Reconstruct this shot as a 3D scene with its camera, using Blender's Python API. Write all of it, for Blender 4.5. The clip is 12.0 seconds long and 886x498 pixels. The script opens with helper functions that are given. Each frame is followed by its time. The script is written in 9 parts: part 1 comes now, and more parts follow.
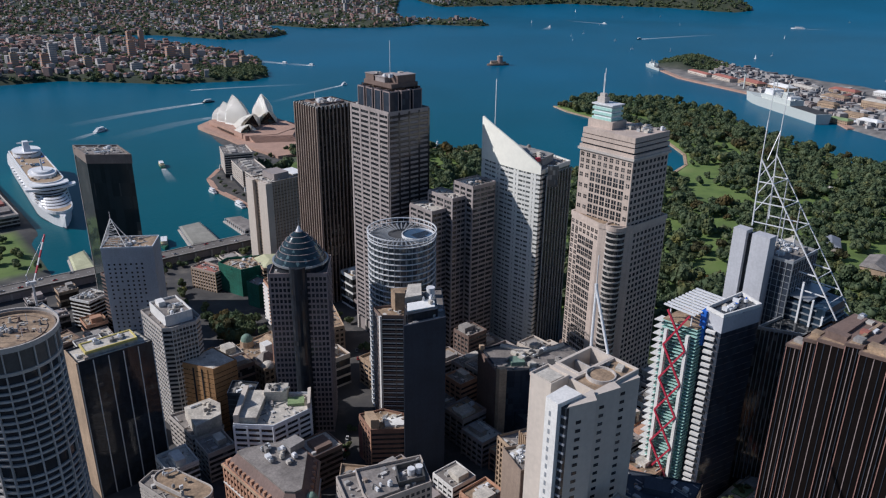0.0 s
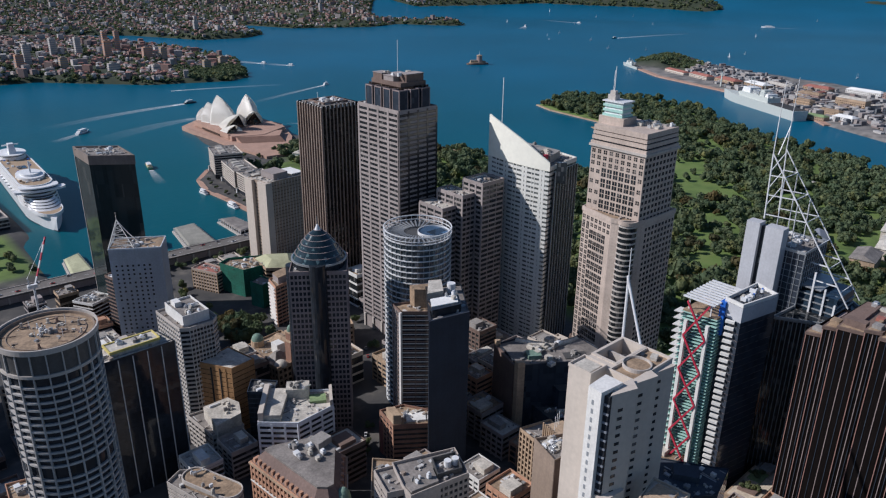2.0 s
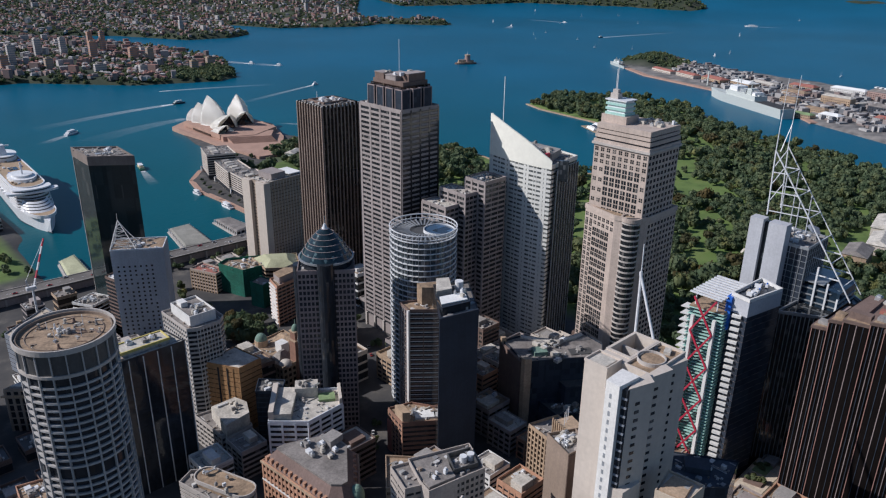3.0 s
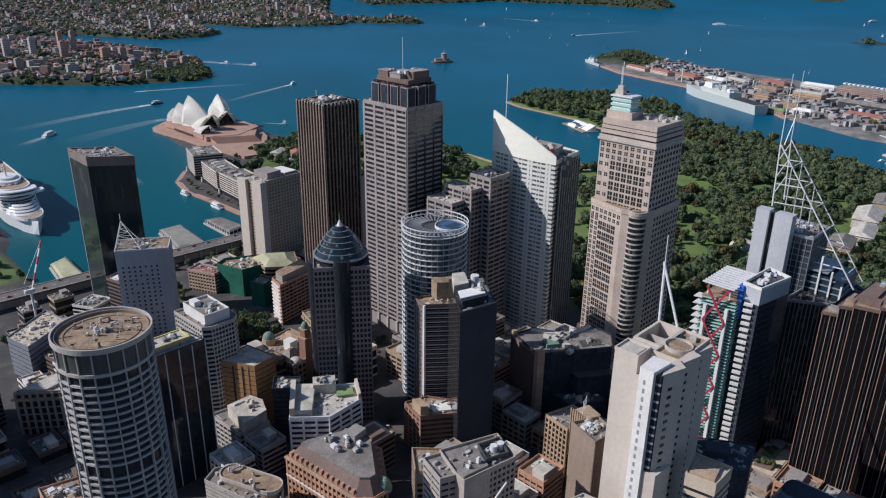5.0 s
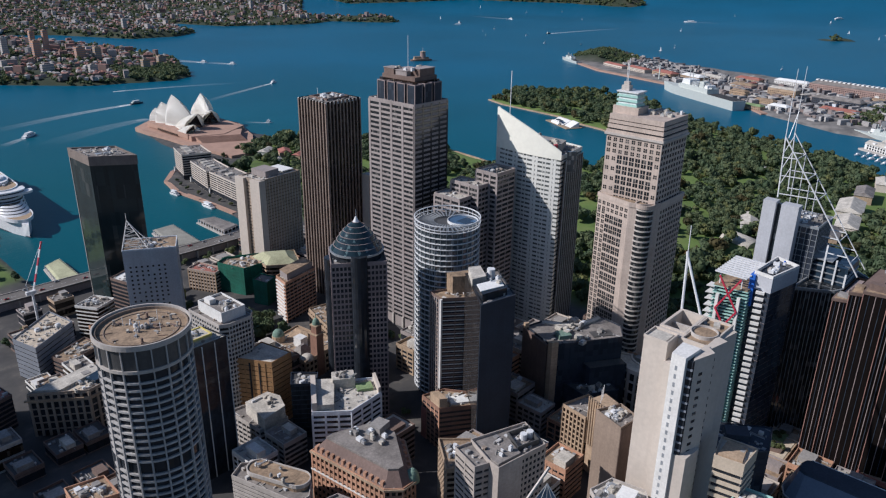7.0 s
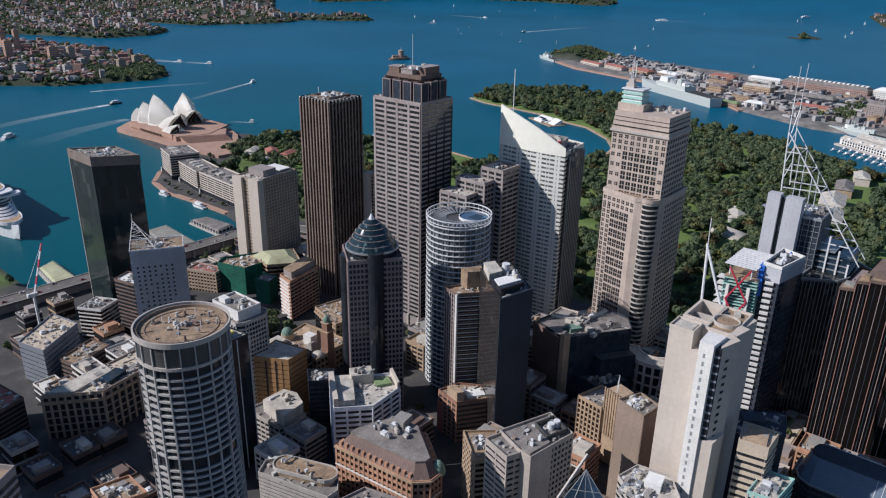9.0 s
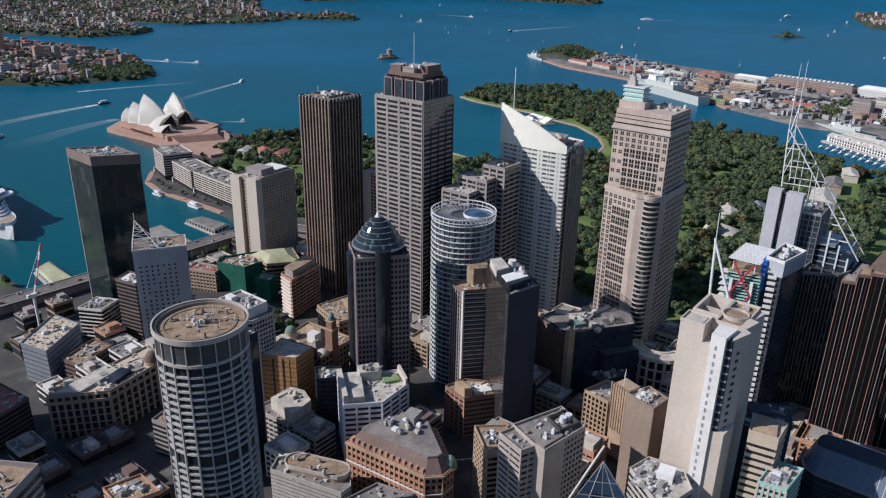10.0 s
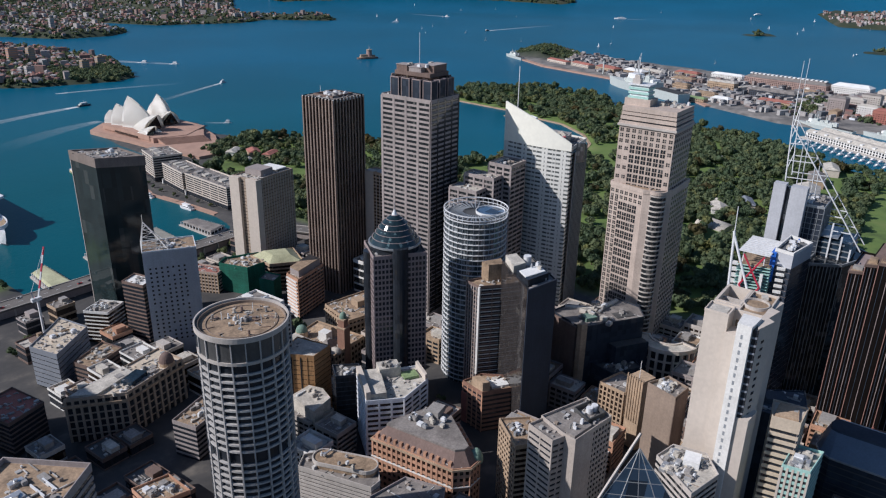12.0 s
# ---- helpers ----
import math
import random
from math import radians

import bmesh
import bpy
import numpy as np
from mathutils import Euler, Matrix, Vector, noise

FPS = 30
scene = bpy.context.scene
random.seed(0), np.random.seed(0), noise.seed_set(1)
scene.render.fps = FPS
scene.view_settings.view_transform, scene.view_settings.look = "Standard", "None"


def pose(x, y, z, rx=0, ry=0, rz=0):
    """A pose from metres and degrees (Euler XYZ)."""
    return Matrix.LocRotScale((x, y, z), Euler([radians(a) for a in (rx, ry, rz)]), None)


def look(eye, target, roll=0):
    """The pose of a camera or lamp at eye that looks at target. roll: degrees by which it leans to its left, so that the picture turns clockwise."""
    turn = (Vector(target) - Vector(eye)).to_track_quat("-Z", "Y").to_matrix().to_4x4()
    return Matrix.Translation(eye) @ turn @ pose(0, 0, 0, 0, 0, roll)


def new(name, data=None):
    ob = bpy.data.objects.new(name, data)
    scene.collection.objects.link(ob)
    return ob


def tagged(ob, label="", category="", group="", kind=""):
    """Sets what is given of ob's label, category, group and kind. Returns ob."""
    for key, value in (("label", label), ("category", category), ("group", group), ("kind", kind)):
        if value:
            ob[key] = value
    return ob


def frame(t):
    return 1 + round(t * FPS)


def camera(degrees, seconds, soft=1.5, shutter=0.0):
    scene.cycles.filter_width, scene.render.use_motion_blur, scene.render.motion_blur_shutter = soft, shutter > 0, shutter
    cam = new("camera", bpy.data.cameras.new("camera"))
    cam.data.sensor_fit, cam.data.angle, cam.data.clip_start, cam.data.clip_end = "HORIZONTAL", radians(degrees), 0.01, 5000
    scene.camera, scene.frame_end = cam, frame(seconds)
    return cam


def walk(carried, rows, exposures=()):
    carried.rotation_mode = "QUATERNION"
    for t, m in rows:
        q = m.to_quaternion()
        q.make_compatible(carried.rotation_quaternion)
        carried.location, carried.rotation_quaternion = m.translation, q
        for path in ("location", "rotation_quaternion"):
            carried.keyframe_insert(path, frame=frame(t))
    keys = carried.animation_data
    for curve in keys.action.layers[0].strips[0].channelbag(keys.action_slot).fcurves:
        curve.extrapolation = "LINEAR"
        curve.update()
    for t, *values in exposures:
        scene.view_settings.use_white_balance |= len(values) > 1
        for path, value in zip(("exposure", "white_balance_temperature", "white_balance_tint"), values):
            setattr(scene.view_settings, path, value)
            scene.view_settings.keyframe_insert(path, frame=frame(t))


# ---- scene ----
cam = camera(61.6, 12.0, soft=1.2)
METRES, EYE, TILT, LEAN, TURN = 172.0, 320.0, 0.0, 0.0, -40.3
ROWS = [
    (0.0, 0.0, 0.0, 0.0, 0.26, -21.68, -0.65),
    (0.5, -0.0392, -0.008, 0.0, -0.16, -21.67, -0.68),
    (1.0, -0.0814, -0.0166, -0.0005, -0.73, -21.67, -0.72),
    (1.5, -0.1215, -0.0249, -0.001, -1.32, -21.68, -0.74),
    (2.0, -0.1648, -0.0328, -0.0008, -1.94, -21.68, -0.71),
    (2.5, -0.2039, -0.0403, -0.0004, -2.52, -21.67, -0.71),
    (3.0, -0.2455, -0.0481, -0.0004, -3.16, -21.69, -0.73),
    (5.0, -0.4098, -0.075, -0.0015, -5.59, -21.74, -0.78),
    (5.5, -0.4498, -0.0809, -0.0016, -6.2, -21.74, -0.81),
    (6.0, -0.4923, -0.0867, -0.0022, -6.79, -21.78, -0.82),
    (6.5, -0.5316, -0.0921, -0.0029, -7.31, -21.79, -0.83),
    (7.0, -0.5739, -0.0969, -0.0037, -7.84, -21.82, -0.84),
    (9.0, -0.7408, -0.1114, -0.0013, -10.13, -21.88, -0.97),
    (9.5, -0.7804, -0.1141, -0.0018, -10.75, -21.88, -1.02),
    (10.0, -0.8231, -0.1169, -0.0037, -11.32, -21.91, -1.03),
    (10.5, -0.8638, -0.1184, -0.0049, -11.85, -21.92, -1.0),
    (11.0, -0.9076, -0.119, -0.004, -12.42, -21.9, -0.99),
    (11.5, -0.9478, -0.1192, -0.0031, -12.94, -21.9, -1.01),
    (12.0, -0.9906, -0.1193, -0.0026, -13.52, -21.89, -1.03),
]
walk(cam, [(t, pose(0, 0, EYE, TILT, LEAN, TURN) @ pose(METRES * x, METRES * y, METRES * z, 90 + pitch, roll, yaw)) for t, x, y, z, yaw, pitch, roll in ROWS],
     exposures=[(0.0, -0.05, 5300, 10), (12.0, 0.03, 5320, 10)])

# ---- world and sun ----
SUN_AZ, SUN_EL = 311.0, 36.0          # degrees: compass bearing (y is north) and height
world = bpy.data.worlds.new("sky")
scene.world = world
world.use_nodes = True
wn = world.node_tree.nodes
sky = wn.new("ShaderNodeTexSky")
sky.sky_type = "NISHITA"
sky.sun_disc = False
sky.sun_elevation = radians(SUN_EL)
sky.sun_rotation = radians(SUN_AZ)
sky.air_density, sky.dust_density, sky.ozone_density = 1.0, 0.6, 1.5
world.node_tree.links.new(sky.outputs[0], wn["Background"].inputs[0])
wn["Background"].inputs[1].default_value = 0.066
SUN_WAY = Vector((math.sin(radians(SUN_AZ)) * math.cos(radians(SUN_EL)),
                  math.cos(radians(SUN_AZ)) * math.cos(radians(SUN_EL)), math.sin(radians(SUN_EL))))
sun_data = bpy.data.lights.new("sun", "SUN")
sun_data.energy, sun_data.angle, sun_data.color = 5.0, radians(0.53), (1.0, 0.84, 0.68)
sun = new("sun", sun_data)
sun.matrix_basis = look(SUN_WAY * 3000, (0, 0, 0))


# ---- materials ----
def nodes_of(name):
    m = bpy.data.materials.new(name)
    m.use_nodes = True
    return m, m.node_tree.nodes, m.node_tree.links, m.node_tree.nodes["Principled BSDF"]


def mix_rgb(n, l, kind, fac, a, b):
    x = n.new("ShaderNodeMix")
    x.data_type, x.blend_type = "RGBA", kind
    for sock, v in ((x.inputs[0], fac), (x.inputs[6], a), (x.inputs[7], b)):
        if isinstance(v, bpy.types.NodeSocket):
            l.new(v, sock)
        else:
            sock.default_value = v
    return x.outputs[2]


def noise_tex(n, l, scale, detail=4.0, stretch=(1, 1, 1), rough=0.6):
    g = n.new("ShaderNodeNewGeometry")
    mp = n.new("ShaderNodeMapping")
    mp.inputs[3].default_value = stretch
    l.new(g.outputs[0], mp.inputs[0])
    t = n.new("ShaderNodeTexNoise")
    t.inputs["Scale"].default_value, t.inputs["Detail"].default_value, t.inputs["Roughness"].default_value = scale, detail, rough
    l.new(mp.outputs[0], t.inputs[0])
    return t.outputs[0]


def ramp(n, l, v, stops):
    r = n.new("ShaderNodeValToRGB")
    e = r.color_ramp.elements
    for i, (p, c) in enumerate(stops):
        x = e[i] if i < 2 else e.new(p)
        x.position, x.color = p, (*c, 1) if len(c) == 3 else c
    l.new(v, r.inputs[0])
    return r.outputs[0]


def surface(name, colour, rough=0.85, metal=0.0, fine=0.8, broad=0.06, amount=0.22, bump=0.15, streak=True, spread=0.0):
    """A weathered solid surface: broad stains, fine grain, rain streaks down the face."""
    m, n, l, p = nodes_of(name)
    c = (*colour, 1)
    lo = [1 - amount * 1.3] * 3
    a = ramp(n, l, noise_tex(n, l, broad), [(0.3, lo), (0.7, (1 + amount * 0.3,) * 3)])
    col = mix_rgb(n, l, "MULTIPLY", 1.0, c, a)
    b = ramp(n, l, noise_tex(n, l, fine, 6), [(0.35, [1 - amount] * 3), (0.65, (1.08,) * 3)])
    col = mix_rgb(n, l, "MULTIPLY", 0.8, col, b)
    if streak:
        s = ramp(n, l, noise_tex(n, l, 0.7, 3, (1, 1, 0.04)), [(0.4, [1 - amount * 0.8] * 3), (0.62, (1, 1, 1))])
        col = mix_rgb(n, l, "MULTIPLY", 0.7, col, s)
    if spread:
        o = n.new("ShaderNodeObjectInfo")
        r = ramp(n, l, o.outputs["Random"], [(0.0, [1 - spread] * 3), (1.0, [1 + spread * 0.4] * 3)])
        col = mix_rgb(n, l, "MULTIPLY", 1.0, col, r)
    l.new(col, p.inputs["Base Color"])
    p.inputs["Roughness"].default_value, p.inputs["Metallic"].default_value = rough, metal
    if bump:
        bn = n.new("ShaderNodeBump")
        bn.inputs["Strength"].default_value, bn.inputs["Distance"].default_value = bump, 0.3
        l.new(noise_tex(n, l, fine * 1.5, 5), bn.inputs["Height"])
        l.new(bn.outputs[0], p.inputs["Normal"])
    return m


def glass(name, colour, pane=(1.6, 1.6, 3.6), light=(0.25, 0.24, 0.22), share=0.12, rough=0.08, gloss=0.5):
    """Tinted facade glass: rooms behind are dark, some panes have pale blinds, each pane sits a little out of true."""
    m, n, l, p = nodes_of(name)
    g = n.new("ShaderNodeNewGeometry")
    d = n.new("ShaderNodeVectorMath")
    d.operation = "DIVIDE"
    d.inputs[1].default_value = pane
    l.new(g.outputs[0], d.inputs[0])
    f = n.new("ShaderNodeVectorMath")
    f.operation = "FLOOR"
    l.new(d.outputs[0], f.inputs[0])
    w = n.new("ShaderNodeTexWhiteNoise")
    w.noise_dimensions = "3D"
    l.new(f.outputs[0], w.inputs[0])
    k = ramp(n, l, w.outputs[0], [(0.0, (0.75, 0.75, 0.75)), (0.8, (1.15, 1.15, 1.15))])
    col = mix_rgb(n, l, "MULTIPLY", 1.0, (*colour, 1), k)
    cut = n.new("ShaderNodeMath")
    cut.operation = "GREATER_THAN"
    cut.inputs[1].default_value = 1 - share
    l.new(w.outputs[0], cut.inputs[0])
    col = mix_rgb(n, l, "MIX", cut.outputs[0], col, (*light, 1))
    l.new(col, p.inputs["Base Color"])
    p.inputs["Roughness"].default_value = rough
    p.inputs["Specular IOR Level"].default_value = gloss
    sub = n.new("ShaderNodeVectorMath")
    sub.operation = "MULTIPLY_ADD"
    sub.inputs[1].default_value, sub.inputs[2].default_value = (0.016, 0.016, 0.016), (-0.008, -0.008, -0.008)
    l.new(w.outputs[1], sub.inputs[0])
    add = n.new("ShaderNodeVectorMath")
    l.new(g.outputs[1], add.inputs[0])
    l.new(sub.outputs[0], add.inputs[1])
    nm = n.new("ShaderNodeVectorMath")
    nm.operation = "NORMALIZE"
    l.new(add.outputs[0], nm.inputs[0])
    l.new(nm.outputs[0], p.inputs["Normal"])
    return m


def island_colours(name, stops, rough=0.9, bump=0.0):
    """A joined crowd of small pieces, each taking one of several colours."""
    m, n, l, p = nodes_of(name)
    g = n.new("ShaderNodeNewGeometry")
    c = ramp(n, l, g.outputs["Random Per Island"], stops)
    v = ramp(n, l, noise_tex(n, l, 0.6, 4), [(0.3, (0.75, 0.75, 0.75)), (0.7, (1.1, 1.1, 1.1))])
    l.new(mix_rgb(n, l, "MULTIPLY", 1.0, c, v), p.inputs["Base Color"])
    p.inputs["Roughness"].default_value = rough
    return m


def foliage(name, a, b):
    m, n, l, p = nodes_of(name)
    g = n.new("ShaderNodeNewGeometry")
    o = n.new("ShaderNodeObjectInfo")
    c = ramp(n, l, g.outputs["Random Per Island"], [(0.0, a), (1.0, b)])
    t = ramp(n, l, noise_tex(n, l, 0.045, 2), [(0.32, (0.62, 0.76, 0.74)), (0.46, (0.9, 0.98, 0.95)), (0.58, (1.1, 1.08, 0.95)), (0.70, (1.6, 1.32, 0.85))])
    c = mix_rgb(n, l, "MULTIPLY", 1.0, c, t)
    r = ramp(n, l, o.outputs["Random"], [(0.0, (0.75, 0.8, 0.8)), (1.0, (1.2, 1.1, 0.95))])
    l.new(mix_rgb(n, l, "MULTIPLY", 1.0, c, r), p.inputs["Base Color"])
    p.inputs["Roughness"].default_value = 0.7
    p.inputs["Specular IOR Level"].default_value = 0.2
    tr = n.new("ShaderNodeBsdfTranslucent")
    l.new(p.inputs["Base Color"].links[0].from_socket, tr.inputs[0])
    mx = n.new("ShaderNodeMixShader")
    mx.inputs[0].default_value = 0.34
    l.new(p.outputs[0], mx.inputs[1])
    l.new(tr.outputs[0], mx.inputs[2])
    l.new(mx.outputs[0], n["Material Output"].inputs[0])
    return m


def plain(name, colour, rough=0.6, metal=0.0):
    m, n, l, p = nodes_of(name)
    v = ramp(n, l, noise_tex(n, l, 0.5, 4), [(0.3, (0.82, 0.82, 0.82)), (0.7, (1.05, 1.05, 1.05))])
    l.new(mix_rgb(n, l, "MULTIPLY", 1.0, (*colour, 1), v), p.inputs["Base Color"])
    p.inputs["Roughness"].default_value, p.inputs["Metallic"].default_value = rough, metal
    return m


CONCRETE = surface("pale_concrete", (0.50, 0.46, 0.42), amount=0.14, spread=0.05)
CREAM = surface("cream_concrete", (0.545, 0.485, 0.42), amount=0.05, fine=0.4, spread=0.03)
WHITE = surface("white_paint", (0.74, 0.73, 0.70), amount=0.12, spread=0.03)
SLABGREY = surface("grey_core_slab", (0.46, 0.47, 0.50), amount=0.1)
HOTELGLASS = glass("green_black_glass", (0.022, 0.034, 0.036), pane=(6, 6, 12), share=0.03, light=(0.05, 0.06, 0.06), gloss=0.6)
TOPBAND = surface("brown_top_band", (0.23, 0.19, 0.165), amount=0.2)
GREYPAINT = surface("blue_grey_paint", (0.68, 0.72, 0.78), amount=0.1)
GRANITE = surface("pink_granite", (0.53, 0.44, 0.375), amount=0.16, spread=0.05)
GREYSTONE = surface("grey_granite", (0.36, 0.315, 0.30), amount=0.16, spread=0.05)
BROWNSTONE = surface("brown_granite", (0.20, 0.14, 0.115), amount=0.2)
BRICK = surface("orange_brick", (0.54, 0.31, 0.20), amount=0.22, fine=1.6)
BROWNBRICK = surface("red_brown_brick", (0.30, 0.17, 0.12), amount=0.2)
PINKBRICK = surface("faded_pink_brick", (0.40, 0.28, 0.245), amount=0.22)
SANDSTONE = surface("sandstone", (0.50, 0.37, 0.25), amount=0.25)
GOLD = surface("ochre_panels", (0.40, 0.23, 0.10), amount=0.2)
BRONZE = surface("bronze_fins", (0.36, 0.28, 0.235), rough=0.5, metal=0.3, amount=0.2)
COPPERLINE = surface("pink_metal_line", (0.40, 0.235, 0.20), rough=0.5, metal=0.2, amount=0.1)
ROOFGREY = surface("roof_membrane", (0.27, 0.245, 0.225), amount=0.35, broad=0.12, streak=False)
ROOFTAN = surface("roof_gravel", (0.40, 0.29, 0.19), amount=0.4, broad=0.18, streak=False)
ROOFPALE = surface("roof_pale", (0.60, 0.56, 0.49), amount=0.3, broad=0.15, streak=False)
ROOFWHITE = surface("roof_white", (0.78, 0.78, 0.76), amount=0.12, streak=False)
MANSARD = surface("brown_mansard", (0.20, 0.14, 0.12), amount=0.2)
WHARFROOF = surface("weathered_wharf_roof", (0.30, 0.29, 0.25), amount=0.25, streak=False)
REDROOF = surface("red_tile", (0.38, 0.15, 0.115), amount=0.25, streak=False)
PALEGREEN = surface("faded_green_roof", (0.48, 0.48, 0.30), amount=0.25, streak=False)
YELLOWROOF = surface("yellow_edge", (0.62, 0.52, 0.16), amount=0.2, streak=False)
GREENROOF = surface("green_roof", (0.25, 0.34, 0.16), amount=0.3, streak=False)
STEEL = plain("white_steel", (0.70, 0.71, 0.72), 0.45, 0.0)
GREYSTEEL = plain("grey_steel", (0.42, 0.44, 0.46), 0.4, 0.5)
DUCT = plain("galvanised_duct", (0.55, 0.56, 0.57), 0.4, 0.6)
PLANT = surface("plant_room", (0.36, 0.34, 0.32), amount=0.25)
REDSTEEL = plain("red_steel", (0.48, 0.04, 0.075), 0.4)
BLUEPANEL = plain("blue_sheeting", (0.03, 0.13, 0.55), 0.5)
TEAL = plain("teal_panels", (0.40, 0.62, 0.56), 0.4)
NAVYGLASS = glass("navy_glass", (0.036, 0.044, 0.060), pane=(3, 3, 4.2), share=0.06, light=(0.05, 0.06, 0.075), gloss=0.3)
SMOKEGLASS = glass("smoked_glass", (0.035, 0.032, 0.032), pane=(2.5, 2.5, 3.8), share=0.03, light=(0.07, 0.065, 0.06), gloss=0.6)
SAILGLASS = glass("grey_green_glass", (0.11, 0.12, 0.118), pane=(2.0, 2.0, 3.65), share=0.3, light=(0.26, 0.27, 0.26), gloss=0.5)
WARMGREY = surface("warm_grey_concrete", (0.44, 0.39, 0.345), amount=0.14, spread=0.04)
PALESAND = surface("pale_sand_concrete", (0.56, 0.47, 0.36), amount=0.10, spread=0.03)
TANSTONE = surface("tan_ribbed_stone", (0.40, 0.32, 0.245), amount=0.14, spread=0.04)
BROWNTAN = surface("brown_render", (0.28, 0.215, 0.165), amount=0.15)
SANDROOF = surface("sandy_roof", (0.62, 0.53, 0.41), amount=0.25, broad=0.15, streak=False)
GREENMESH = surface("green_scaffold_mesh", (0.022, 0.17, 0.115), rough=0.9, amount=0.3)
COPPERGREEN = surface("verdigris_copper", (0.20, 0.30, 0.24), amount=0.25)
DARKGLASS = glass("black_glass", (0.024, 0.028, 0.035), share=0.02, light=(0.03, 0.03, 0.03), gloss=0.35)
DARKGRANITE = surface("dark_granite", (0.011, 0.0085, 0.008), rough=0.8, amount=0.2)
DARKGRANITE.node_tree.nodes["Principled BSDF"].inputs["Specular IOR Level"].default_value = 0.06
RIBCONCRETE = surface("ribbed_grey_concrete", (0.47, 0.455, 0.44), amount=0.16)
DIMPAINT = surface("slate_grey_panels", (0.22, 0.24, 0.28), amount=0.1)
BROWNGLASS = glass("brown_glass", (0.022, 0.015, 0.012), share=0.08, light=(0.10, 0.08, 0.06))
BLUEGLASS = glass("blue_glass", (0.02, 0.035, 0.055), share=0.03, light=(0.16, 0.18, 0.2), gloss=0.7)
TEALGLASS = glass("teal_glass", (0.016, 0.030, 0.038), share=0.05, light=(0.10, 0.15, 0.16), gloss=0.5)
GREYGLASS = glass("grey_glass", (0.022, 0.025, 0.028), share=0.12, light=(0.12, 0.115, 0.11))
PALEGLASS = glass("pale_glass", (0.055, 0.07, 0.08), share=0.2, light=(0.2, 0.22, 0.23), gloss=1.0, rough=0.12)
ATRIUM = glass("atrium_glass", (0.07, 0.12, 0.20), pane=(7, 7, 7), share=0.25, light=(0.03, 0.045, 0.07), gloss=0.8)
PALEPANEL = surface("pale_panels", (0.66, 0.66, 0.62), amount=0.08)
TINROOF = surface("blue_grey_metal_roof", (0.13, 0.165, 0.215), rough=0.35, amount=0.12, streak=False)
NAVYWALL = surface("navy_wall", (0.030, 0.040, 0.062), rough=0.85, amount=0.2, bump=0.0)
NAVYROOF = surface("dark_blue_roof", (0.05, 0.062, 0.085), amount=0.25, streak=False)
DULLPANEL = surface("dull_grey_panels", (0.085, 0.085, 0.085), rough=0.5, amount=0.2)
SLOTGREY = plain("grey_blinds", (0.30, 0.32, 0.34), 0.4)
SAIL = surface("white_glazed_sail", (0.78, 0.77, 0.68), rough=0.7, amount=0.02, fine=0.2, bump=0.0, streak=False)
SHELL = surface("cream_shell_tiles", (0.90, 0.87, 0.80), rough=0.45, amount=0.02, bump=0.0, streak=False)
PODIUM = surface("pink_podium_stone", (0.43, 0.275, 0.205), amount=0.15, streak=False)
WORNROAD = surface("worn_road", (0.17, 0.155, 0.14), amount=0.25, streak=False)
ASPHALT = surface("asphalt", (0.05, 0.05, 0.052), amount=0.3, streak=False)
HULLWHITE = plain("white_hull", (0.80, 0.80, 0.80), 0.35)
HULLGREY = plain("naval_grey", (0.52, 0.55, 0.52), 0.5)
HULLDARK = plain("dark_hull", (0.05, 0.06, 0.08), 0.4)
FERRYCREAM = plain("cream_ferry", (0.72, 0.62, 0.40), 0.45)
FERRYGREEN = plain("green_ferry", (0.03, 0.13, 0.08), 0.45)
DECK = plain("timber_deck", (0.38, 0.28, 0.18), 0.7)
SLATE = surface("slate_granite", (0.33, 0.265, 0.255), amount=0.18)
LEAF = foliage("dark_leaves", (0.084, 0.114, 0.064), (0.154, 0.186, 0.112))
AUTUMN = foliage("rusty_leaves", (0.080, 0.070, 0.034), (0.135, 0.110, 0.055))
BARK = plain("bark", (0.10, 0.075, 0.055), 0.9)
HOUSES = island_colours("houses", [(0.0, (0.38, 0.345, 0.32)), (0.25, (0.23, 0.145, 0.125)), (0.55, (0.29, 0.225, 0.205)), (0.8, (0.55, 0.52, 0.50)), (1.0, (0.28, 0.27, 0.27))])
TILES = island_colours("house_roofs", [(0.0, (0.27, 0.115, 0.09)), (0.45, (0.29, 0.165, 0.135)), (0.65, (0.18, 0.17, 0.17)), (0.85, (0.34, 0.31, 0.30)), (1.0, (0.52, 0.50, 0.48))])
ROOFBITS = island_colours("roof_fittings", [(0.0, (0.42, 0.41, 0.39)), (0.25, (0.16, 0.15, 0.145)), (0.5, (0.60, 0.59, 0.57)), (0.7, (0.30, 0.24, 0.19)), (0.85, (0.24, 0.25, 0.26)), (1.0, (0.72, 0.72, 0.71))])


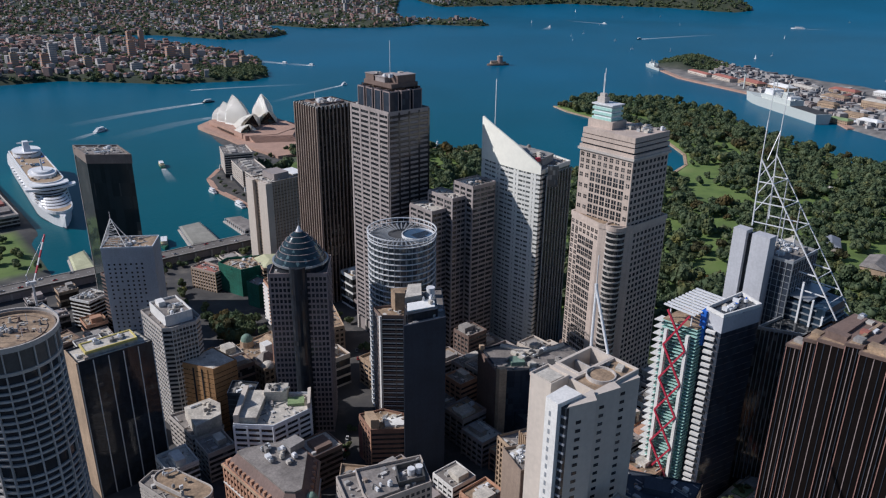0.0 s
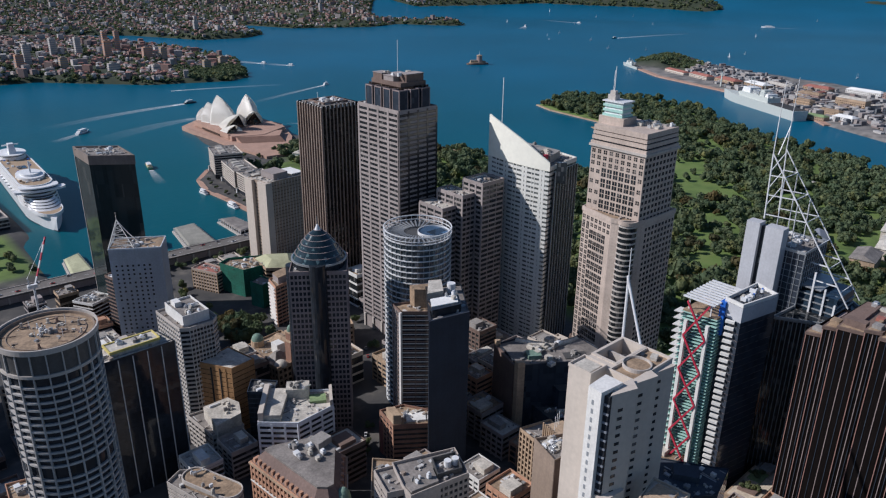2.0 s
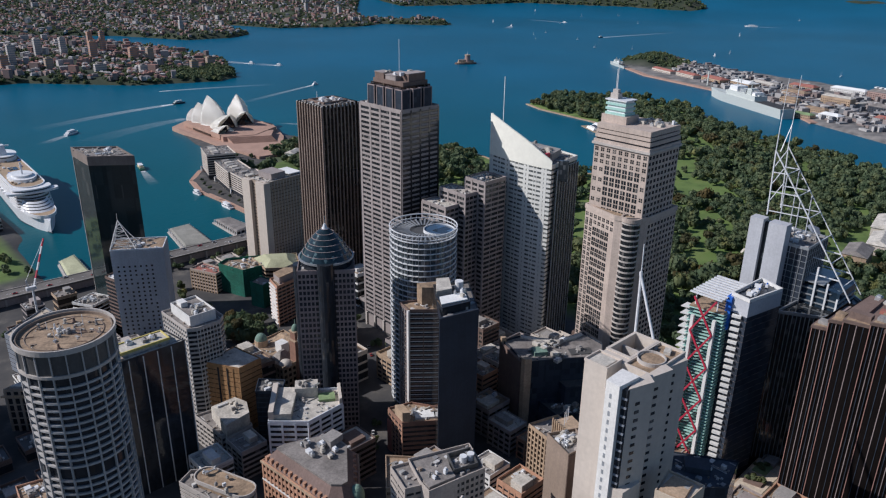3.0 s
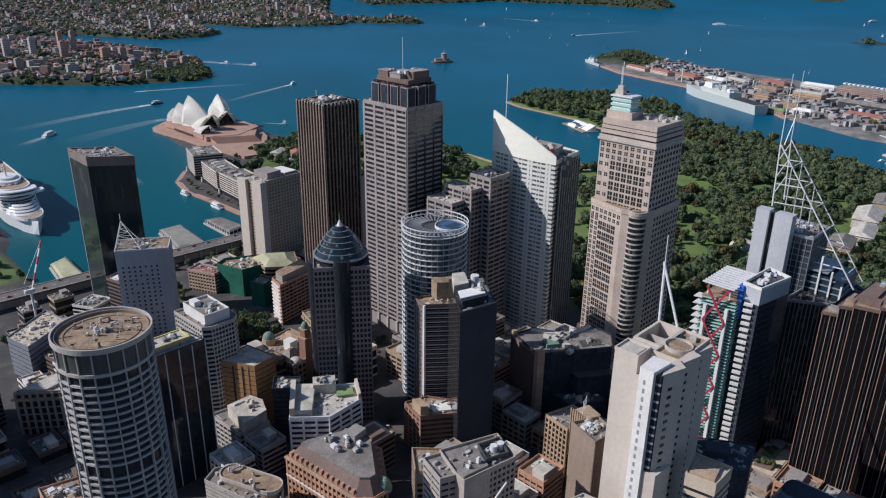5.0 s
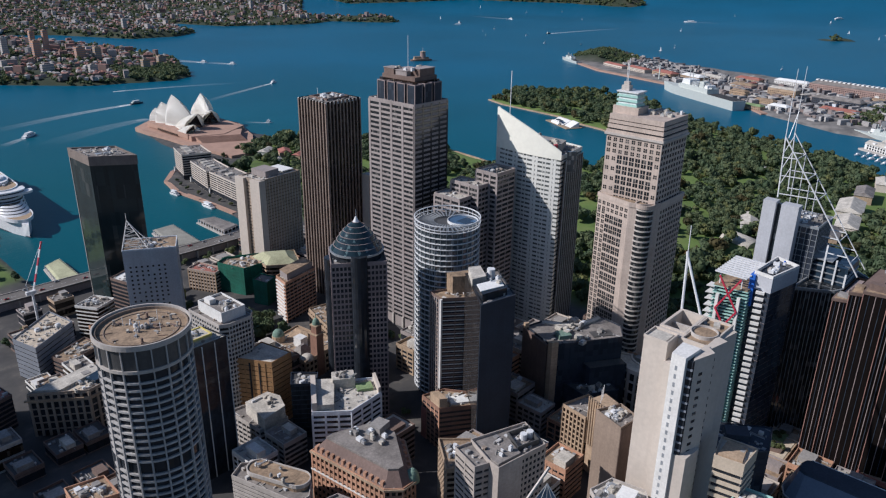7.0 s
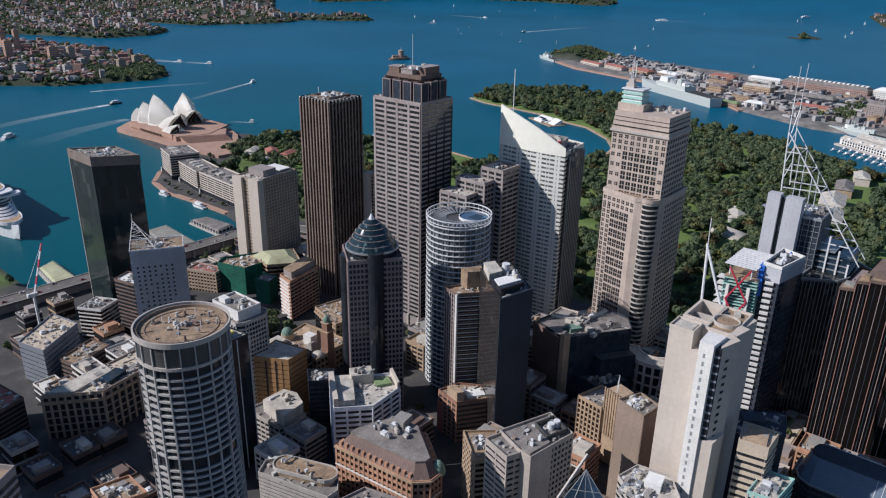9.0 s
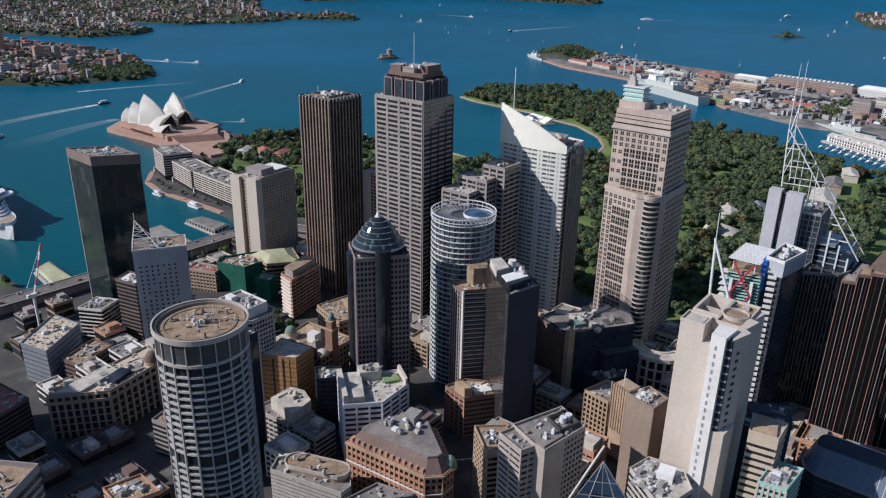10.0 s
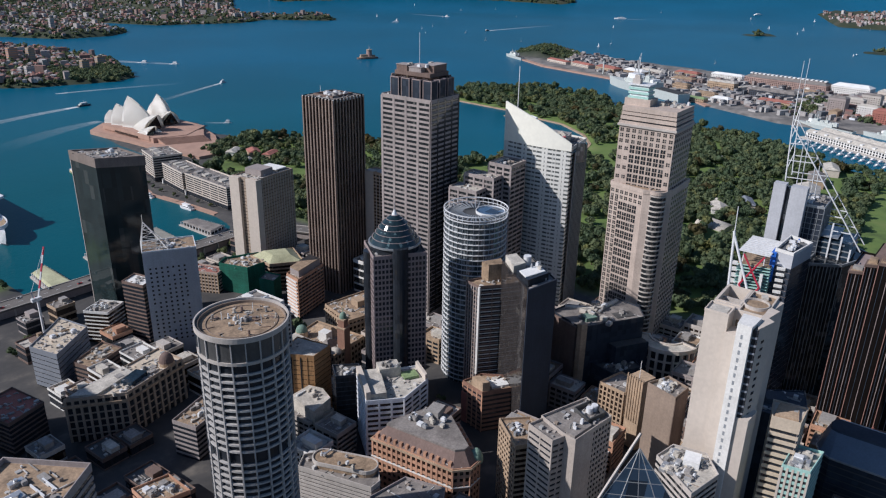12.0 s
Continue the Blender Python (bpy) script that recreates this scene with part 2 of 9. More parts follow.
def water_material():
    m, n, l, p = nodes_of("harbour_water")
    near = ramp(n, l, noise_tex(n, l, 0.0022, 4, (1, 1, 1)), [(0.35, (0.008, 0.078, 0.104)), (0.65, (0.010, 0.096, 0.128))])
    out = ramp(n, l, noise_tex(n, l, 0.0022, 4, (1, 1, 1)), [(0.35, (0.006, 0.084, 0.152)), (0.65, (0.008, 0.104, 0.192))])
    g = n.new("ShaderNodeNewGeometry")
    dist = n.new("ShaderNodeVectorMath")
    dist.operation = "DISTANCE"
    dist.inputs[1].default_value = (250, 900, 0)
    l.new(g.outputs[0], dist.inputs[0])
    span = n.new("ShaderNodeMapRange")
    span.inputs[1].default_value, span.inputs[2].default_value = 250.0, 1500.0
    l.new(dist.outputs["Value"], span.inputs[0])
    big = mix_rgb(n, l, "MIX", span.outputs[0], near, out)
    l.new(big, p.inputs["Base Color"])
    p.inputs["Roughness"].default_value = 0.30
    p.inputs["IOR"].default_value = 1.33
    p.inputs["Specular IOR Level"].default_value = 0.09
    b1 = n.new("ShaderNodeBump")
    b1.inputs["Strength"].default_value, b1.inputs["Distance"].default_value = 0.35, 1.0
    l.new(noise_tex(n, l, 0.09, 8, (1, 1.6, 1), 0.7), b1.inputs["Height"])
    l.new(b1.outputs[0], p.inputs["Normal"])
    return m


def foam_material():
    m, n, l, p = nodes_of("wake_foam")
    p.inputs["Base Color"].default_value = (0.88, 0.91, 0.92, 1)
    p.inputs["Roughness"].default_value = 0.8
    a = ramp(n, l, noise_tex(n, l, 0.12, 6, (1, 1, 1)), [(0.28, (0.35, 0.35, 0.35)), (0.6, (1, 1, 1))])
    at = n.new("ShaderNodeAttribute")
    at.attribute_name = "foam"
    k = n.new("ShaderNodeMath")
    k.operation = "MULTIPLY"
    l.new(a, k.inputs[0])
    l.new(at.outputs["Fac"], k.inputs[1])
    l.new(k.outputs[0], p.inputs["Alpha"])
    return m


def ground_material():
    """Open ground: paving and asphalt in the city, lawns and bare earth in the gardens, told apart by place."""
    m, n, l, p = nodes_of("ground")
    at = n.new("ShaderNodeAttribute")
    at.attribute_name = "green"
    gr = ramp(n, l, noise_tex(n, l, 0.02, 5), [(0.3, (0.055, 0.085, 0.022)), (0.5, (0.115, 0.175, 0.038)), (0.75, (0.165, 0.195, 0.06))])
    cy = ramp(n, l, noise_tex(n, l, 0.05, 6), [(0.3, (0.038, 0.038, 0.040)), (0.55, (0.065, 0.062, 0.060)), (0.78, (0.15, 0.135, 0.115))])
    dk = n.new("ShaderNodeAttribute")
    dk.attribute_name = "dock"
    dock = ramp(n, l, noise_tex(n, l, 0.03, 5), [(0.35, (0.09, 0.088, 0.086)), (0.5, (0.17, 0.16, 0.15)), (0.7, (0.28, 0.26, 0.24))])
    cy = mix_rgb(n, l, "MIX", dk.outputs["Fac"], cy, dock)
    wd = n.new("ShaderNodeAttribute")
    wd.attribute_name = "wild"
    wood = ramp(n, l, noise_tex(n, l, 0.012, 5), [(0.35, (0.018, 0.030, 0.014)), (0.55, (0.035, 0.045, 0.022)), (0.75, (0.07, 0.065, 0.045))])
    gr = mix_rgb(n, l, "MIX", wd.outputs["Fac"], gr, wood)
    l.new(mix_rgb(n, l, "MIX", at.outputs["Fac"], cy, gr), p.inputs["Base Color"])
    p.inputs["Roughness"].default_value = 0.92
    return m


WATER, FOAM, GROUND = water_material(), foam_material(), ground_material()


# ---- mesh helpers ----
def smooth(a, b, v):
    k = np.clip((v - a) / (b - a), 0, 1)
    return k * k * (3 - 2 * k)


def part(name, bm, material, parent, label="", at=None):
    """Link a bmesh as one mesh object under a thing or a part."""
    me = bpy.data.meshes.new(name)
    bm.to_mesh(me)
    bm.free()
    me.materials.append(material)
    ob = new(name, me)
    ob.parent = parent
    if at is not None:
        ob.location = at
    if label:
        ob["label"] = label
    return ob


def repeat(name, me, parent, at, turn=0.0):
    """One more piece on a shared mesh."""
    ob = new(name, me)
    ob.parent = parent
    ob.location = at
    ob.rotation_euler = (0, 0, turn)
    return ob


def shared(name, bm, material):
    me = bpy.data.meshes.new(name)
    bm.to_mesh(me)
    bm.free()
    me.materials.append(material)
    return me


def thing(name, label, category, at=(0, 0, 0), group="", kind=""):
    ob = new(name)
    ob.empty_display_size = 1
    ob.location = at
    return tagged(ob, label, category, group, kind)


def area(poly):
    return sum(a[0] * b[1] - b[0] * a[1] for a, b in zip(poly, poly[1:] + poly[:1])) / 2


def ccw(poly):
    return list(poly) if area(poly) > 0 else list(poly)[::-1]


def rect(x0, x1, y0, y1):
    return [(x0, y0), (x1, y0), (x1, y1), (x0, y1)]


def oblong(cx, cy, lx, ly, deg):
    c, s = math.cos(radians(deg)), math.sin(radians(deg))
    return [(cx + c * u * lx / 2 - s * v * ly / 2, cy + s * u * lx / 2 + c * v * ly / 2) for u, v in ((-1, -1), (1, -1), (1, 1), (-1, 1))]


def ring(cx, cy, r, n=48, ry=None, deg=0.0):
    ry = r if ry is None else ry
    c, s = math.cos(radians(deg)), math.sin(radians(deg))
    out = []
    for i in range(n):
        a = 2 * math.pi * i / n
        u, v = r * math.cos(a), ry * math.sin(a)
        out.append((cx + c * u - s * v, cy + s * u + c * v))
    return out


def offset(poly, d):
    """The outline moved outwards by d (inwards when negative)."""
    out = []
    n = len(poly)
    for i in range(n):
        p0, p1, p2 = Vector(poly[i - 1]), Vector(poly[i]), Vector(poly[(i + 1) % n])
        a, b = (p1 - p0).normalized(), (p2 - p1).normalized()
        na, nb = Vector((a.y, -a.x)), Vector((b.y, -b.x))
        m = na + nb
        k = max(0.35, 1 + na.dot(nb))
        q = p1 + m * (d / k)
        out.append((q.x, q.y))
    return out


def prism(bm, poly, z0, z1, top=None):
    """A solid between the outline at z0 and the same (or another) outline at z1."""
    top = poly if top is None else top
    a = [bm.verts.new((x, y, z0)) for x, y in poly]
    b = [bm.verts.new((x, y, z1)) for x, y in top]
    n = len(a)
    for i in range(n):
        bm.faces.new((a[i], a[(i + 1) % n], b[(i + 1) % n], b[i]))
    bm.faces.new(b)
    bm.faces.new(a[::-1])
    return bm


def frame_ring(bm, poly, z0, z1, thick):
    """A wall round the outline, open inside."""
    inn = offset(poly, -thick)
    v = [[bm.verts.new((x, y, z)) for x, y in pl] for pl, z in ((poly, z0), (poly, z1), (inn, z1), (inn, z0))]
    n = len(poly)
    for i in range(n):
        j = (i + 1) % n
        for k in range(4):
            a, b = v[k], v[(k + 1) % 4]
            bm.faces.new((a[i], a[j], b[j], b[i]))
    return bm


def box(bm, x0, x1, y0, y1, z0, z1):
    return prism(bm, rect(x0, x1, y0, y1), z0, z1)


def solid(poly, z0, z1, top=None):
    return prism(bmesh.new(), ccw(poly), z0, z1, ccw(top) if top else None)


def bar(bm, a, b, w, sides=4):
    """A straight bar from a to b."""
    a, b = Vector(a), Vector(b)
    d = (b - a).normalized()
    u = d.cross(Vector((0, 0, 1)))
    u = Vector((1, 0, 0)) if u.length < 1e-3 else u.normalized()
    v = d.cross(u)
    lo, hi = [], []
    for i in range(sides):
        k = 2 * math.pi * (i + 0.5) / sides
        o = (u * math.cos(k) + v * math.sin(k)) * w * (0.707 if sides == 4 else 0.5)
        lo.append(bm.verts.new(a + o))
        hi.append(bm.verts.new(b + o))
    for i in range(sides):
        j = (i + 1) % sides
        bm.faces.new((lo[i], lo[j], hi[j], hi[i]))
    bm.faces.new(hi)
    bm.faces.new(lo[::-1])
    bmesh.ops.recalc_face_normals(bm, faces=bm.faces)
    return bm


def dome(bm, cx, cy, z, r, h, rings=6, n=20, r_top=0.0):
    rows = []
    for k in range(rings):
        a = math.pi / 2 * k / rings
        rr = r_top + (r - r_top) * math.cos(a)
        rows.append([bm.verts.new((cx + rr * math.cos(2 * math.pi * i / n), cy + rr * math.sin(2 * math.pi * i / n), z + h * math.sin(a))) for i in range(n)])
    tip = bm.verts.new((cx, cy, z + h))
    for a, b in zip(rows, rows[1:]):
        for i in range(n):
            bm.faces.new((a[i], a[(i + 1) % n], b[(i + 1) % n], b[i]))
    for i in range(n):
        bm.faces.new((rows[-1][i], rows[-1][(i + 1) % n], tip))
    bm.faces.new(rows[0][::-1])
    return bm


def fittings(t, poly, z, seed, share=16.0):
    """Small vents, hatches, pipes and kerbs scattered over a flat roof, as one part. The outline is in the thing's own frame."""
    r = random.Random(seed)
    poly = offset(poly, -1.6)
    xs, ys = [p[0] for p in poly], [p[1] for p in poly]
    n = min(90, int(area(poly) / share))
    bm = bmesh.new()
    for k in range(n * 2):
        x, y = r.uniform(min(xs), max(xs)), r.uniform(min(ys), max(ys))
        if any((b[0] - a[0]) * (y - a[1]) - (b[1] - a[1]) * (x - a[0]) < 0.4 for a, b in zip(poly, poly[1:] + poly[:1])):
            continue
        kind = r.random()
        if kind < 0.25:
            L, W, h = r.uniform(3, 9), 0.35, r.uniform(0.3, 0.7)
        elif kind < 0.75:
            L, W, h = r.uniform(0.5, 1.6), r.uniform(0.5, 1.4), r.uniform(0.4, 1.5)
        else:
            L, W, h = r.uniform(1.5, 3.2), r.uniform(1.2, 2.6), r.uniform(0.15, 1.9)
        if r.random() < 0.5:
            L, W = W, L
        L, W = min(L, (max(xs) - min(xs)) * 0.4), min(W, (max(ys) - min(ys)) * 0.4)
        box(bm, x - L / 2, x + L / 2, y - W / 2, y + W / 2, z, z + h)
        if len(bm.faces) > n * 6:
            break
    if len(bm.faces):
        part("roof_clutter", bm, ROOFBITS, t)["kind"] = "stuff"
    else:
        bm.free()


def tower(name, label, poly, z0, z1, fh, wall, window, band=1.2, out=0.35, piers=(), parapet=1.4, roof=ROOFGREY,
          first=None, last=None, category="office tower", group="", kind=""):
    """A storeyed building: a row of glass and a wall band for every floor, piers up the faces, a parapet and a roof.
    piers: (edge, count, width, depth, material) with edge -1 for all edges."""
    poly = ccw(poly)
    cx, cy = sum(p[0] for p in poly) / len(poly), sum(p[1] for p in poly) / len(poly)
    own = [(x - cx, y - cy) for x, y in poly]
    t = thing(name, label, category, (cx, cy, z0), group, kind)
    h = z1 - z0
    lo, hi = (first or 0.0), (last or h)
    n = max(1, round((hi - lo) / fh))
    fh = (hi - lo) / n
    if lo > 0:
        part("base", solid(offset(own, out), 0, lo), wall, t)
    if hi < h:
        part("crown", solid(offset(own, out), hi, h), wall, t)
    part("glazing", solid(own, lo, hi - 0.05), window, t)
    ban = shared("floor_band", solid(offset(own, out), 0, band), wall)
    for i in range(n):
        repeat("floor_band", ban, t, (0, 0, lo + i * fh + (fh - band)))
    for edge, count, width, depth, material in piers:
        me = shared("pier", box(bmesh.new(), -width / 2, width / 2, -depth, 0.1, 0, hi - lo + 0.02), material)
        for e in (range(len(own)) if edge < 0 else (edge,)):
            a, b = Vector(own[e]), Vector(own[(e + 1) % len(own)])
            k = count if count > 0 else max(1, round((b - a).length / -count))
            turn = math.atan2((b - a).y, (b - a).x)
            for i in range(k + 1):
                if i == k and edge < 0:
                    continue
                q = a.lerp(b, i / k)
                repeat("pier", me, t, (q.x, q.y, lo), turn)
    part("roof", solid(offset(own, -0.35), h - 0.3, h + 0.06), roof, t)
    fittings(t, own, h, int(abs(cx * 7 + cy)))
    part("parapet", frame_ring(bmesh.new(), offset(own, out + 0.03), h - 0.4, h + parapet, 0.45), wall, t)
    return t


def rooftop(t, x0, x1, y0, y1, z, count, seed, material=PLANT, big=5.0):
    """Plant on a flat roof: housings, ducts, fans, pipes, each a part. Places are in the world."""
    r = random.Random(seed)
    o = Vector(t.location)
    for i in range(count):
        w, d, h = r.uniform(0.3, 1) * big, r.uniform(0.3, 1) * big, r.uniform(0.8, 2.6)
        x, y = r.uniform(x0 + w / 2, max(x0 + w / 2, x1 - w / 2)), r.uniform(y0 + d / 2, max(y0 + d / 2, y1 - d / 2))
        bm = box(bmesh.new(), -w / 2, w / 2, -d / 2, d / 2, 0, h)
        kind = r.randrange(4)
        if kind == 0:
            prism(bm, ring(0, 0, min(w, d) * 0.35, 10), h, h + 0.8)
        elif kind == 1:
            box(bm, w / 2, w / 2 + r.uniform(2, 5), -0.4, 0.4, 0.4, 1.1)
        elif kind == 2:
            box(bm, -w * 0.3, w * 0.3, -d * 0.3, d * 0.3, h, h + 0.7)
        part(("air_handler", "duct", "plant_housing", "vent")[kind], bm, r.choice((material, DUCT, ROOFPALE, STEEL)), t,
             at=(x - o.x, y - o.y, z - o.z))


def ground_z(x, y):
    """Height of the streets: low at the quay, rising to the south."""
    return 3.0 + 12.0 * smooth(740.0, 330.0, y) * smooth(-2000.0, 0.0, x) * smooth(1300.0, 500.0, x) + 4.0 * smooth(700.0, 300.0, y)


# ---- harbour, land and streets ----
def lift(r):
    """The far rim of the sheet rises, as hills and open water do towards the horizon."""
    return 95.0 * np.clip((r - 4200.0) / 1000.0, 0, 1.4) ** 1.5


CITY = [(176, 1330), (172, 1040), (170, 955), (154, 923), (150, 800), (165, 783), (395, 796), (410, 850), (411, 933), (407, 985), (420, 1045), (455, 1085),
        (500, 1109), (529, 1181), (536, 1256), (563, 1396), (600, 1428), (645, 1422), (707, 1350), (690, 1250), (716, 1142), (791, 1041),
        (864, 902), (850, 800), (840, 758), (870, 715), (947, 640), (1010, 633), (1072, 649), (1130, 690), (1190, 767), (1207, 842),
        (1235, 900), (1256, 1066), (1280, 1125), (1330, 1142), (1431, 1140), (1516, 1036), (1539, 914)]
DOMAIN = [(1539, 914), (1500, 811), (1430, 749), (1342, 577), (1299, 467), (1254, 378), (1203, 291), (1155, 190), (1140, 60), (1240, 20),
          (1420, 150), (1500, 234), (1497, 431), (1580, 600), (1640, 660), (1790, 905), (1880, 1190), (2030, 1405), (2240, 1450), (2295, 1370),
          (2200, 1090), (2155, 800), (2090, 540), (2050, 340), (2040, 0), (2040, -700), (-900, -700), (-900, 1300)]
KIRRIBILLI = [(-900, 2350), (365, 2150), (500, 2140), (707, 1928), (894, 1861), (970, 1890), (1033, 2046), (1107, 2214), (1103, 2494), (993, 2773),
              (889, 3060), (600, 3300), (700, 3400), (1122, 3117), (1272, 2813), (1450, 2790), (1575, 2873), (1600, 3050), (1700, 3300), (1803, 3025),
              (2135, 2877), (2330, 2930), (2487, 2719), (2560, 2690), (2614, 2820), (2366, 3093), (2600, 3500), (3073, 4076), (2900, 5600), (-900, 5600)]
BRADLEYS = [(2969, 3549), (3117, 3462), (3630, 3156), (3950, 2650), (4070, 2286), (4200, 2250), (4391, 2433), (5059, 3309), (5600, 5600), (3250, 5600), (3060, 4300)]
PIPER = [(4560, 960), (4460, 911), (4138, 772), (4100, 560), (4300, 200), (4700, 0), (4800, 500), (4680, 900)]
DARLING = [(3010, 520), (2960, 380), (2990, 100), (3700, -400), (3600, 200)]
SHORES = [CITY + DOMAIN, KIRRIBILLI, BRADLEYS, PIPER, DARLING]
ISLETS = [(3380, 955, 78, 30, -62), (4870, 1630, 120, 34, -70)]


def inland(px, py):
    """Metres from the shore, positive on land."""
    best = np.full(px.shape, -1e9)
    for poly in SHORES:
        d = np.full(px.shape, 1e18)
        inside = np.zeros(px.shape, bool)
        for (x0, y0), (x1, y1) in zip(poly, poly[1:] + poly[:1]):
            ex, ey = x1 - x0, y1 - y0
            k = np.clip(((px - x0) * ex + (py - y0) * ey) / (ex * ex + ey * ey + 1e-9), 0, 1)
            d = np.minimum(d, (px - x0 - k * ex) ** 2 + (py - y0 - k * ey) ** 2)
            if y0 != y1:
                cross = (y0 > py) != (y1 > py)
                inside ^= cross & (px < ex * (py - y0) / ey + x0)
        best = np.maximum(best, np.where(inside, 1, -1) * np.sqrt(d))
    for cx, cy, a, b, deg in ISLETS:
        c, s = math.cos(radians(deg)), math.sin(radians(deg))
        u, v = ((px - cx) * c + (py - cy) * s) / a, (-(px - cx) * s + (py - cy) * c) / b
        best = np.maximum(best, (1 - np.sqrt(u * u + v * v)) * b)
    return best


def park(px, py):
    """1 where lawns and gardens lie."""
    a = smooth(455, 475, px) * smooth(1160, 1130, py) * smooth(225, 245, py + 0.30 * (px - 455)) * smooth(1600, 1580, px) * smooth(1165, 1140, px - 0.5 * py)
    opera = smooth(560, 620, px) + smooth(1060, 1040, py)
    b = smooth(2500, 2600, px) + smooth(1700, 1720, py) + smooth(1120, 1250, py) * smooth(1990, 2050, px)
    quay = smooth(70, 84, px) * smooth(150, 140, px) * smooth(818, 832, py) * smooth(980, 966, py)
    return np.clip(a * np.clip(opera, 0, 1) + b + quay, 0, 1)


def land_height(px, py):
    d = inland(px, py)
    z = ground_z(px, py)
    far = smooth(1650, 1900, py) + smooth(2700, 3000, px)
    hills = 12 + 46 * smooth(0, 900, d) + 10 * np.sin(px / 310.0 + 1) * np.sin(py / 270.0)
    isle = smooth(1250, 1320, py) * smooth(2010, 2060, px) * 18 * smooth(0, 90, d)
    z = z * (1 - np.clip(far, 0, 1)) + np.clip(far, 0, 1) * hills + isle
    return np.minimum(z, d * 0.55), d


def sheet(name, xs, ys, material, height, with_green=False):
    gx, gy = np.meshgrid(xs, ys)
    z = height(gx, gy)
    nx, ny = len(xs), len(ys)
    co = np.stack([gx, gy, z], -1).reshape(-1, 3)
    i = np.arange(nx * ny).reshape(ny, nx)
    f = np.stack([i[:-1, :-1], i[:-1, 1:], i[1:, 1:], i[1:, :-1]], -1).reshape(-1, 4)
    keep = (co[:, 2][f] > -7.5).any(1)
    f = f[keep]
    me = bpy.data.meshes.new(name)
    me.from_pydata(co.tolist(), [], f.tolist())
    me.materials.append(material)
    for q in me.polygons:
        q.use_smooth = True
    if with_green:
        at = me.attributes.new("green", "FLOAT", "POINT")
        at.data.foreach_set("value", park(gx, gy).ravel().astype(np.float32))
        dk = me.attributes.new("dock", "FLOAT", "POINT")
        dk.data.foreach_set("value", (smooth(1440, 1470, gx) * smooth(1700, 1650, gy) * smooth(2500, 2400, gx)).ravel().astype(np.float32))
        wd = me.attributes.new("wild", "FLOAT", "POINT")
        wd.data.foreach_set("value", np.clip(smooth(1650, 1720, gy) + smooth(2500, 2600, gx) + smooth(1900, 2000, gx) * smooth(1150, 1250, gy), 0, 1).ravel().astype(np.float32))
    return new(name, me)


def ground_height(px, py):
    z, d = land_height(px, py)
    return np.maximum(z, -8.0) + lift(np.hypot(px, py))


axis_x = np.concatenate([np.arange(-900, 1600, 13.0), np.arange(1600, 2700, 24.0), np.arange(2700, 5600, 50.0)])
axis_y = np.concatenate([np.arange(-700, 1500, 13.0), np.arange(1500, 3300, 26.0), np.arange(3300, 5600, 60.0)])
tagged(sheet("ground", axis_x, axis_y, GROUND, ground_height, True), "city streets, lawns and wooded hills round a harbour", "ground", kind="structure")
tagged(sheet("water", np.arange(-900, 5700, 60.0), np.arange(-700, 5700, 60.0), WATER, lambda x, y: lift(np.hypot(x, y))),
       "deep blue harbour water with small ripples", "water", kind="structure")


def at_ground(x, y):
    z, d = land_height(np.array([float(x)]), np.array([float(y)]))
    return float(z[0]) + float(lift(np.hypot(x, y)))


def many(xs, ys):
    """Height of the ground and metres from the shore at many places at once."""
    xs, ys = np.asarray(xs, float), np.asarray(ys, float)
    z, d = land_height(xs, ys)
    return z + lift(np.hypot(xs, ys)), d


# ---- the towers ----
def local_pts(o, pts):
    return [(x - o.x, y - o.y) for x, y in pts]


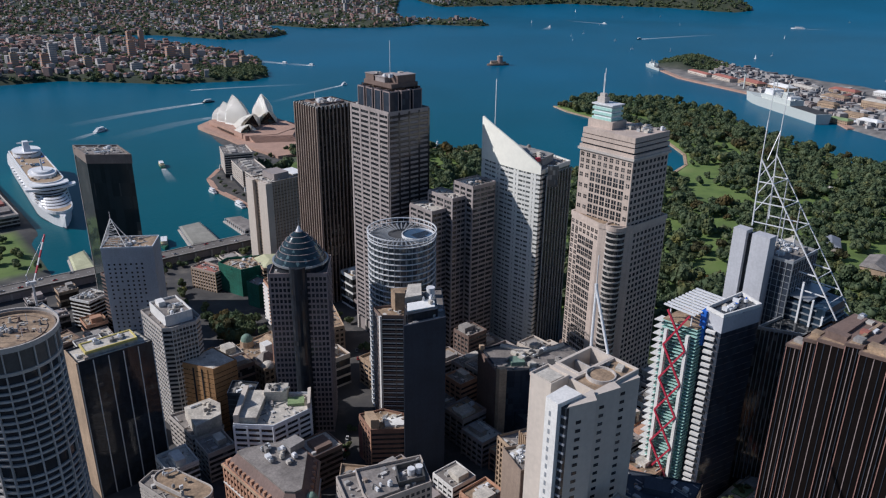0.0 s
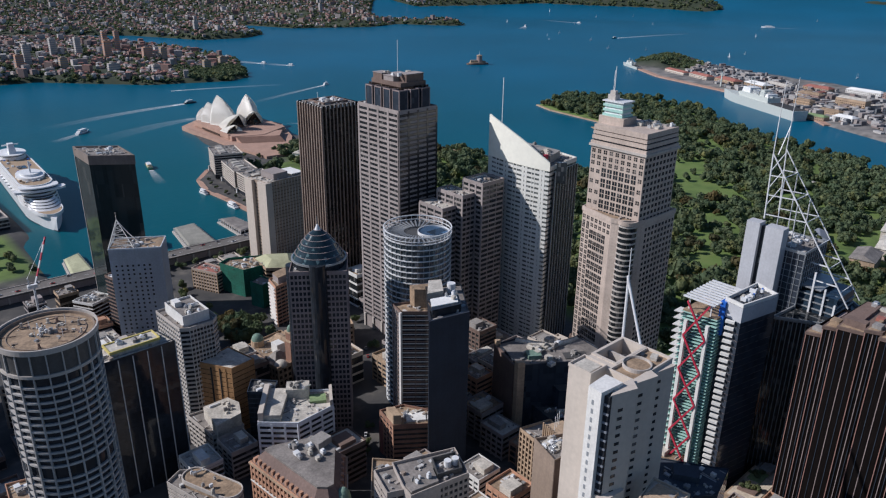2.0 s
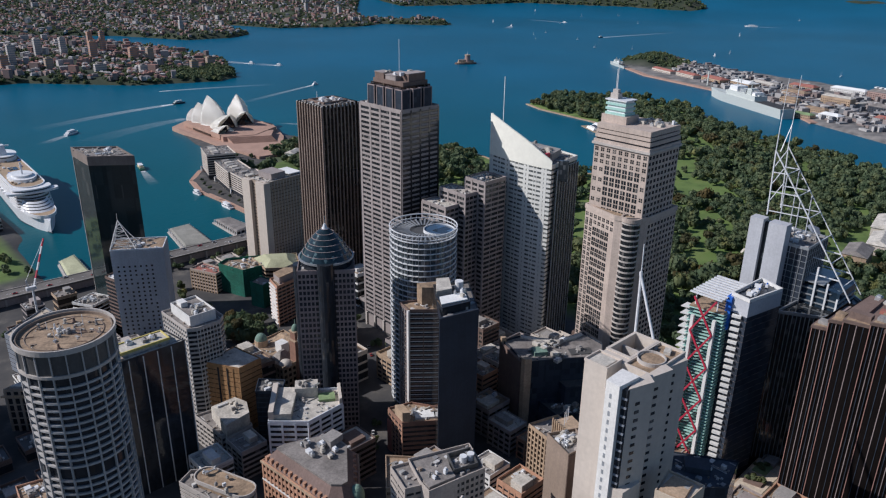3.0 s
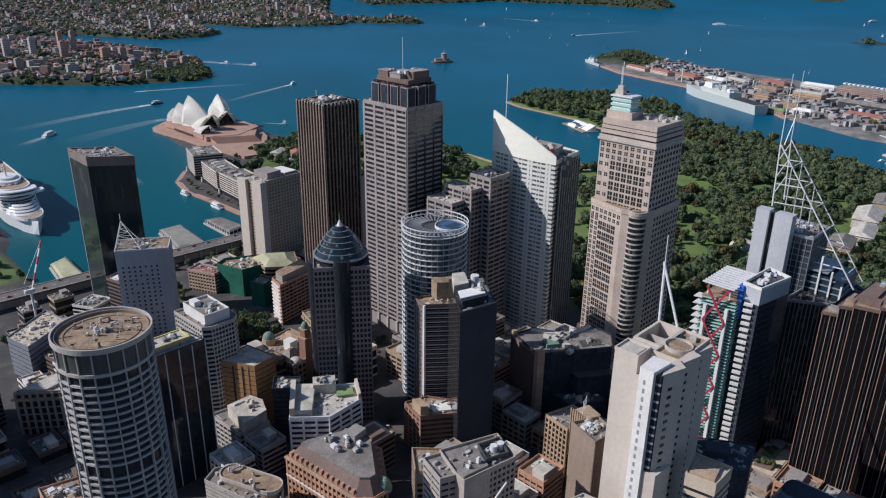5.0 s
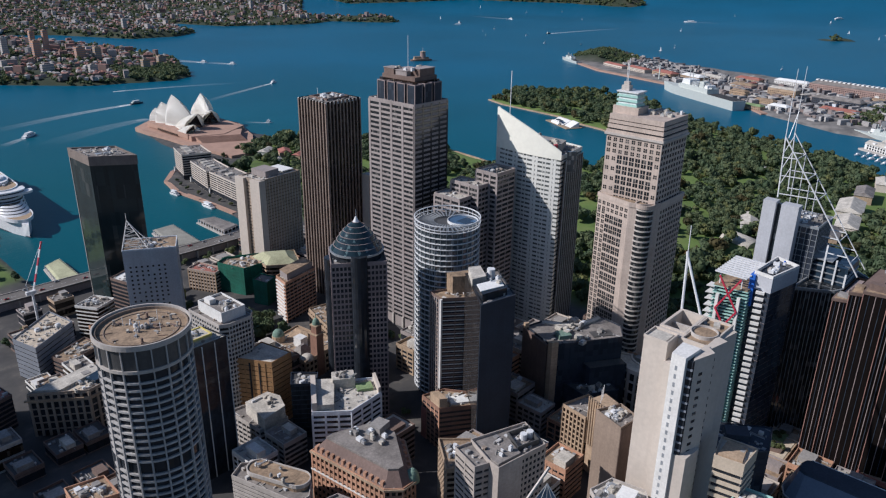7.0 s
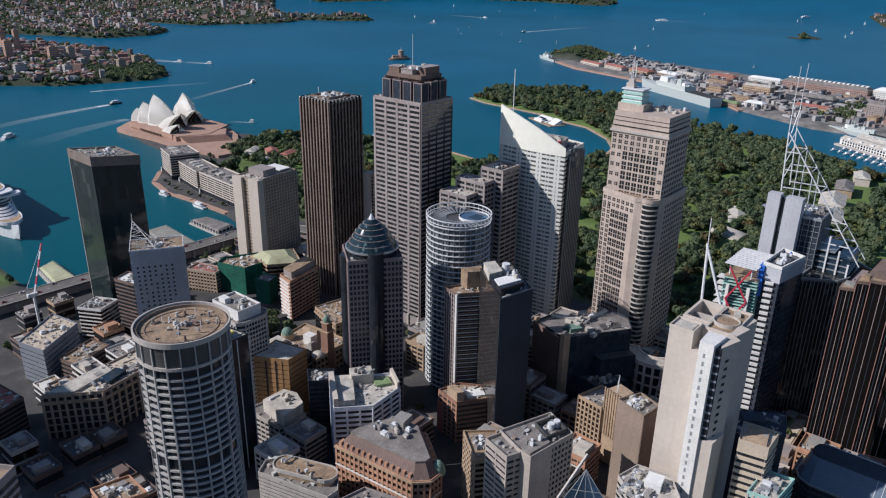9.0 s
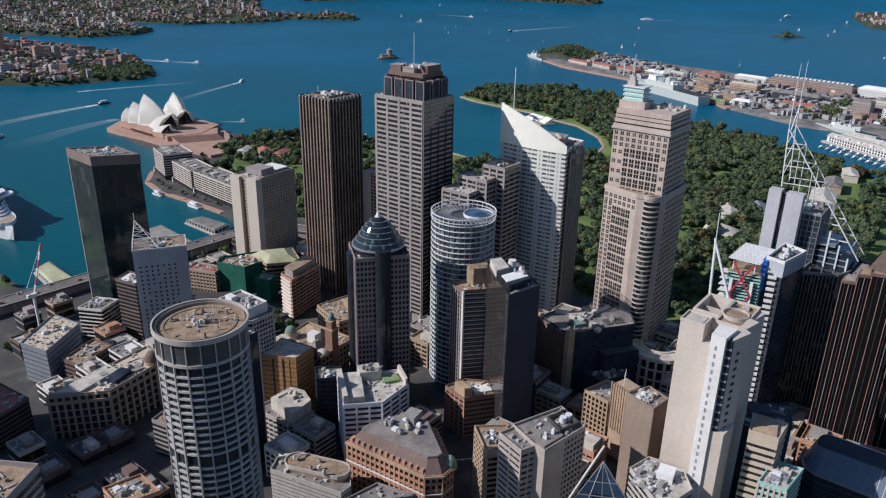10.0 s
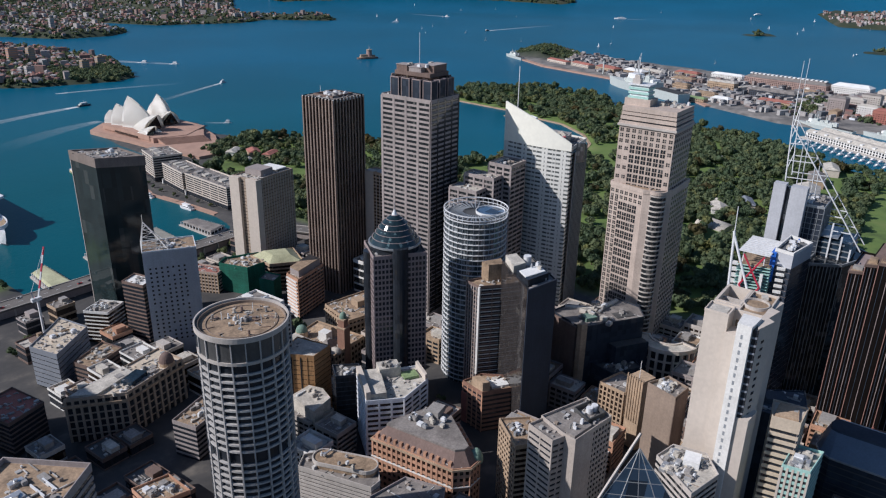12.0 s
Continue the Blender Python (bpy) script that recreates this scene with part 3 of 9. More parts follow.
def round_tower():
    """Round concrete tower with tapering ribs and a sandy roof."""
    cx, cy, r, z0, z1 = 40, 334, 19.6, 14, 169.5
    t = thing("round_tower", "tall round pale concrete tower with ribbed sides and gravel roof", "office tower", (cx, cy, z0))
    h = z1 - z0
    circle = ring(0, 0, r, 60)
    fh, top = 3.55, h - 17.0
    n = int(top / fh)
    part("glazing", solid(ring(0, 0, r - 1.0, 60), top - n * fh, top), DARKGLASS, t)
    ban = shared("floor_band", frame_ring(bmesh.new(), circle, 0, 0.95, 1.6), RIBCONCRETE)
    for i in range(n):
        z = top - (i + 1) * fh
        if i not in (12, 29):
            repeat("floor_band", ban, t, (0, 0, z + fh - 0.95))
    part("restaurant_glazing", solid(ring(0, 0, r - 0.5, 60), top + 5, h - 2.2), DULLPANEL, t, "dull grey panelled band under the rim")
    part("upper_window", solid(ring(0, 0, r - 0.9, 60), top, top + 5), DARKGLASS, t)
    part("top_band", frame_ring(bmesh.new(), ring(0, 0, r + 0.25, 60), top + 4.2, top + 5.6, 1.6), CONCRETE, t)
    bm = bmesh.new()
    bm = prism(bm, rect(-0.45, 0.45, -0.25, 1.2), 0, h - 1.5, rect(-0.24, 0.24, 0.25, 1.2))
    rib = shared("rib", bm, RIBCONCRETE)
    for k in range(20):
        a = 2 * math.pi * k / 20
        repeat("rib", rib, t, (math.cos(a) * (r + 0.35), math.sin(a) * (r + 0.35), 0), a + math.pi / 2)
    part("rim", frame_ring(bmesh.new(), ring(0, 0, r + 0.7, 64), h - 2.0, h + 0.4, 0.7), CONCRETE, t, "pale concrete rim of the roof")
    part("inner_rim", frame_ring(bmesh.new(), ring(0, 0, r - 0.7, 64), h - 2.0, h - 0.4, 0.5), BROWNTAN, t)
    part("roof", solid(ring(0, 0, r - 0.4, 60), h - 2.4, h - 1.7), ROOFTAN, t, "sandy gravel roof")
    part("roof_track", frame_ring(bmesh.new(), ring(0, 0, r - 4.0, 48), h - 1.75, h - 1.35, 0.4), BROWNTAN, t)
    r0 = random.Random(4)
    for k in range(64):
        core = k < 22
        a, d = r0.uniform(0, 6.28), abs(r0.gauss(0, 3.0)) if core else math.sqrt(r0.uniform(0.05, 1)) * 16
        w = r0.uniform(0.5, 2.0) if core else r0.uniform(0.4, 2.4)
        bm = box(bmesh.new(), -w / 2, w / 2, -w / 4, w / 4, 0, r0.uniform(0.3, 1.8) if core else r0.uniform(0.1, 0.7))
        if k % 5 == 0:
            prism(bm, ring(0, 0, w * 0.3, 8), 0.4, 2.4)
        elif not core and k % 4 == 0:
            box(bm, -w * 1.6, w * 1.6, -0.12, 0.12, 0, 0.3)
        ob = part(("vent", "antenna_box", "duct")[k % 3], bm, (STEEL, DUCT, ROOFPALE, PLANT)[k % 4] if core else (BROWNSTONE, ROOFPALE, PLANT, BROWNTAN)[k % 4], t, at=(math.cos(a) * d, math.sin(a) * d, h - 1.7))
        ob.rotation_euler = (0, 0, r0.uniform(0, 3.14))
    for k, (a, l) in enumerate(((0.3, 5), (2.1, 4), (4.0, 6), (5.2, 4))):
        part("antenna", bar(bmesh.new(), (math.cos(a) * 9, math.sin(a) * 9, h - 1.7), (math.cos(a) * 9, math.sin(a) * 9, h - 1.7 + l), 0.18), STEEL, t)


def punched(t, a, b, z0, z1, cols, rows, w, h, material, name="window", proud=0.05, skip=()):
    """Single windows on the face from a to b (world), as parts in shallow dark panes."""
    o = Vector(t.location)
    a, b = Vector(a), Vector(b)
    turn = math.atan2((b - a).y, (b - a).x)
    me = shared(name, box(bmesh.new(), -w / 2, w / 2, -proud, 0.2, 0, h), material)
    for i in range(cols):
        for j in range(rows):
            if (i, j) in skip:
                continue
            q = a.lerp(b, (i + 0.5) / cols)
            repeat(name, me, t, (q.x - o.x, q.y - o.y, z0 + (z1 - z0) * (j + 0.3) / rows - o.z), turn)


def mast(t, x, y, z0, z1, w=0.35):
    o = Vector(t.location)
    part("mast", bar(bmesh.new(), (x - o.x, y - o.y, z0 - o.z), (x - o.x, y - o.y, z1 - o.z), w), STEEL, t)


def black_hotel_tower():
    q = [(166, 668), (196, 646), (198, 687), (167, 709)]
    t = tower("dark_glass_tower", "black glass tower with a brown concrete top band", q, 2, 156, 3.8, HOTELGLASS, HOTELGLASS, 0.5, 0.06,
              piers=((0, 6, 0.25, 0.2, HOTELGLASS),), parapet=0.2, last=147.5)
    t2 = Vector(t.location)
    own = [(x - t2.x, y - t2.y) for x, y in ccw(q)]
    part("top_band", frame_ring(bmesh.new(), offset(own, 0.5), 147.5, 155.6, 1.0), TOPBAND, t, "brown concrete band round the top")
    part("corner_edge", bar(bmesh.new(), (own[3][0], own[3][1], 0), (own[3][0], own[3][1], 154), 0.8), CONCRETE, t)
    rooftop(t, 172, 192, 665, 690, 156, 9, 5)


def lattice_hotel():
    """Blue-grey slab hotel with a lattice gable."""
    q = [(143, 580), (176, 559), (189, 580), (156, 602)]
    t = tower("hotel_tower", "blue-grey hotel tower with small square windows and lattice gable", q, 5, 104, 3.3, GREYPAINT, GREYPAINT, 3.3, 0.0,
              parapet=0.9, roof=ROOFTAN, category="hotel")
    e = Vector(q[0]).lerp(Vector(q[1]), 0.06), Vector(q[0]).lerp(Vector(q[1]), 0.8)
    punched(t, e[0], e[1], 16, 92, 7, 21, 1.4, 1.5, DARKGLASS, proud=0.06, skip=[(i, j) for i in range(7) for j in range(21) if (i * 5 + j * 3) % 11 == 0 or (i > 3 and j < 3)])
    o = Vector(t.location)
    a, b, c = (143 - o.x, 580 - o.y, 99), (176 - o.x, 559 - o.y, 99), (159 - o.x, 600 - o.y, 115)
    d = (156 - o.x, 602 - o.y, 99)
    long = [Vector(c).lerp(Vector(b), k / 8) - Vector((0, 0, 7.0 * math.sin(math.pi * min(1.0, k / 8 * 1.05)) if k < 8 else 0)) for k in range(9)]
    for p, q2 in [(a, c), (c, d)] + list(zip(long, long[1:])):
        part("gable_beam", bar(bmesh.new(), p, q2, 0.45), WHITE, t)
    for k in range(1, 13):
        p = Vector(a).lerp(Vector(c), k / 13)
        s = Vector(a).lerp(Vector(d), k / 13)
        part("gable_post", bar(bmesh.new(), s, p, 0.3), WHITE, t)
        if k > 1:
            part("gable_brace", bar(bmesh.new(), s, Vector(a).lerp(Vector(c), (k - 1) / 13), 0.25), WHITE, t)
    foot = Vector(a).lerp(Vector(b), 0.5)
    for k in range(8):
        u0, u1 = Vector(a).lerp(Vector(c), k / 8), Vector(a).lerp(Vector(c), (k + 1) / 8)
        v0, v1 = foot.lerp(Vector(c), k / 8), foot.lerp(Vector(c), (k + 1) / 8)
        part("gable_tie", bar(bmesh.new(), u0, v0, 0.3), WHITE, t)
        part("gable_brace", bar(bmesh.new(), (u0, v0)[k % 2], (v1, u1)[k % 2], 0.3), WHITE, t)
    part("gable_beam", bar(bmesh.new(), foot, c, 0.4), WHITE, t)
    part("spire", bar(bmesh.new(), c, (c[0], c[1], 121), 0.3), WHITE, t)
    rooftop(t, 158, 172, 572, 588, 104, 10, 9, big=4)


def balcony_tower():
    q = [(136, 474), (137, 440), (142, 437), (158, 437), (163, 442), (163, 474)]
    t = tower("apartment_tower", "white concrete tower with rounded corners and banded floors", q, 12, 93, 3.3, CONCRETE, GREYGLASS, 1.3, 0.45,
              piers=((0, 12, 0.5, 0.45, WHITE), (2, 7, 0.25, 0.5, WHITE)), roof=ROOFGREY)
    o = Vector(t.location)
    part("plant_screen", frame_ring(bmesh.new(), [(x - o.x, y - o.y) for x, y in rect(140.5, 158.5, 442, 470)], 81, 88.6, 0.5), WHITE, t, "white wall round the roof plant")
    part("plant_deck", solid([(x - o.x, y - o.y) for x, y in rect(141, 158, 442.5, 469.5)], 81, 87.2), ROOFGREY, t)
    part("white_cabin", solid([(x - o.x, y - o.y) for x, y in rect(143.5, 148, 460, 467)], 87.2, 90.6), WHITE, t)
    rooftop(t, 144, 156, 444, 460, 99.2, 12, 12, big=3)


def black_slab():
    q = [(76, 419), (77, 400), (118, 400), (115, 420)]
    t = tower("black_slab_tower", "black glass slab tower with thin white mullions and concrete end", q, 14, 108, 3.8, DARKGLASS, DARKGLASS, 0.4, 0.05,
              piers=((1, 5, 0.5, 0.45, WHITE),), roof=ROOFPALE, parapet=1.0)
    o = Vector(t.location)
    part("end_wall", solid([(x - o.x, y - o.y) for x, y in [(75.2, 419.5), (76.2, 399.6), (77.3, 399.6), (76.3, 419.5)]], 0, 95), SANDSTONE, t, "plain concrete end wall")
    part("roof_box", solid([(x - o.x, y - o.y) for x, y in rect(83, 111, 404.5, 416)], 94, 97.2), ROOFPALE, t)
    part("yellow_kerb", frame_ring(bmesh.new(), [(x - o.x, y - o.y) for x, y in rect(82.6, 111.4, 404, 416.4)], 96.2, 97.8, 0.8), YELLOWROOF, t, "yellow painted kerb")
    rooftop(t, 86, 109, 405, 415, 111.2, 8, 3, big=3)


def gold_block():
    q = [(146, 437), (158, 416), (175, 418), (170, 444)]
    t = tower("ochre_office", "ochre panelled office block with pale folded roof", q, 16, 66, 3.6, GOLD, BROWNGLASS, 3.0, 0.2,
              piers=((0, 5, 0.5, 0.5, GOLD),), roof=ROOFPALE, category="office building")
    o = Vector(t.location)
    part("folded_roof", solid([(x - o.x, y - o.y) for x, y in q], 50.5, 51.6, [(x - o.x, y - o.y) for x, y in [(148, 437), (160, 421), (173, 421), (168, 441)]]), ROOFPALE, t)
    for k in (0.35, 0.62):
        a = Vector(q[0]).lerp(Vector(q[1]), k)
        part("dark_slot", box(bmesh.new(), -0.6, 0.6, -0.5, 0.3, 4, 49), DARKGLASS, t, at=(a.x - o.x, a.y - o.y, 0)).rotation_euler = (0, 0, math.atan2(-21, 12))


def dark_infill():
    t = tower("dark_infill_office", "narrow dark glass office squeezed between paler blocks", [(167, 408), (157.6, 396), (170, 385), (179, 395)], 16, 58, 3.6, NAVYGLASS, DARKGLASS, 0.6, 0.1, roof=DULLPANEL, category="office building")
    rooftop(t, 162, 174, 391, 401, 58, 6, 24, big=4)


def small_grey():
    t = tower("grey_office", "small grey concrete office with rooftop box", [(130, 427), (132, 396), (152, 394), (154, 424)], 15, 37, 3.4, CONCRETE, GREYGLASS, 1.6, 0.3,
              piers=((0, 7, 0.7, 0.35, CONCRETE),), category="office building")
    o = Vector(t.location)
    part("rooftop_box", solid([(x - o.x, y - o.y) for x, y in [(137, 418), (134, 393), (152, 396), (157, 408), (154, 418)]], 20, 31), ROOFPALE, t)
    rooftop(t, 139, 151, 400, 415, 46, 6, 22, big=3)


def stepped_white():
    t = tower("stepped_office", "grey office block with pale stepped roof terraces", [(144, 357), (161, 341), (187, 343), (196, 358), (164, 383)], 18, 62, 3.7, GREYPAINT, DARKGLASS, 1.7, 0.35,
              piers=((0, 3, 1.2, 0.5, GREYPAINT), (1, 3, 1.2, 0.5, GREYPAINT)), roof=ROOFPALE, category="office building")
    o = Vector(t.location)
    own = lambda p: [(x - o.x, y - o.y) for x, y in p]
    part("terrace", solid(own([(145, 358), (155, 350), (174, 372), (164, 381)]), 44, 48.5), ROOFPALE, t, "pale stone roof terrace")
    part("roof_fin", solid(own([(144, 357), (146.5, 355.5), (166, 381), (163.5, 383)]), 44, 51), CREAM, t)
    part("penthouse", solid(own(oblong(178, 368, 14, 10, -35)), 44, 51), ROOFPALE, t)
    part("green_deck", solid(own(oblong(184, 355, 10, 8, -30)), 44, 46), GREENROOF, t, "planted roof deck")
    part("corner_fin", solid(own([(185, 343), (187, 343), (196.5, 358), (194.5, 358.5)]), 44, 49), CREAM, t)
    rooftop(t, 168, 184, 360, 372, 69, 6, 8, big=3)


def domed_tower():
    """Dark tower with brick-grid wings, a glass bay and a ringed glass dome."""
    cx, cy, deg = 213, 391, -36.9
    t = tower("domed_tower", "dark granite tower with ringed blue glass dome and spire", oblong(cx, cy, 35, 30, deg), 16, 134, 3.75, SLATE, DARKGLASS, 1.35, 0.3,
              piers=((0, 14, 0.8, 0.4, SLATE), (3, 10, 0.8, 0.4, SLATE)))
    c, s = math.cos(radians(deg)), math.sin(radians(deg))
    fx, fy = s * 14.5, -c * 14.5
    part("glass_bay", solid([(x + fx, y + fy) for x, y in ring(0, 0, 5.6, 20)], 0, 124), DARKGLASS, t, "rounded dark glass bay")
    part("side_bay", solid([(x - c * 17, y - s * 17) for x, y in ring(0, 0, 4.5, 20)], 0, 118), DARKGLASS, t)
    h = 118
    part("drum", solid(ring(0, 0, 16.2, 40), h, h + 5), DARKGLASS, t)
    part("ring_cornice", frame_ring(bmesh.new(), ring(0, 0, 17.6, 48), h + 4.6, h + 5.8, 2.0), GREYSTEEL, t, "pale metal cornice ring")
    steps = ((17.0, 5.4), (14.8, 8.8), (12.6, 12.2), (10.6, 15.4), (8.2, 18.4), (5.4, 21.2), (2.2, 23.6))
    for (r0, a), (r1, b) in zip(steps, steps[1:]):
        part("dome_skirt", solid(ring(0, 0, r0, 40), h + a, h + b, ring(0, 0, r1 + 0.25, 40)), TEALGLASS, t, "sloping dark teal glass skirt")
        part("dome_ring", frame_ring(bmesh.new(), ring(0, 0, r1 + 0.4, 40), h + b - 0.1, h + b + 0.14, 0.45), SLATE, t)
    part("cap", solid(ring(0, 0, 2.0, 24), h + 23.4, h + 27.0, ring(0, 0, 0.5, 24)), STEEL, t, "pointed bright metal cap")
    part("spire", bar(bmesh.new(), (0, 0, h + 26.6), (0, 0, h + 32), 0.4, 8), GREYSTEEL, t)


def glass_cylinder():
    """Round clear-glass tower with pale floor rings and an open atrium in the roof."""
    cx, cy, r, z0, z1 = 277, 369, 22.8, 14, 146
    t = thing("glass_cylinder_tower", "round glass tower with pale floor rings and open atrium roof", "office tower", (cx, cy, z0))
    h = z1 - z0
    fh, n = 3.9, 33
    part("glazing", solid(ring(0, 0, r - 0.9, 56), h - n * fh, h), PALEGLASS, t)
    ban = shared("floor_band", frame_ring(bmesh.new(), ring(0, 0, r, 56), 0, 0.55, 1.0), STEEL)
    for i in range(n):
        repeat("floor_band", ban, t, (0, 0, h - i * fh - 0.55))
    fin = shared("mullion", box(bmesh.new(), -0.1, 0.1, -0.25, 0.9, 0, h), GREYSTEEL)
    for k in range(36):
        a = 2 * math.pi * k / 36
        repeat("mullion", fin, t, (math.cos(a) * (r - 0.5), math.sin(a) * (r - 0.5), 0), a + math.pi / 2)
    part("roof", solid(ring(0, 0, r - 1, 56), h - 0.2, h + 0.3), DULLPANEL, t)
    ax, ay = 7.5, -7.5
    part("atrium_ring", frame_ring(bmesh.new(), [(x + ax, y + ay) for x, y in ring(0, 0, 10.6, 40)], h, h + 2.2, 0.45), STEEL, t, "pale ring round the atrium")
    part("atrium_glass", solid([(x + ax, y + ay) for x, y in ring(0, 0, 10.2, 40)], h, h + 1.4), ATRIUM, t, "glass atrium roof")
    part("screen_ring", frame_ring(bmesh.new(), ring(0, 0, r + 0.3, 56), h + 4.4, h + 5.0, 0.6), STEEL, t)
    part("screen_ring", frame_ring(bmesh.new(), ring(0, 0, r + 0.3, 56), h + 1.6, h + 2.0, 0.5), STEEL, t)
    post = shared("screen_post", box(bmesh.new(), -0.12, 0.12, -0.12, 0.12, 0, 4.6), STEEL)
    for k in range(36):
        a = 2 * math.pi * k / 36
        repeat("screen_post", post, t, (math.cos(a) * r, math.sin(a) * r, h), a)
    blade = shared("roof_louvre", box(bmesh.new(), 0, 12.5, -0.45, 0.45, 0, 0.4), GREYSTEEL)
    for k in range(26):
        a = 0.45 + 4.1 * k / 25
        repeat("roof_louvre", blade, t, (math.cos(a) * 9.2, math.sin(a) * 9.2, h + 1.2), a)


def dark_box_tower():
    t = tower("dark_office_tower", "plain dark office tower with white rooftop plant deck", [(220, 292), (245, 286), (268, 317), (249, 328)], 16, 128, 3.8, DARKGLASS, DARKGLASS, 0.5, 0.05,
              piers=((3, 10, 0.25, 0.2, BRONZE),), roof=ROOFGREY, parapet=1.0)
    o = Vector(t.location)
    own = lambda p: [(x - o.x, y - o.y) for x, y in p]
    part("west_wall", solid(own([(219.6, 292.2), (221.0, 291.8), (250, 327.6), (248.6, 328.4)]), 0, 113.2), SMOKEGLASS, t, "smoked glass side wall")
    part("south_wall", solid(own([(219.5, 291.6), (245, 285.4), (245.2, 286.4), (220, 292.6)]), 0, 113.2), NAVYWALL, t, "plain navy south wall")
    part("plant_screen", solid(own([(225, 295), (243, 290.5), (252, 303), (233, 308)]), 112, 117), DARKGLASS, t)
    part("white_deck", solid(own([(227, 298), (243, 293), (249, 301), (233, 306)]), 117, 117.6), ROOFWHITE, t, "white painted roof deck")
    part("west_plant", solid(own([(236, 312), (246, 309), (256, 322), (249, 326)]), 112, 118), ROOFPALE, t)
    part("water_tank", solid([(x + 257 - o.x, y + 314 - o.y) for x, y in ring(0, 0, 2.6, 16)], 112, 118), STEEL, t)
    rooftop(t, 240, 250, 296, 304, 134, 4, 6, big=2.5)
    t = tower("slim_brown_tower", "slim brown tower with balconies and a white edge", [(240, 350), (237, 338), (251, 326), (262, 338)], 16, 111, 3.3, BROWNSTONE, DARKGLASS, 0.8, 0.4,
              piers=((0, 5, 0.8, 0.5, GREYSTONE), (1, 2, 0.5, 0.5, BROWNSTONE)), roof=ROOFTAN)
    o = Vector(t.location)
    part("corner_edge", bar(bmesh.new(), (235.9 - o.x, 337.2 - o.y, 30), (235.9 - o.x, 337.2 - o.y, 96), 1.5), WHITE, t, "white vertical edge")
    ledge = shared("white_ledge", prism(bmesh.new(), [(237.3 - o.x, 337.3 - o.y), (250.8 - o.x, 325.6 - o.y), (251.4 - o.x, 326.4 - o.y), (238.0 - o.x, 338.0 - o.y)], 0, 0.5), WHITE)
    for k in range(28):
        repeat("white_ledge", ledge, t, (0, 0, 4 + 3.3 * k))
    part("lift_house", solid([(x - o.x, y - o.y) for x, y in [(250, 345), (248, 338), (256, 331), (263, 338)]], 95, 108), ROOFTAN, t)


def crate_tower():
    """The tallest tower: pale granite grid, with open glass boxes round its crown."""
    t = tower("crowned_tower", "tall pale granite tower with gridded crown and steel mast", rect(323, 361, 445, 495), 10, 209, 3.9, GREYSTONE, GREYGLASS, 1.75, 0.35,
              piers=((3, 4, 2.2, 0.5, GREYSTONE), (0, 4, 1.6, 0.5, SMOKEGLASS)), first=14)
    o = Vector(t.location)
    own = lambda p: [(x - o.x, y - o.y) for x, y in p]
    # south bands and piers in smoked glass paint the shade of that face
    pane = shared("shaded_spandrel", box(bmesh.new(), -18.4, 18.4, -0.12, 0.3, 0, 1.2), SMOKEGLASS)
    for k in range(47):
        repeat("shaded_spandrel", pane, t, (342 - o.x, 444.6 - o.y, 16.4 + 3.9 * k))
    part("crown_core", solid(own(rect(330, 357, 450, 490)), 199, 216), BROWNGLASS, t)
    slab = shared("crown_box", solid(rect(-4.0, 4.0, -4.0, 4.0), 0, 15.0), NAVYGLASS)
    cap = shared("crown_cap", frame_ring(bmesh.new(), rect(-4.3, 4.3, -4.3, 4.3), 15.0, 15.8, 0.6), SLATE)
    rim = shared("crown_post", box(bmesh.new(), -0.3, 0.3, -0.3, 0.3, 0, 15.0), SLATE)
    for x, y in [(328.4, 449.6 + 11.0 * k) for k in range(4)] + [(339.4, 449.6), (350.4, 449.6), (339.4, 491), (350.4, 491)]:
        repeat("crown_box", slab, t, (x - o.x, y - o.y, 199.2), 0)
        repeat("crown_cap", cap, t, (x - o.x, y - o.y, 199.2), 0)
        for u, v in ((-4, -4), (4, -4), (-4, 4)):
            repeat("crown_post", rim, t, (x + u - o.x, y + v - o.y, 199.2), 0)
    part("crown_top", solid(own(rect(331, 356, 452, 488)), 215.5, 219), BROWNSTONE, t, "weathered plant level on top")
    for x, y, u, v, z, m in ((336, 481, 9, 11, 223.5, BROWNSTONE), (338, 468, 12, 12, 222.5, GREYSTONE), (346, 458, 17, 10, 224.5, BROWNSTONE), (350, 474, 9, 16, 222.0, PLANT)):
        part("crown_housing", solid(own(oblong(x, y, u, v, 0)), 219, z), m, t)
        part("housing_lid", solid(own(oblong(x, y, u + 0.8, v + 0.8, 0)), z, z + 0.5), GREYSTONE, t)
    rooftop(t, 333, 354, 456, 484, 233, 9, 31, big=4)
    mast(t, 346, 474, 233, 258, 0.25)
    for k in range(5):
        part("podium_column", solid(own([(x, 446 + 11.8 * k + y) for x, y in rect(321.5, 323.5, -1, 1)]), -6, 15), CONCRETE, t)
    part("podium", solid(own(rect(310, 366, 440, 500)), -8, 1.5), SANDSTONE, t, "pale stone podium")


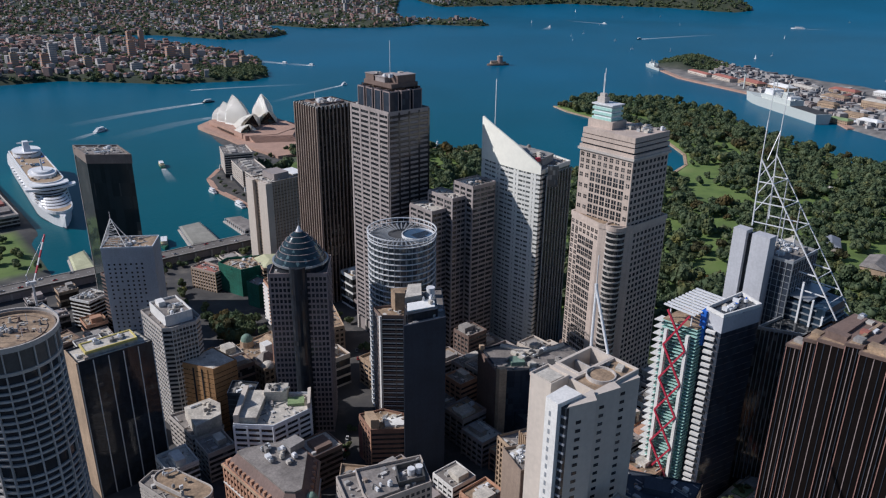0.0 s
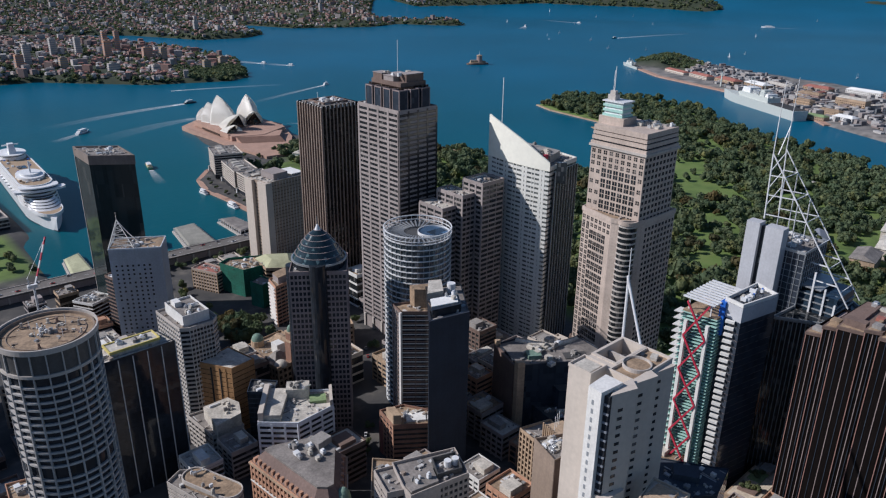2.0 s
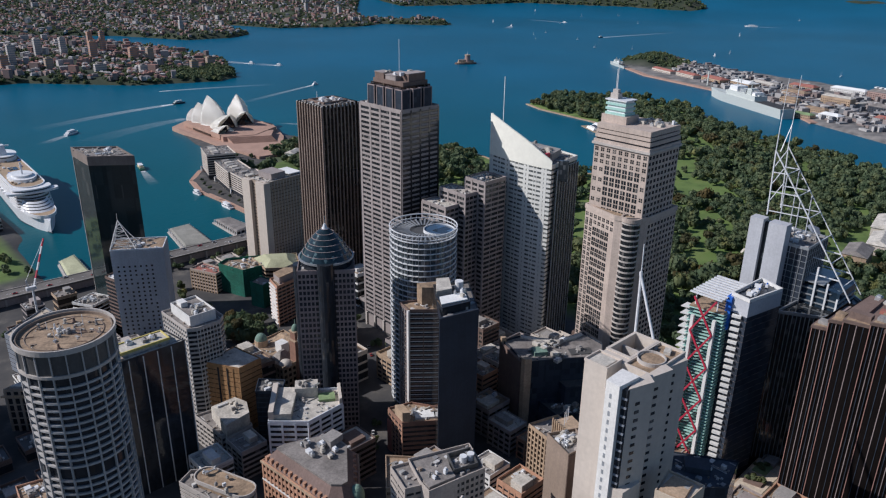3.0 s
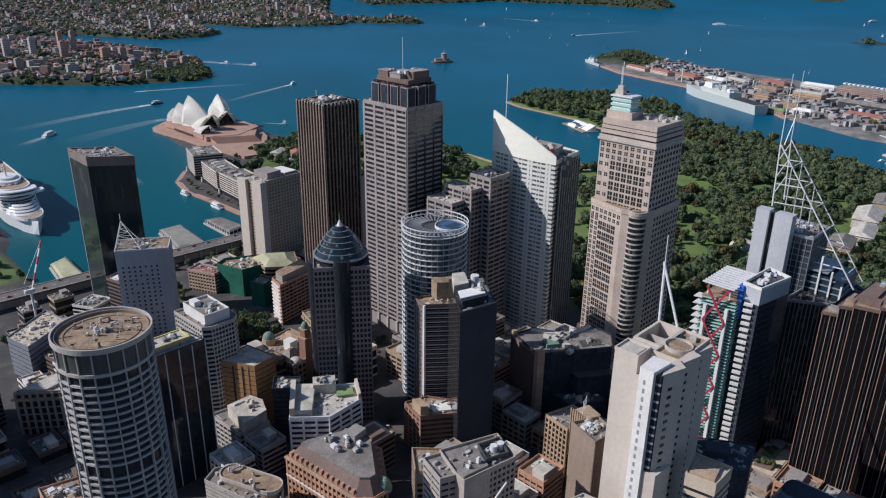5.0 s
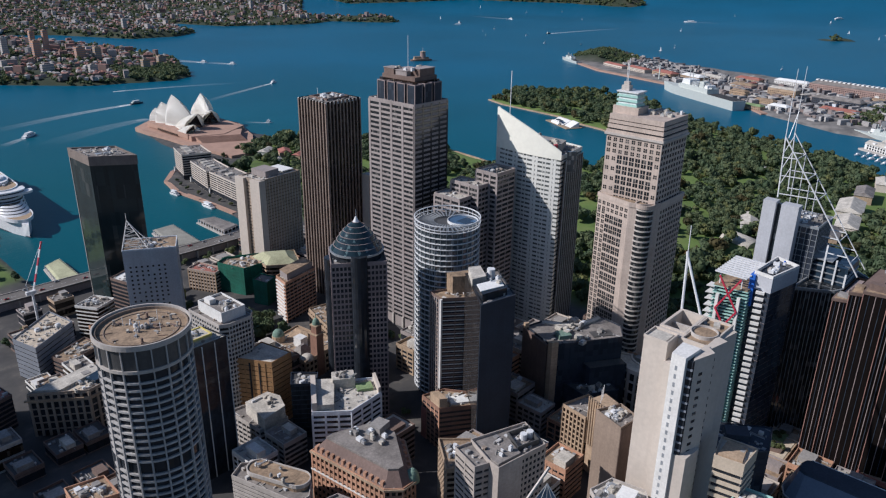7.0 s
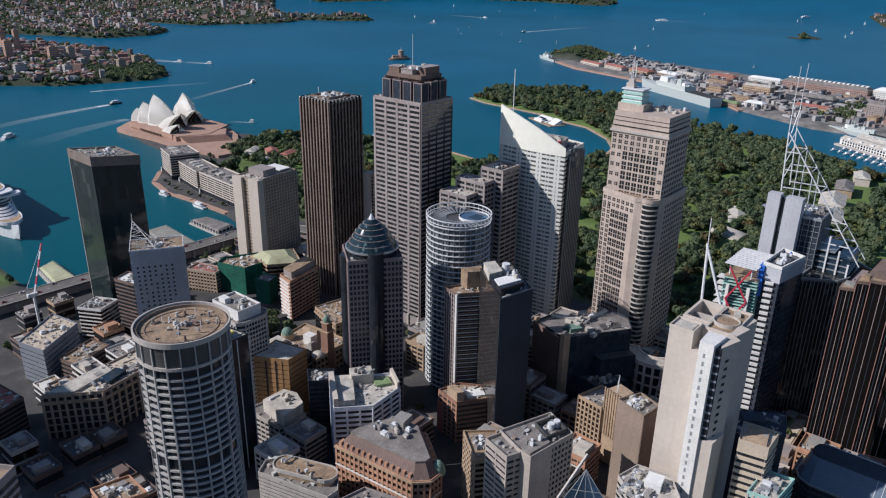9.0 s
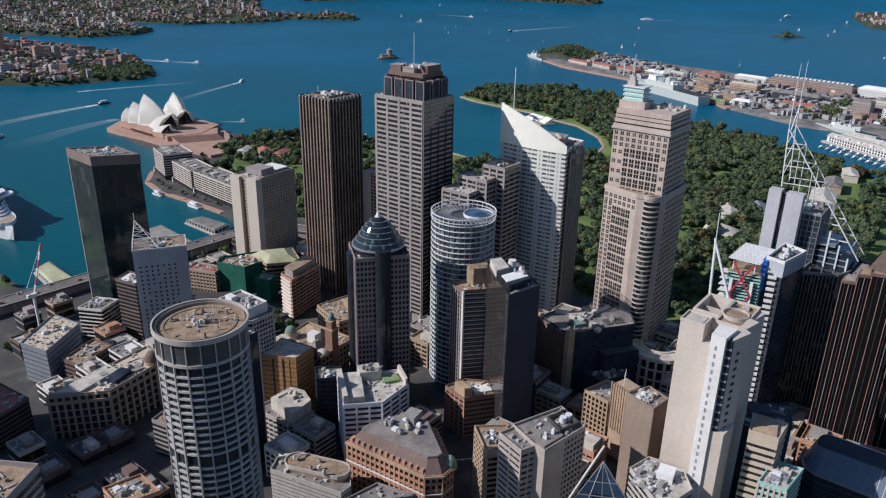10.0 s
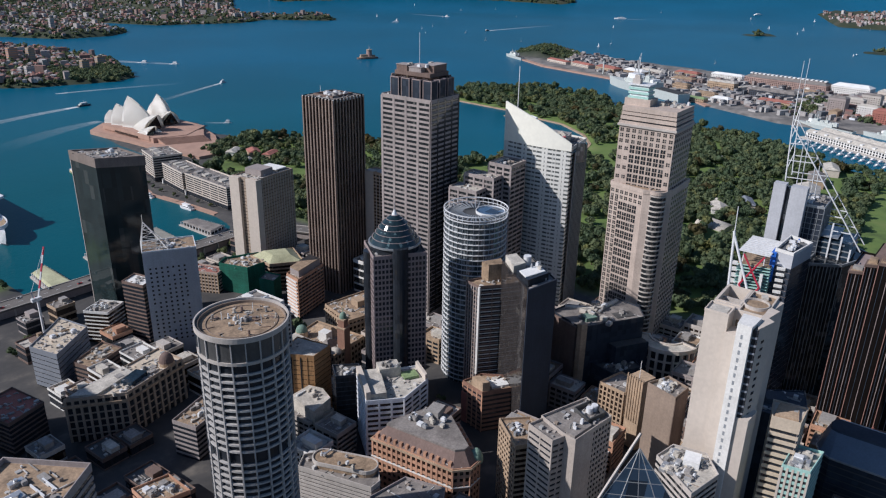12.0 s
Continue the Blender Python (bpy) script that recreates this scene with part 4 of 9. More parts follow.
def bronze_tower():
    t = tower("bronze_tower", "tall bronze-brown tower with close vertical fins", rect(327, 366, 555, 592), 6, 196, 3.9, DARKGRANITE, BROWNGLASS, 0.9, 0.06,
              piers=((3, 9, 1.3, 1.3, BRONZE), (0, 10, 1.0, 1.1, BRONZE)), roof=ROOFGREY, parapet=0.6)
    o = Vector(t.location)
    tip = shared("fin_cap", box(bmesh.new(), -0.55, 0.55, -1.0, 0.1, 0, 2.4), WHITE)
    for k in range(10):
        repeat("fin_cap", tip, t, (327 - o.x, 555 + 37 * k / 9 - o.y, 188), -math.pi / 2)
        repeat("fin_cap", tip, t, (327 + 39 * k / 9 - o.x, 555 - o.y, 188), 0)
    part("plant_screen", frame_ring(bmesh.new(), [(x - o.x, y - o.y) for x, y in rect(334, 360, 562, 586)], 189, 192, 1), BROWNSTONE, t)
    rooftop(t, 332, 362, 560, 588, 196, 12, 41, big=6)
    mast(t, 345, 588, 196, 203, 0.3)


def grouped_window(w, h, material, name="grouped_window"):
    """Four panes set in pairs behind a thin stone cross."""
    bm = bmesh.new()
    for x0, x1 in ((-w / 2, -0.16), (0.16, w / 2)):
        for z0, z1 in ((0, h * 0.46), (h * 0.54, h)):
            box(bm, x0, x1, -0.06, 0.3, z0, z1)
    return shared(name, bm, material)


def pink_tower():
    """Stepped pink granite tower with a rounded glass bay, a banded lantern and twin masts."""
    low = ccw([(383, 314), (376, 285), (378, 277), (383, 272), (390, 268), (427, 268), (427, 314)])
    t = thing("pink_granite_tower", "stepped pink granite tower with teal banded lantern and masts", "office tower", (400, 292, 16))
    o = Vector(t.location)
    own = lambda p: [(x - o.x, y - o.y) for x, y in p]
    part("lower_block", solid(own(low), 0, 139), GRANITE, t)
    part("lower_roof", solid(offset(own(low), -0.8), 139, 139.5), ROOFTAN, t, "tan terrace over the lower block")
    part("parapet", frame_ring(bmesh.new(), offset(own(low), 0.5), 137.4, 140.6, 1.0), GRANITE, t)
    part("upper_block", solid(own(rect(385, 423, 270, 313)), 138, 184), GRANITE, t)
    big, small = grouped_window(3.7, 6.0, GREYGLASS), grouped_window(2.7, 2.7, GREYGLASS, "paired_window")

    def wall(a, b, z, cols, turn_in, kind):
        a, b = Vector(a), Vector(b)
        d = b - a
        for i in range(cols):
            q = a.lerp(b, (i + 0.5) / cols)
            repeat(kind.name.split(".")[0], kind, t, (q.x - o.x, q.y - o.y, z - 16), math.atan2(d.y, d.x))
    W0, W1 = Vector((385, 313)), Vector((385, 270))
    for k in range(3):
        wall(W0, W1, 195.6 - 4.2 * k, 9, 0, small)
    for k in range(5):
        z = 180.0 - 7.4 * k
        wall(W0, W0.lerp(W1, 2 / 9), z + 1.6, 2, 0, small)
        wall(W0.lerp(W1, 2 / 9), W0.lerp(W1, 8 / 9), z, 6, 0, big)
        wall(W0.lerp(W1, 8 / 9), W1, z + 1.6, 1, 0, small)
    A, B = Vector(low[low.index((383, 314))]), Vector((376, 285))
    wall(A, B, 148.5, 7, 0, small)
    wall(A, B, 144.3, 7, 0, small)
    for k in range(16):
        z = 136.0 - 7.6 * k
        wall(A, A.lerp(B, 2 / 7), z + 1.8, 2, 0, small)
        wall(A, A.lerp(B, 2 / 7), z + 5.6, 2, 0, small)
        wall(A.lerp(B, 2 / 7), A.lerp(B, 6 / 7), z, 4, 0, big)
    for x0, x1, y, z, rows in ((385, 423, 270, 196, 11), (390, 427, 268, 148, 32)):
        row = shared("ribbon_window", box(bmesh.new(), 1.2, x1 - x0 - 1.2, -0.06, 0.3, 0, 2.3), DARKGLASS)
        post = shared("stone_post", box(bmesh.new(), -0.75, 0.75, -0.12, 0.1, 0, rows * 4.15), GRANITE)
        for k in range(rows):
            repeat("ribbon_window", row, t, (x0 - o.x, y - o.y, z - 4.15 * k - 16))
        for k in range(1, 9):
            repeat("stone_post", post, t, (x0 + (x1 - x0) * k / 9 - o.x, y - o.y, z - 4.15 * (rows - 1) - 16))
    bay = [(x + 382.5 - o.x, y + 276 - o.y) for x, y in ring(0, 0, 6.2, 28)]
    part("glass_bay", solid(bay, 0, 138), GREYGLASS, t, "rounded glass corner bay")
    hoop = shared("bay_ring", frame_ring(bmesh.new(), offset(bay, 0.35), 0, 1.1, 0.9), CONCRETE)
    for k in range(35):
        repeat("bay_ring", hoop, t, (0, 0, 136 - 3.9 * k))
    part("bay_cornice", frame_ring(bmesh.new(), offset(bay, 0.8), 137.6, 140.4, 1.2), GRANITE, t)
    for z0, z1, d, m in ((200, 201.6, 1.3, CONCRETE), (201.6, 203.6, 0.5, GRANITE), (203.6, 204.8, -0.8, DARKGLASS), (204.8, 207.4, 0.0, GRANITE), (207.4, 208.2, -1.2, DARKGLASS), (208.2, 210.4, -0.4, GRANITE), (210.4, 211.0, -1.4, DARKGLASS), (211.0, 214.5, -0.6, GRANITE)):
        part("louvre_gap" if m is DARKGLASS else "cornice", solid(own(offset(rect(385, 423, 270, 313), d)), z0 - 16, z1 - 16), m, t)
    part("lantern_base", solid(own(rect(392, 407, 294, 314)), 198, 203.5), GRANITE, t)
    for k in range(6):
        part("lantern_band", solid(own(offset(rect(394, 405, 297, 312), 0.5 if k % 2 == 0 else -0.4)), 203.5 + k * 1.6, 205.1 + k * 1.6), (TEAL, STEEL)[k % 2], t, "teal metal band" if k % 2 == 0 else "")
    part("lantern_cap", solid(own(rect(393, 406, 296, 313)), 213.1, 213.9), STEEL, t)
    part("spire_box", solid(own(rect(396, 401, 305, 311)), 213.9, 217.5), CONCRETE, t)
    part("spire_tip", solid(own(rect(397, 400, 306, 310)), 217.5, 220), CONCRETE, t)
    mast(t, 398, 307.5, 235, 252, 0.35)
    mast(t, 399, 309, 235, 249, 0.3)
    rooftop(t, 402, 421, 273, 292, 214.5, 22, 17, big=4)


def sail_tower():
    """Tower with a curved west front that runs up into a white slanting sail."""
    knots = [(395.6, 419), (394.0, 409.5), (393.0, 400), (392.5, 390), (392.6, 380), (393.1, 371.5), (394.0, 363.5), (395.2, 356.5)]
    bow = []
    for i in range(len(knots) - 1):
        p0, p1, p2, p3 = (Vector(knots[max(0, min(len(knots) - 1, i + k))]) for k in (-1, 0, 1, 2))
        for s in (0, 1 / 3, 2 / 3):
            q = 0.5 * (2 * p1 + (p2 - p0) * s + (2 * p0 - 5 * p1 + 4 * p2 - p3) * s * s + (3 * p1 - p0 - 3 * p2 + p3) * s ** 3)
            bow.append((q.x, q.y))
    bow.append(knots[-1])
    back = [(434, 362), (438, 388), (432, 412)]
    t = tower("sail_tower", "curved white tower with a tall slanting glass sail on top", bow + back, 12, 172, 3.65, PALEPANEL, SAILGLASS, 2.0, 0.3,
              piers=tuple((k, 1, 0.6 if k % 6 else 2.2, 0.35, PALEPANEL) for k in range(0, 20, 3)), roof=ROOFGREY)
    o = Vector(t.location)
    n = len(bow)
    outer = offset(ccw(bow + back), 0.75)
    near = lambda p: min(outer, key=lambda q: (q[0] - p[0]) ** 2 + (q[1] - p[1]) ** 2)
    bm = bmesh.new()
    a, b, c, e = [], [], [], []
    for i, p in enumerate(bow):
        u = i / (n - 1)
        zt = float(np.interp(u * 7, range(8), (203, 200, 196.8, 193.2, 189.2, 185.0, 180.6, 176.5)))
        q = near(p)
        a.append(bm.verts.new((q[0] - o.x, q[1] - o.y, 158.0)))
        b.append(bm.verts.new((q[0] - o.x, q[1] - o.y, zt - 12)))
        c.append(bm.verts.new((p[0] + 0.6 - o.x, p[1] - o.y, zt - 12)))
        e.append(bm.verts.new((p[0] + 0.6 - o.x, p[1] - o.y, 158.0)))
    for i in range(n - 1):
        for u, v in ((a, b), (b, c), (c, e), (e, a)):
            bm.faces.new((u[i], u[i + 1], v[i + 1], v[i]))
    for i in (0, n - 1):
        bm.faces.new((a[i], b[i], c[i], e[i]))
    bmesh.ops.recalc_face_normals(bm, faces=bm.faces)
    part("sail", bm, SAIL, t, "white slanting sail wall")
    side = [(399.0, 355.2), (400, 354.4), (434.4, 361.0), (439, 388), (438, 388), (433.6, 362.4), (400, 356.2)]
    part("glass_side", solid(local_pts(o, side), 2, 156), DARKGLASS, t, "dark glass side with slim fins")
    fin = shared("side_fin", box(bmesh.new(), -0.25, 0.25, -0.7, 0.1, 2, 157), GREYSTEEL)
    for k in range(9):
        repeat("side_fin", fin, t, (400 + 34.4 * k / 8 - o.x, 354.4 + 6.6 * k / 8 - o.y, 0), 0.19)
    part("plant_block", solid([(x - o.x, y - o.y) for x, y in [(399, 412), (396, 380), (407, 366), (426, 372), (426, 408)]], 160, 166), PLANT, t)
    part("east_fin", solid([(x - o.x, y - o.y) for x, y in [(401, 354.6), (406, 349.5), (407, 349.5), (404, 355.4)]], 148, 164), PALEGLASS, t, "clear glass fin at the end of the sail")
    rooftop(t, 400, 428, 368, 405, 178, 14, 44, big=4)
    mast(t, 400, 411, 190, 232, 0.5)
    part("maintenance_crane", box(bmesh.new(), -2, 2, -1, 1, 0, 3), REDSTEEL, t, "red cleaning crane", at=(404 - o.x, 368 - o.y, 164))


def cream_shaft_tower():
    q = [(331, 707), (335, 675), (388, 679), (384, 711)]
    t = tower("cream_tower", "cream tower with two blank shafts and dark ribbed sides", q, 4, 98, 3.6, TANSTONE, BROWNGLASS, 3.1, 0.1,
              piers=((1, 14, 0.45, 0.6, CREAM), (2, 10, 0.45, 0.6, CREAM)), roof=ROOFPALE)
    o = Vector(t.location)
    own = lambda p: [(x - o.x, y - o.y) for x, y in p]
    part("blank_shaft", solid(own([(327.5, 709), (329, 696), (335, 696.5), (334, 709)]), 0, 95), CREAM, t, "blank cream concrete shaft")
    part("blank_shaft", solid(own([(330.5, 687), (332.3, 673), (340, 673.5), (339, 687.5)]), 0, 95), CREAM, t, "blank cream concrete shaft")
    part("plant_room", solid(own([(345, 704), (347, 682), (365, 684), (363, 706)]), 94, 101), GREYSTONE, t)
    part("roof_canopy", solid(own([(368, 708), (370, 684), (385, 685), (383, 709)]), 96, 97), ROOFWHITE, t)
    rooftop(t, 340, 380, 682, 705, 98, 7, 71, big=4)


def stepped_offices():
    for k, (r4, z) in enumerate(((rect(333, 347, 406, 432), 140), (rect(347, 360, 399, 427), 149), (rect(360, 383, 391, 412), 158))):
        t = tower("stepped_granite_tower", "grey granite tower block stepping up beside its twin", r4, 12, z, 3.9, GREYSTONE, GREYGLASS, 1.6, 0.3,
                  piers=((3, 3, 1.6, 0.5, GREYSTONE), (0, 3, 0.5, 0.3, GREYSTONE)), roof=ROOFPALE, group="stepped granite blocks")
        if k == 2:
            o = Vector(t.location)
            for j in range(4):
                part("roof_slot", box(bmesh.new(), -2, 2, -6, 6, 0, 0.5), DARKGLASS, t, at=(364 + j * 5 - o.x, 401 - o.y, z - 12 + 0.1))


def mast_tower():
    """Grey glass tower with two open steel triangles and masts standing over it."""
    t = tower("steel_mast_tower", "grey glass tower crowned by tall open steel triangles and masts", [(394, 192), (395, 165), (424, 165), (424, 194)], 18, 162, 3.9, GREYSTEEL, NAVYGLASS, 0.3, 0.1,
              piers=((0, 8, 0.3, 0.4, GREYSTEEL), (3, 8, 0.3, 0.4, GREYSTEEL), (1, 9, 0.3, 0.4, GREYSTEEL)))
    o = Vector(t.location)
    own = lambda p: [(x - o.x, y - o.y) for x, y in p]
    part("core_slab", solid(own(rect(386, 393, 190, 198)), 0, 158.5), SLABGREY, t, "pale grey core slab")
    part("core_slab", solid(own(rect(387, 394.5, 176.5, 187)), 0, 157.5), SLABGREY, t, "pale grey core slab")
    part("core_glass", solid(own(rect(389.5, 395, 187, 190)), 0, 156), PALEGLASS, t, "pale glass strip between the slabs")
    part("dark_slot", solid(own(rect(388.6, 392, 188.8, 190)), 0, 156.5), DARKGLASS, t)
    part("garden_level", solid(own(rect(398, 424, 144, 165)), 0, 122), BLUEGLASS, t, "blue glass floors under the slope")
    for k in range(11):
        part("floor_edge", solid(own(rect(397.4, 424.5, 143.5 + max(0, k - 8) * 5, 165)), 84 + 4 * k, 84.7 + 4 * k), GREYSTEEL, t)
    for y in (144.5, 151, 158):
        part("column", bar(bmesh.new(), (397 - o.x, y - o.y, 40), (397 - o.x, y - o.y, 118 + (y - 144) * 1.2), 1.0), STEEL, t)
    low = [(372, 168), (384, 146), (418, 132), (430, 146), (420, 164)]
    part("low_block", solid(own(low), 0, 110), GREYGLASS, t, "lower glass block")
    part("low_rim", frame_ring(bmesh.new(), own(ccw(low)), 109.6, 111.6, 0.8), GREYSTEEL, t)
    for k in range(12):
        q = Vector(low[0]).lerp(Vector(low[1]), k / 11)
        part("low_fin", bar(bmesh.new(), (q.x - 0.3 - o.x, q.y - 0.2 - o.y, 10), (q.x - 0.3 - o.x, q.y - 0.2 - o.y, 110), 0.4), GREYSTEEL, t)
    P = lambda x, y, z: (x - o.x, y - o.y, z - 18)
    slope = lambda z: 196.5 - (214 - z) * 0.728
    for x, tip, w in ((402, 256, 0.92), (419, 256, 0.70)):
        part("mast_post", bar(bmesh.new(), P(x - 4 if x < 410 else x - 2, 193.4, 176), P(x, 196.5, 214), w, 6), STEEL, t)
        part("mast_post", bar(bmesh.new(), P(x, 196.5, 214), P(x + 1, 197, 236), w * 0.8, 6), STEEL, t)
        part("mast_tip", bar(bmesh.new(), P(x + 1, 197, 236), P(x + 2, 197.2, tip), 0.36, 6), STEEL, t)
        part("sloping_leg", bar(bmesh.new(), P(x, 196.5, 214), P(x, 139, 135), w, 6), STEEL, t)
        for z in (178.5, 190, 201.5):
            part("mast_beam", bar(bmesh.new(), P(x - (214 - z) * 0.1, 196.5 - (214 - z) * 0.08, z), P(x, slope(z), z), 0.5), STEEL, t)
        for z in (146, 156):
            part("mast_beam", bar(bmesh.new(), P(x, 164, z), P(x, slope(z), z), 0.6), STEEL, t)
        for y in (186, 176):
            part("mast_upright", bar(bmesh.new(), P(x - 2, y, 162), P(x - 1, y + 1, 214 - (196.5 - y - 1) / 0.728), 0.42), STEEL, t)
    for z in (143, 155, 166.5, 178.5, 190, 201.5):
        part("cross_tie", bar(bmesh.new(), P(402, slope(z), z), P(419, slope(z), z), 0.42), STEEL, t)
    for z in (184, 194, 204):
        part("cross_tie", bar(bmesh.new(), P(402 - (214 - z) * 0.1, 196.5 - (214 - z) * 0.08, z), P(418.4, 196.3 - (206 - z) * 0.08, z + 8), 0.4), STEEL, t)
    part("stay", bar(bmesh.new(), P(419, 196.5, 228), P(410, 197, 212), 0.4), STEEL, t)
    rooftop(t, 398, 422, 168, 190, 162, 16, 51, big=5)


def braced_tower():
    """Tower being finished: open louvred front, red zigzag braces, a slatted canopy and a pale core."""
    t = thing("braced_tower", "unfinished tower with red zigzag braces and slatted roof canopy", "office tower", (340, 182, 18))
    o = Vector(t.location)
    own = lambda p: [(x - o.x, y - o.y) for x, y in p]
    H = 118
    front = [(330, 180), (352, 180), (350, 199), (327, 199)]
    n = 28
    fh = H / n
    win = shared("ribbon_window", solid(own(offset(ccw(front), -1.6)), 0, fh), DARKGLASS)
    slab = shared("louvre_shelf", solid(own(offset(ccw(front), 0.5)), 0, 0.55), TEAL)
    wing = shared("north_louvre", solid(own([(325, 198), (331, 198), (331, 202.5), (324, 202.5)]), 0, 0.5), WHITE)
    for i in range(n):
        if i not in (8, 9, 17):
            repeat("ribbon_window", win, t, (0, 0, i * fh))
        repeat("louvre_shelf", slab, t, (0, 0, (i + 1) * fh - 0.5))
        repeat("louvre_shelf", slab, t, (0, 0, (i + 0.5) * fh - 0.5))
        repeat("north_louvre", wing, t, (0, 0, (i + 1) * fh - 0.6))
    A, B = Vector((327.6, 195.5)), Vector((329.6, 183.5))
    for q in (A, B):
        part("white_column", solid(own([(q.x - 1.8 + x, q.y + y) for x, y in rect(-1, 1, -0.9, 0.9)]), 0, H - 4), WHITE, t, "white concrete column")
    m = 6
    for k in range(m):
        z0, z1 = (H + 8) * k / m, (H + 8) * (k + 1) / m
        P = lambda q, z: (q.x - 3.0 - o.x, q.y - o.y, z)
        part("red_brace", bar(bmesh.new(), P(A, z0), P(B, z1), 1.0), REDSTEEL, t, "red steel brace")
        part("red_brace", bar(bmesh.new(), P(B, z0), P(A, z1), 1.0), REDSTEEL, t, "red steel brace")
    part("top_deck", solid(own([(330, 180), (352, 180), (350, 199), (327, 199)]), H, H + 1), ROOFTAN, t)
    slat = shared("canopy_slat", box(bmesh.new(), -0.75, 0.75, -9.5, 9.5, 0, 0.7), STEEL)
    for k in range(10):
        repeat("canopy_slat", slat, t, (327 + k * 3.4 - o.x, 190 - o.y, 127), 0)
    for x, y in ((330, 184), (330, 197), (352, 184), (352, 197)):
        part("canopy_post", bar(bmesh.new(), (x - o.x, y - o.y, H), (x - o.x, y - o.y, 127), 0.6), STEEL, t)
    # navy puts a neighbour's shade into the colour of a grey core
    part("core", solid(own([(333.5, 168.5), (362, 163), (368, 178), (336, 180)]), 0, 128.5), NAVYGLASS, t, "grey service core coloured dark blue for its shade")
    band = shared("core_band", frame_ring(bmesh.new(), own(ccw([(333.5, 168.5), (362, 163), (368, 178), (336, 180)])), 0, 0.35, 0.3), SLATE)
    for i in range(29):
        repeat("core_band", band, t, (0, 0, 4.2 * i + 3.0))
    # pale band paints the lit top, where that shade ends
    part("core_cap", solid(own(offset(ccw([(333.5, 168.5), (362, 163), (368, 178), (336, 180)]), 0.12)), 119.5, 128.3), SLABGREY, t, "paler painted top of the core above the shade")
    part("core_top", frame_ring(bmesh.new(), own(ccw([(333.5, 168.5), (362, 163), (368, 178), (336, 180)])), 128, 130.5, 0.8), WHITE, t)
    part("blue_cover", solid(own([(334, 178.5), (344, 178), (344, 181.5), (334, 181.5)]), 108, 128), BLUEPANEL, t, "blue plastic sheeting")
    cell = shared("balcony", box(bmesh.new(), -1.6, 0.5, -2.4, 2.4, 0, 1.4), WHITE)
    for i in range(30):
        repeat("balcony", cell, t, (333.4 - o.x, 174.0 - o.y, 118 - i * 4.0), 0.22)
    rooftop(t, 340, 362, 168, 177, 147, 9, 61, material=BLUEPANEL, big=4)


